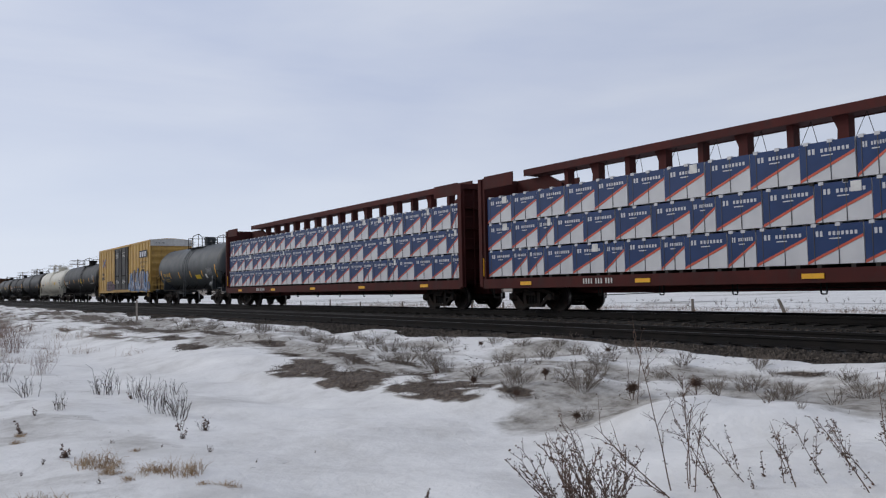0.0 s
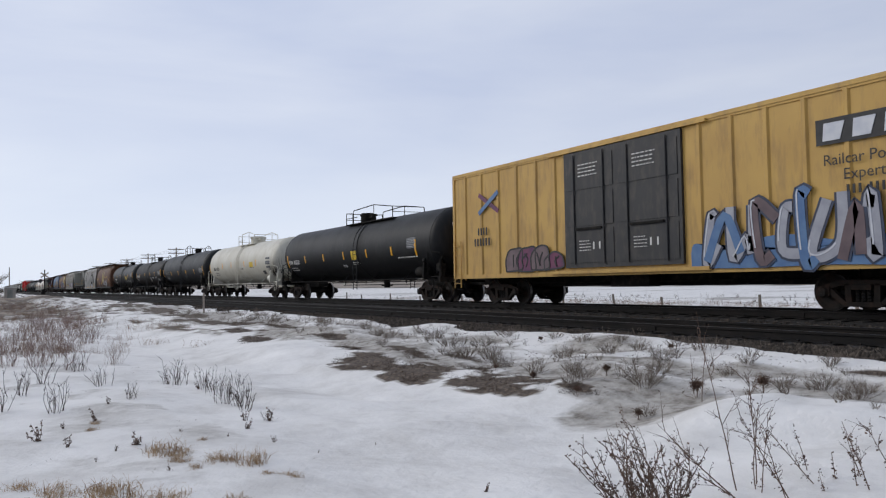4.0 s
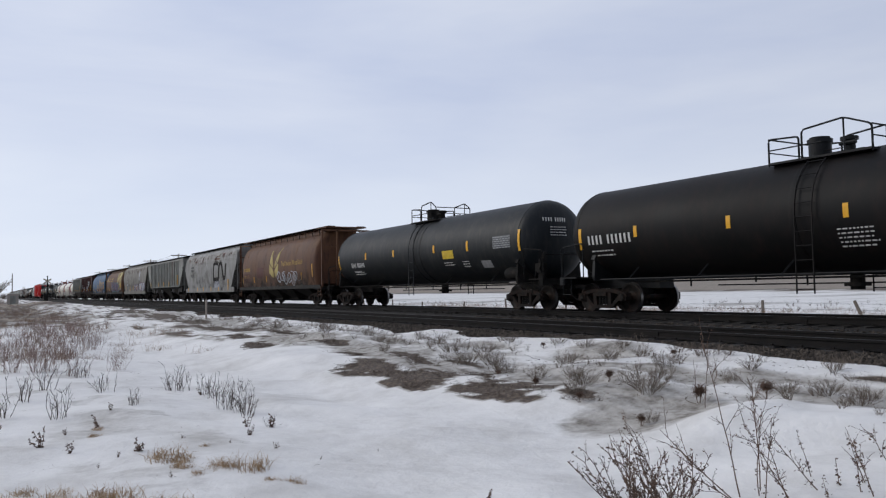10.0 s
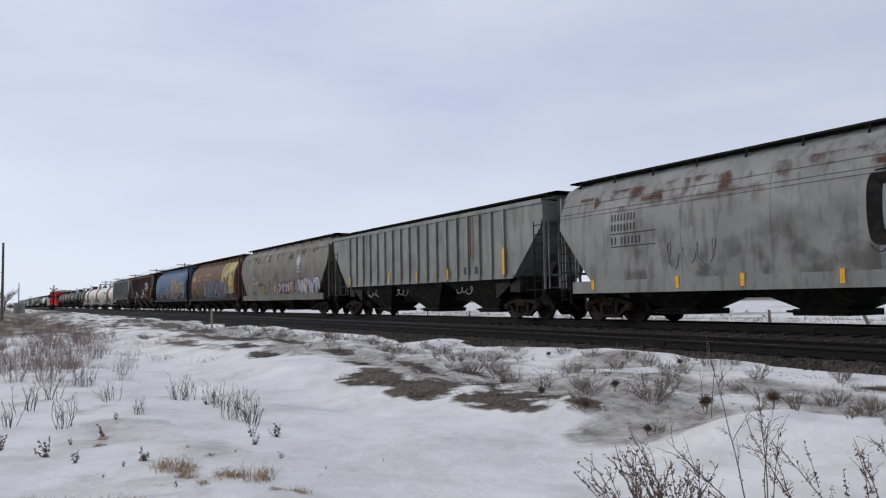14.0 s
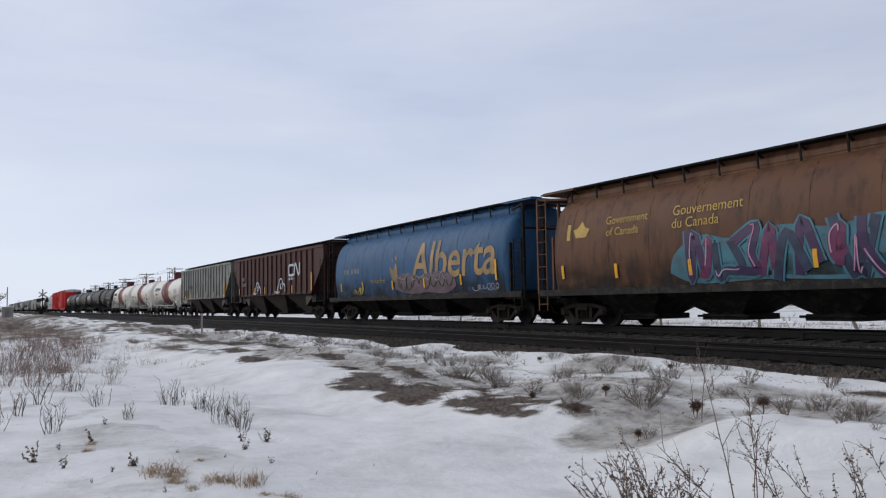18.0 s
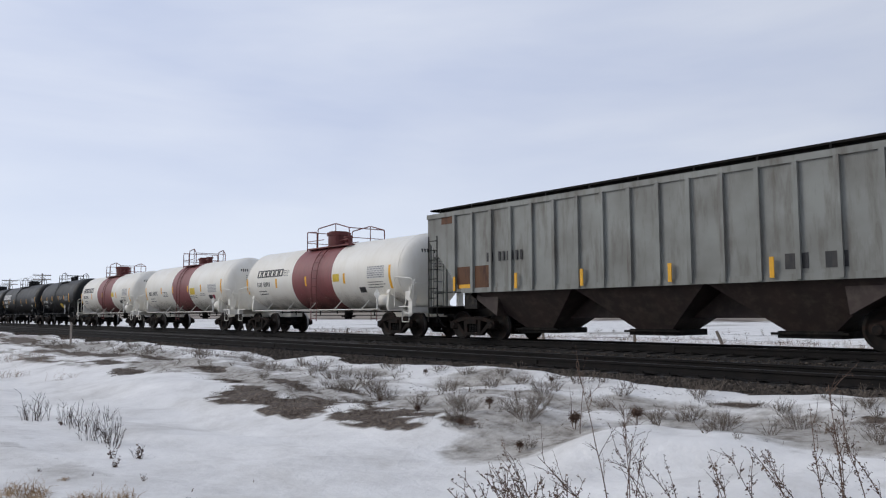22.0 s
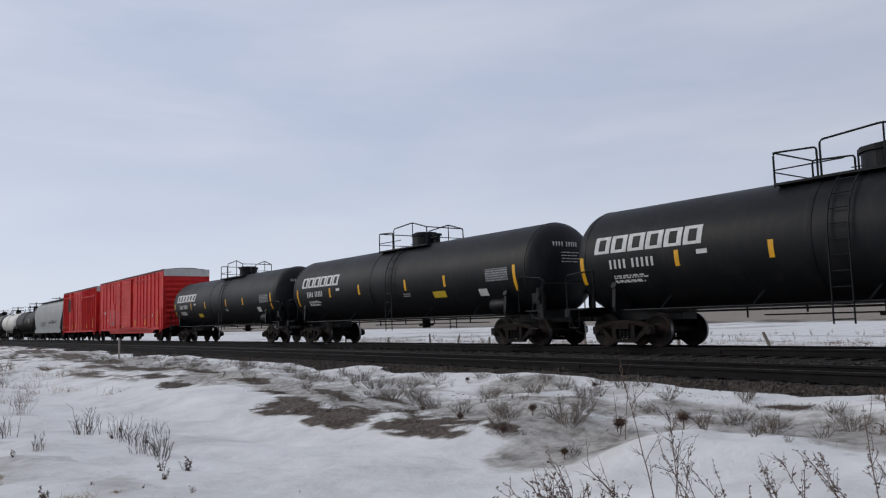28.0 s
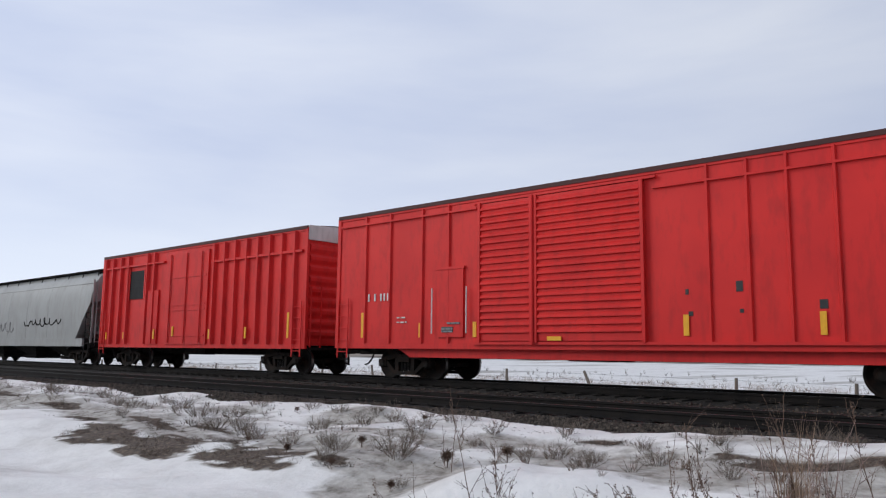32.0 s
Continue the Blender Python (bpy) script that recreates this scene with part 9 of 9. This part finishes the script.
lamp = tagged(new("street_lamp_pole"), "tall wooden pole with a small lamp arm", "pole")
lamp.matrix_basis = pose(-98.0, 0.9, height_at(-98, 0.9))
part("shaft", Build().tube([(0, 0, -1), (0, 0, 8.6)], 0.16, 10, r_end=0.11), MAT["pole_wood"], lamp)
arm = part("lamp_arm", Build().tube(rounded([(0, 0, 5.2), (0.1, -1.0, 5.7), (0.1, -2.0, 5.8)], 0.5), 0.03), MAT["steel_dark"], lamp)
part("lamp_head", Build().box(-0.1, 0.3, -2.5, -1.95, 5.72, 5.86), MAT["hut_grey"], arm)
second = tagged(part("utility_pole", Build().tube([(0, 0, -1), (0, 0, 7.6)], 0.15, 10, r_end=0.1), MAT["pole_wood"]), "bare wooden utility pole by the crossing", "pole")
second.matrix_basis = pose(-236, 6.0, height_at(-236, 6.0))

hut = tagged(new("signal_hut"), "small grey metal signal hut by the crossing", "hut")
hut.matrix_basis = pose(-150, 3.9, height_at(-150, 3.9) - 0.1)
part("wall", Build().box(-1.0, 1.0, -0.85, 0.85, 0, 2.2), MAT["hut_grey"], hut)
part("roof", Build().box(-1.1, 1.1, -0.95, 0.95, 2.2, 2.32), MAT["roof_white"], hut)
part("door", Build().box(1.0, 1.03, -0.4, 0.4, 0.1, 1.9), MAT["hopper_dull"], hut)
part("base", Build().box(-1.15, 1.15, -1.0, 1.0, -0.5, 0.02), MAT["hut_grey"], hut)

signal = tagged(new("crossing_signal"), "dark crossing signal mast with lamps and crossbuck", "signal")
signal.matrix_basis = pose(-148, 9.0, height_at(-148, 9.0))
part("mast", Build().tube([(0, 0, -0.3), (0, 0, 4.6)], 0.09, 8), MAT["steel_dark"], signal)
part("lamp_bar", Build().box(-0.05, 0.05, -0.85, 0.85, 2.65, 2.75), MAT["steel_dark"], signal)
for y in (-0.65, 0.65):
    part("lamp_disc", Build().loft([[(xx, y + 0.32 * math.cos(k * 0.5236), 2.7 + 0.32 * math.sin(k * 0.5236)) for k in range(12)] for xx in (0.06, 0.12)]), MAT["black_paint"], signal)
part("crossbuck", merged([Build().beam((0.1, -0.6, 3.3), (0.1, 0.6, 4.1), 0.03, 0.2), Build().beam((0.13, 0.6, 3.3), (0.13, -0.6, 4.1), 0.03, 0.2)]), MAT["post_white"], signal)
part("gate_box", Build().box(-0.3, 0.3, -0.5, 0.1, 0.2, 1.3), MAT["steel_dark"], signal)

# pasture fence beyond the train
fence = tagged(new("pasture_fence"), "old wire fence on leaning wooden posts in snow", "fence")
fr = random.Random(12)
x = -95.0
tops = []
while x < 12:
    z = height_at(x, 41.5)
    lean = fr.uniform(-0.6, 0.6) if fr.random() < 0.4 else fr.uniform(-0.1, 0.1)
    h = fr.uniform(0.5, 1.0)
    part("fence_post", Build().tube([(x, 41.5, z - 0.2), (x + lean * h, 41.5, z + h)], 0.1, 6, r_end=0.085), MAT["pole_wood"], fence)
    tops.append((x + lean * h * 0.8, 41.5, z + h * 0.8))
    x += fr.uniform(4.0, 9.0)
part("fence_wire", Build().tube(tops, 0.006, 3).tube([(a, q, c - 0.35) for a, q, c in tops], 0.006, 3), MAT["steel_dark"], fence)


def bare_tree(x, y, h, seed, name="bare_tree", label="leafless grey tree with a spreading twiggy crown"):
    tr = random.Random(seed)
    tree = tagged(new(name), label, "tree")
    tree.matrix_basis = pose(x, y, height_at(x, y))
    b, c = Build(), Build()
    b.tube([(0, 0, -0.3), (0.05 * h * 0.2, 0, h * 0.2), (0.02 * h, 0.02 * h, h * 0.38)], 0.03 * h, 7, r_end=0.018 * h)
    for _ in range(9):
        a = tr.uniform(0, 6.28)
        pts = twig(b, (0.02 * h, 0.02 * h, h * tr.uniform(0.18, 0.38)), (math.cos(a), math.sin(a), tr.uniform(0.6, 1.6)), h * tr.uniform(0.4, 0.62), 0.012 * h, tr, 0.3, 4)
        for _ in range(14):
            k = tr.randint(1, 3)
            d = (pts[k + 1] - pts[k]).normalized() + Vector((tr.uniform(-1, 1), tr.uniform(-1, 1), tr.uniform(-0.2, 0.9)))
            q = twig(c, pts[k].lerp(pts[k + 1], tr.random()), d, h * tr.uniform(0.12, 0.3), 0.004 * h, tr, 0.4, 3)
            for _ in range(3):
                twig(c, q[tr.randint(1, 2)], d + Vector((tr.uniform(-1, 1), tr.uniform(-1, 1), tr.uniform(-0.3, 0.8))), h * 0.1, 0.0025 * h, tr, 0.4, 2)
    part("trunk", b, MAT["pole_wood"], tree)
    part("crown", c, MAT["twig_grey"], tree)
    return tree


bare_tree(-300, 3.5, 9.0, 3)
bare_tree(-310, 12.0, 5.0, 4)
bare_tree(-330, 2.0, 4.5, 6)


def spruce(x, y, h, seed):
    sr = random.Random(seed)
    tree = tagged(new("spruce_tree"), "dark narrow spruce on the far rise", "tree", "spruces on the horizon")
    tree.matrix_basis = pose(x, y, height_at(x, y))
    part("trunk", Build().tube([(0, 0, -0.5), (0, 0, h * 0.95)], 0.02 * h, 6, r_end=0.01), MAT["pole_wood"], tree)
    b = Build()
    for i in range(150):
        t = (i + sr.random()) / 150
        z, q = h * (0.08 + 0.92 * t), h * 0.2 * (1 - t) + 0.1
        a = sr.uniform(0, 6.28)
        tip = Vector((math.cos(a) * q, math.sin(a) * q, z - 0.25 * q))
        w = Vector((-math.sin(a), math.cos(a), 0)) * (0.25 * q + 0.1)
        b.add([(0, 0, z + 0.3), tip + w * 0.6, tip * 1.0, tip - w * 0.6, (tip.x * 0.5, tip.y * 0.5, z - 0.4 * q)], [(0, 1, 2), (0, 2, 3), (0, 4, 1), (0, 3, 4), (1, 4, 2), (2, 4, 3)])
    part("crown", b, MAT["needles"], tree)


for x, y, h, s in ((-134, 400, 12, 1), (-96, 402, 10, 2), (-150, 405, 6, 5), (-230, 410, 7, 6), (-60, 398, 5, 7)):
    spruce(x, y, h, s)
HEDGE = [twig_shrub(3.0, 0.9, 16, 4, MAT["twig_grey"], rng, 0.09, 1.0) for _ in range(2)]
spots = [(r.uniform(-900, 150), r.uniform(380, 430), r.uniform(0.5, 1.3)) for _ in range(160)]
spots += [(r.uniform(-900, -420), r.uniform(-40, 12), r.uniform(0.6, 1.4)) for _ in range(50)]
scattered("far_brush", HEDGE, spots, "low grey brush along the horizon", "brush")

railway("main_track", TRACK, 0.0, "rusty steel rails on dark wooden ties, main track")
railway("siding_track", SIDING, -0.11, "empty siding of rusty rails on dark ties")


# ---- what moves: the train and its wheels ----
def motions():
    times = [i for i in range(0, 33)]
    for car in CARS:
        walk(car, [(t, pose(car["centre"] + run(t), TRACK, 0)) for t in times])
    turns = [(k / FPS, pose(0, 0, 0, 0, math.degrees(run(k / FPS) / WHEEL_R), 0)) for k in range(0, 32 * FPS + 1)]
    first = WHEELSETS[0]
    for w in WHEELSETS:                     # the axle's place goes into the parent inverse, the turning into the keys
        w.matrix_parent_inverse = Matrix.Translation(w.location)
        w.location = (0, 0, 0)
    walk(first, turns)
    for w in WHEELSETS[1:]:                 # all wheels turn alike
        w.rotation_mode = "QUATERNION"
        w.animation_data_create()
        w.animation_data.action = first.animation_data.action
        w.animation_data.action_slot = first.animation_data.action_slot


motions()
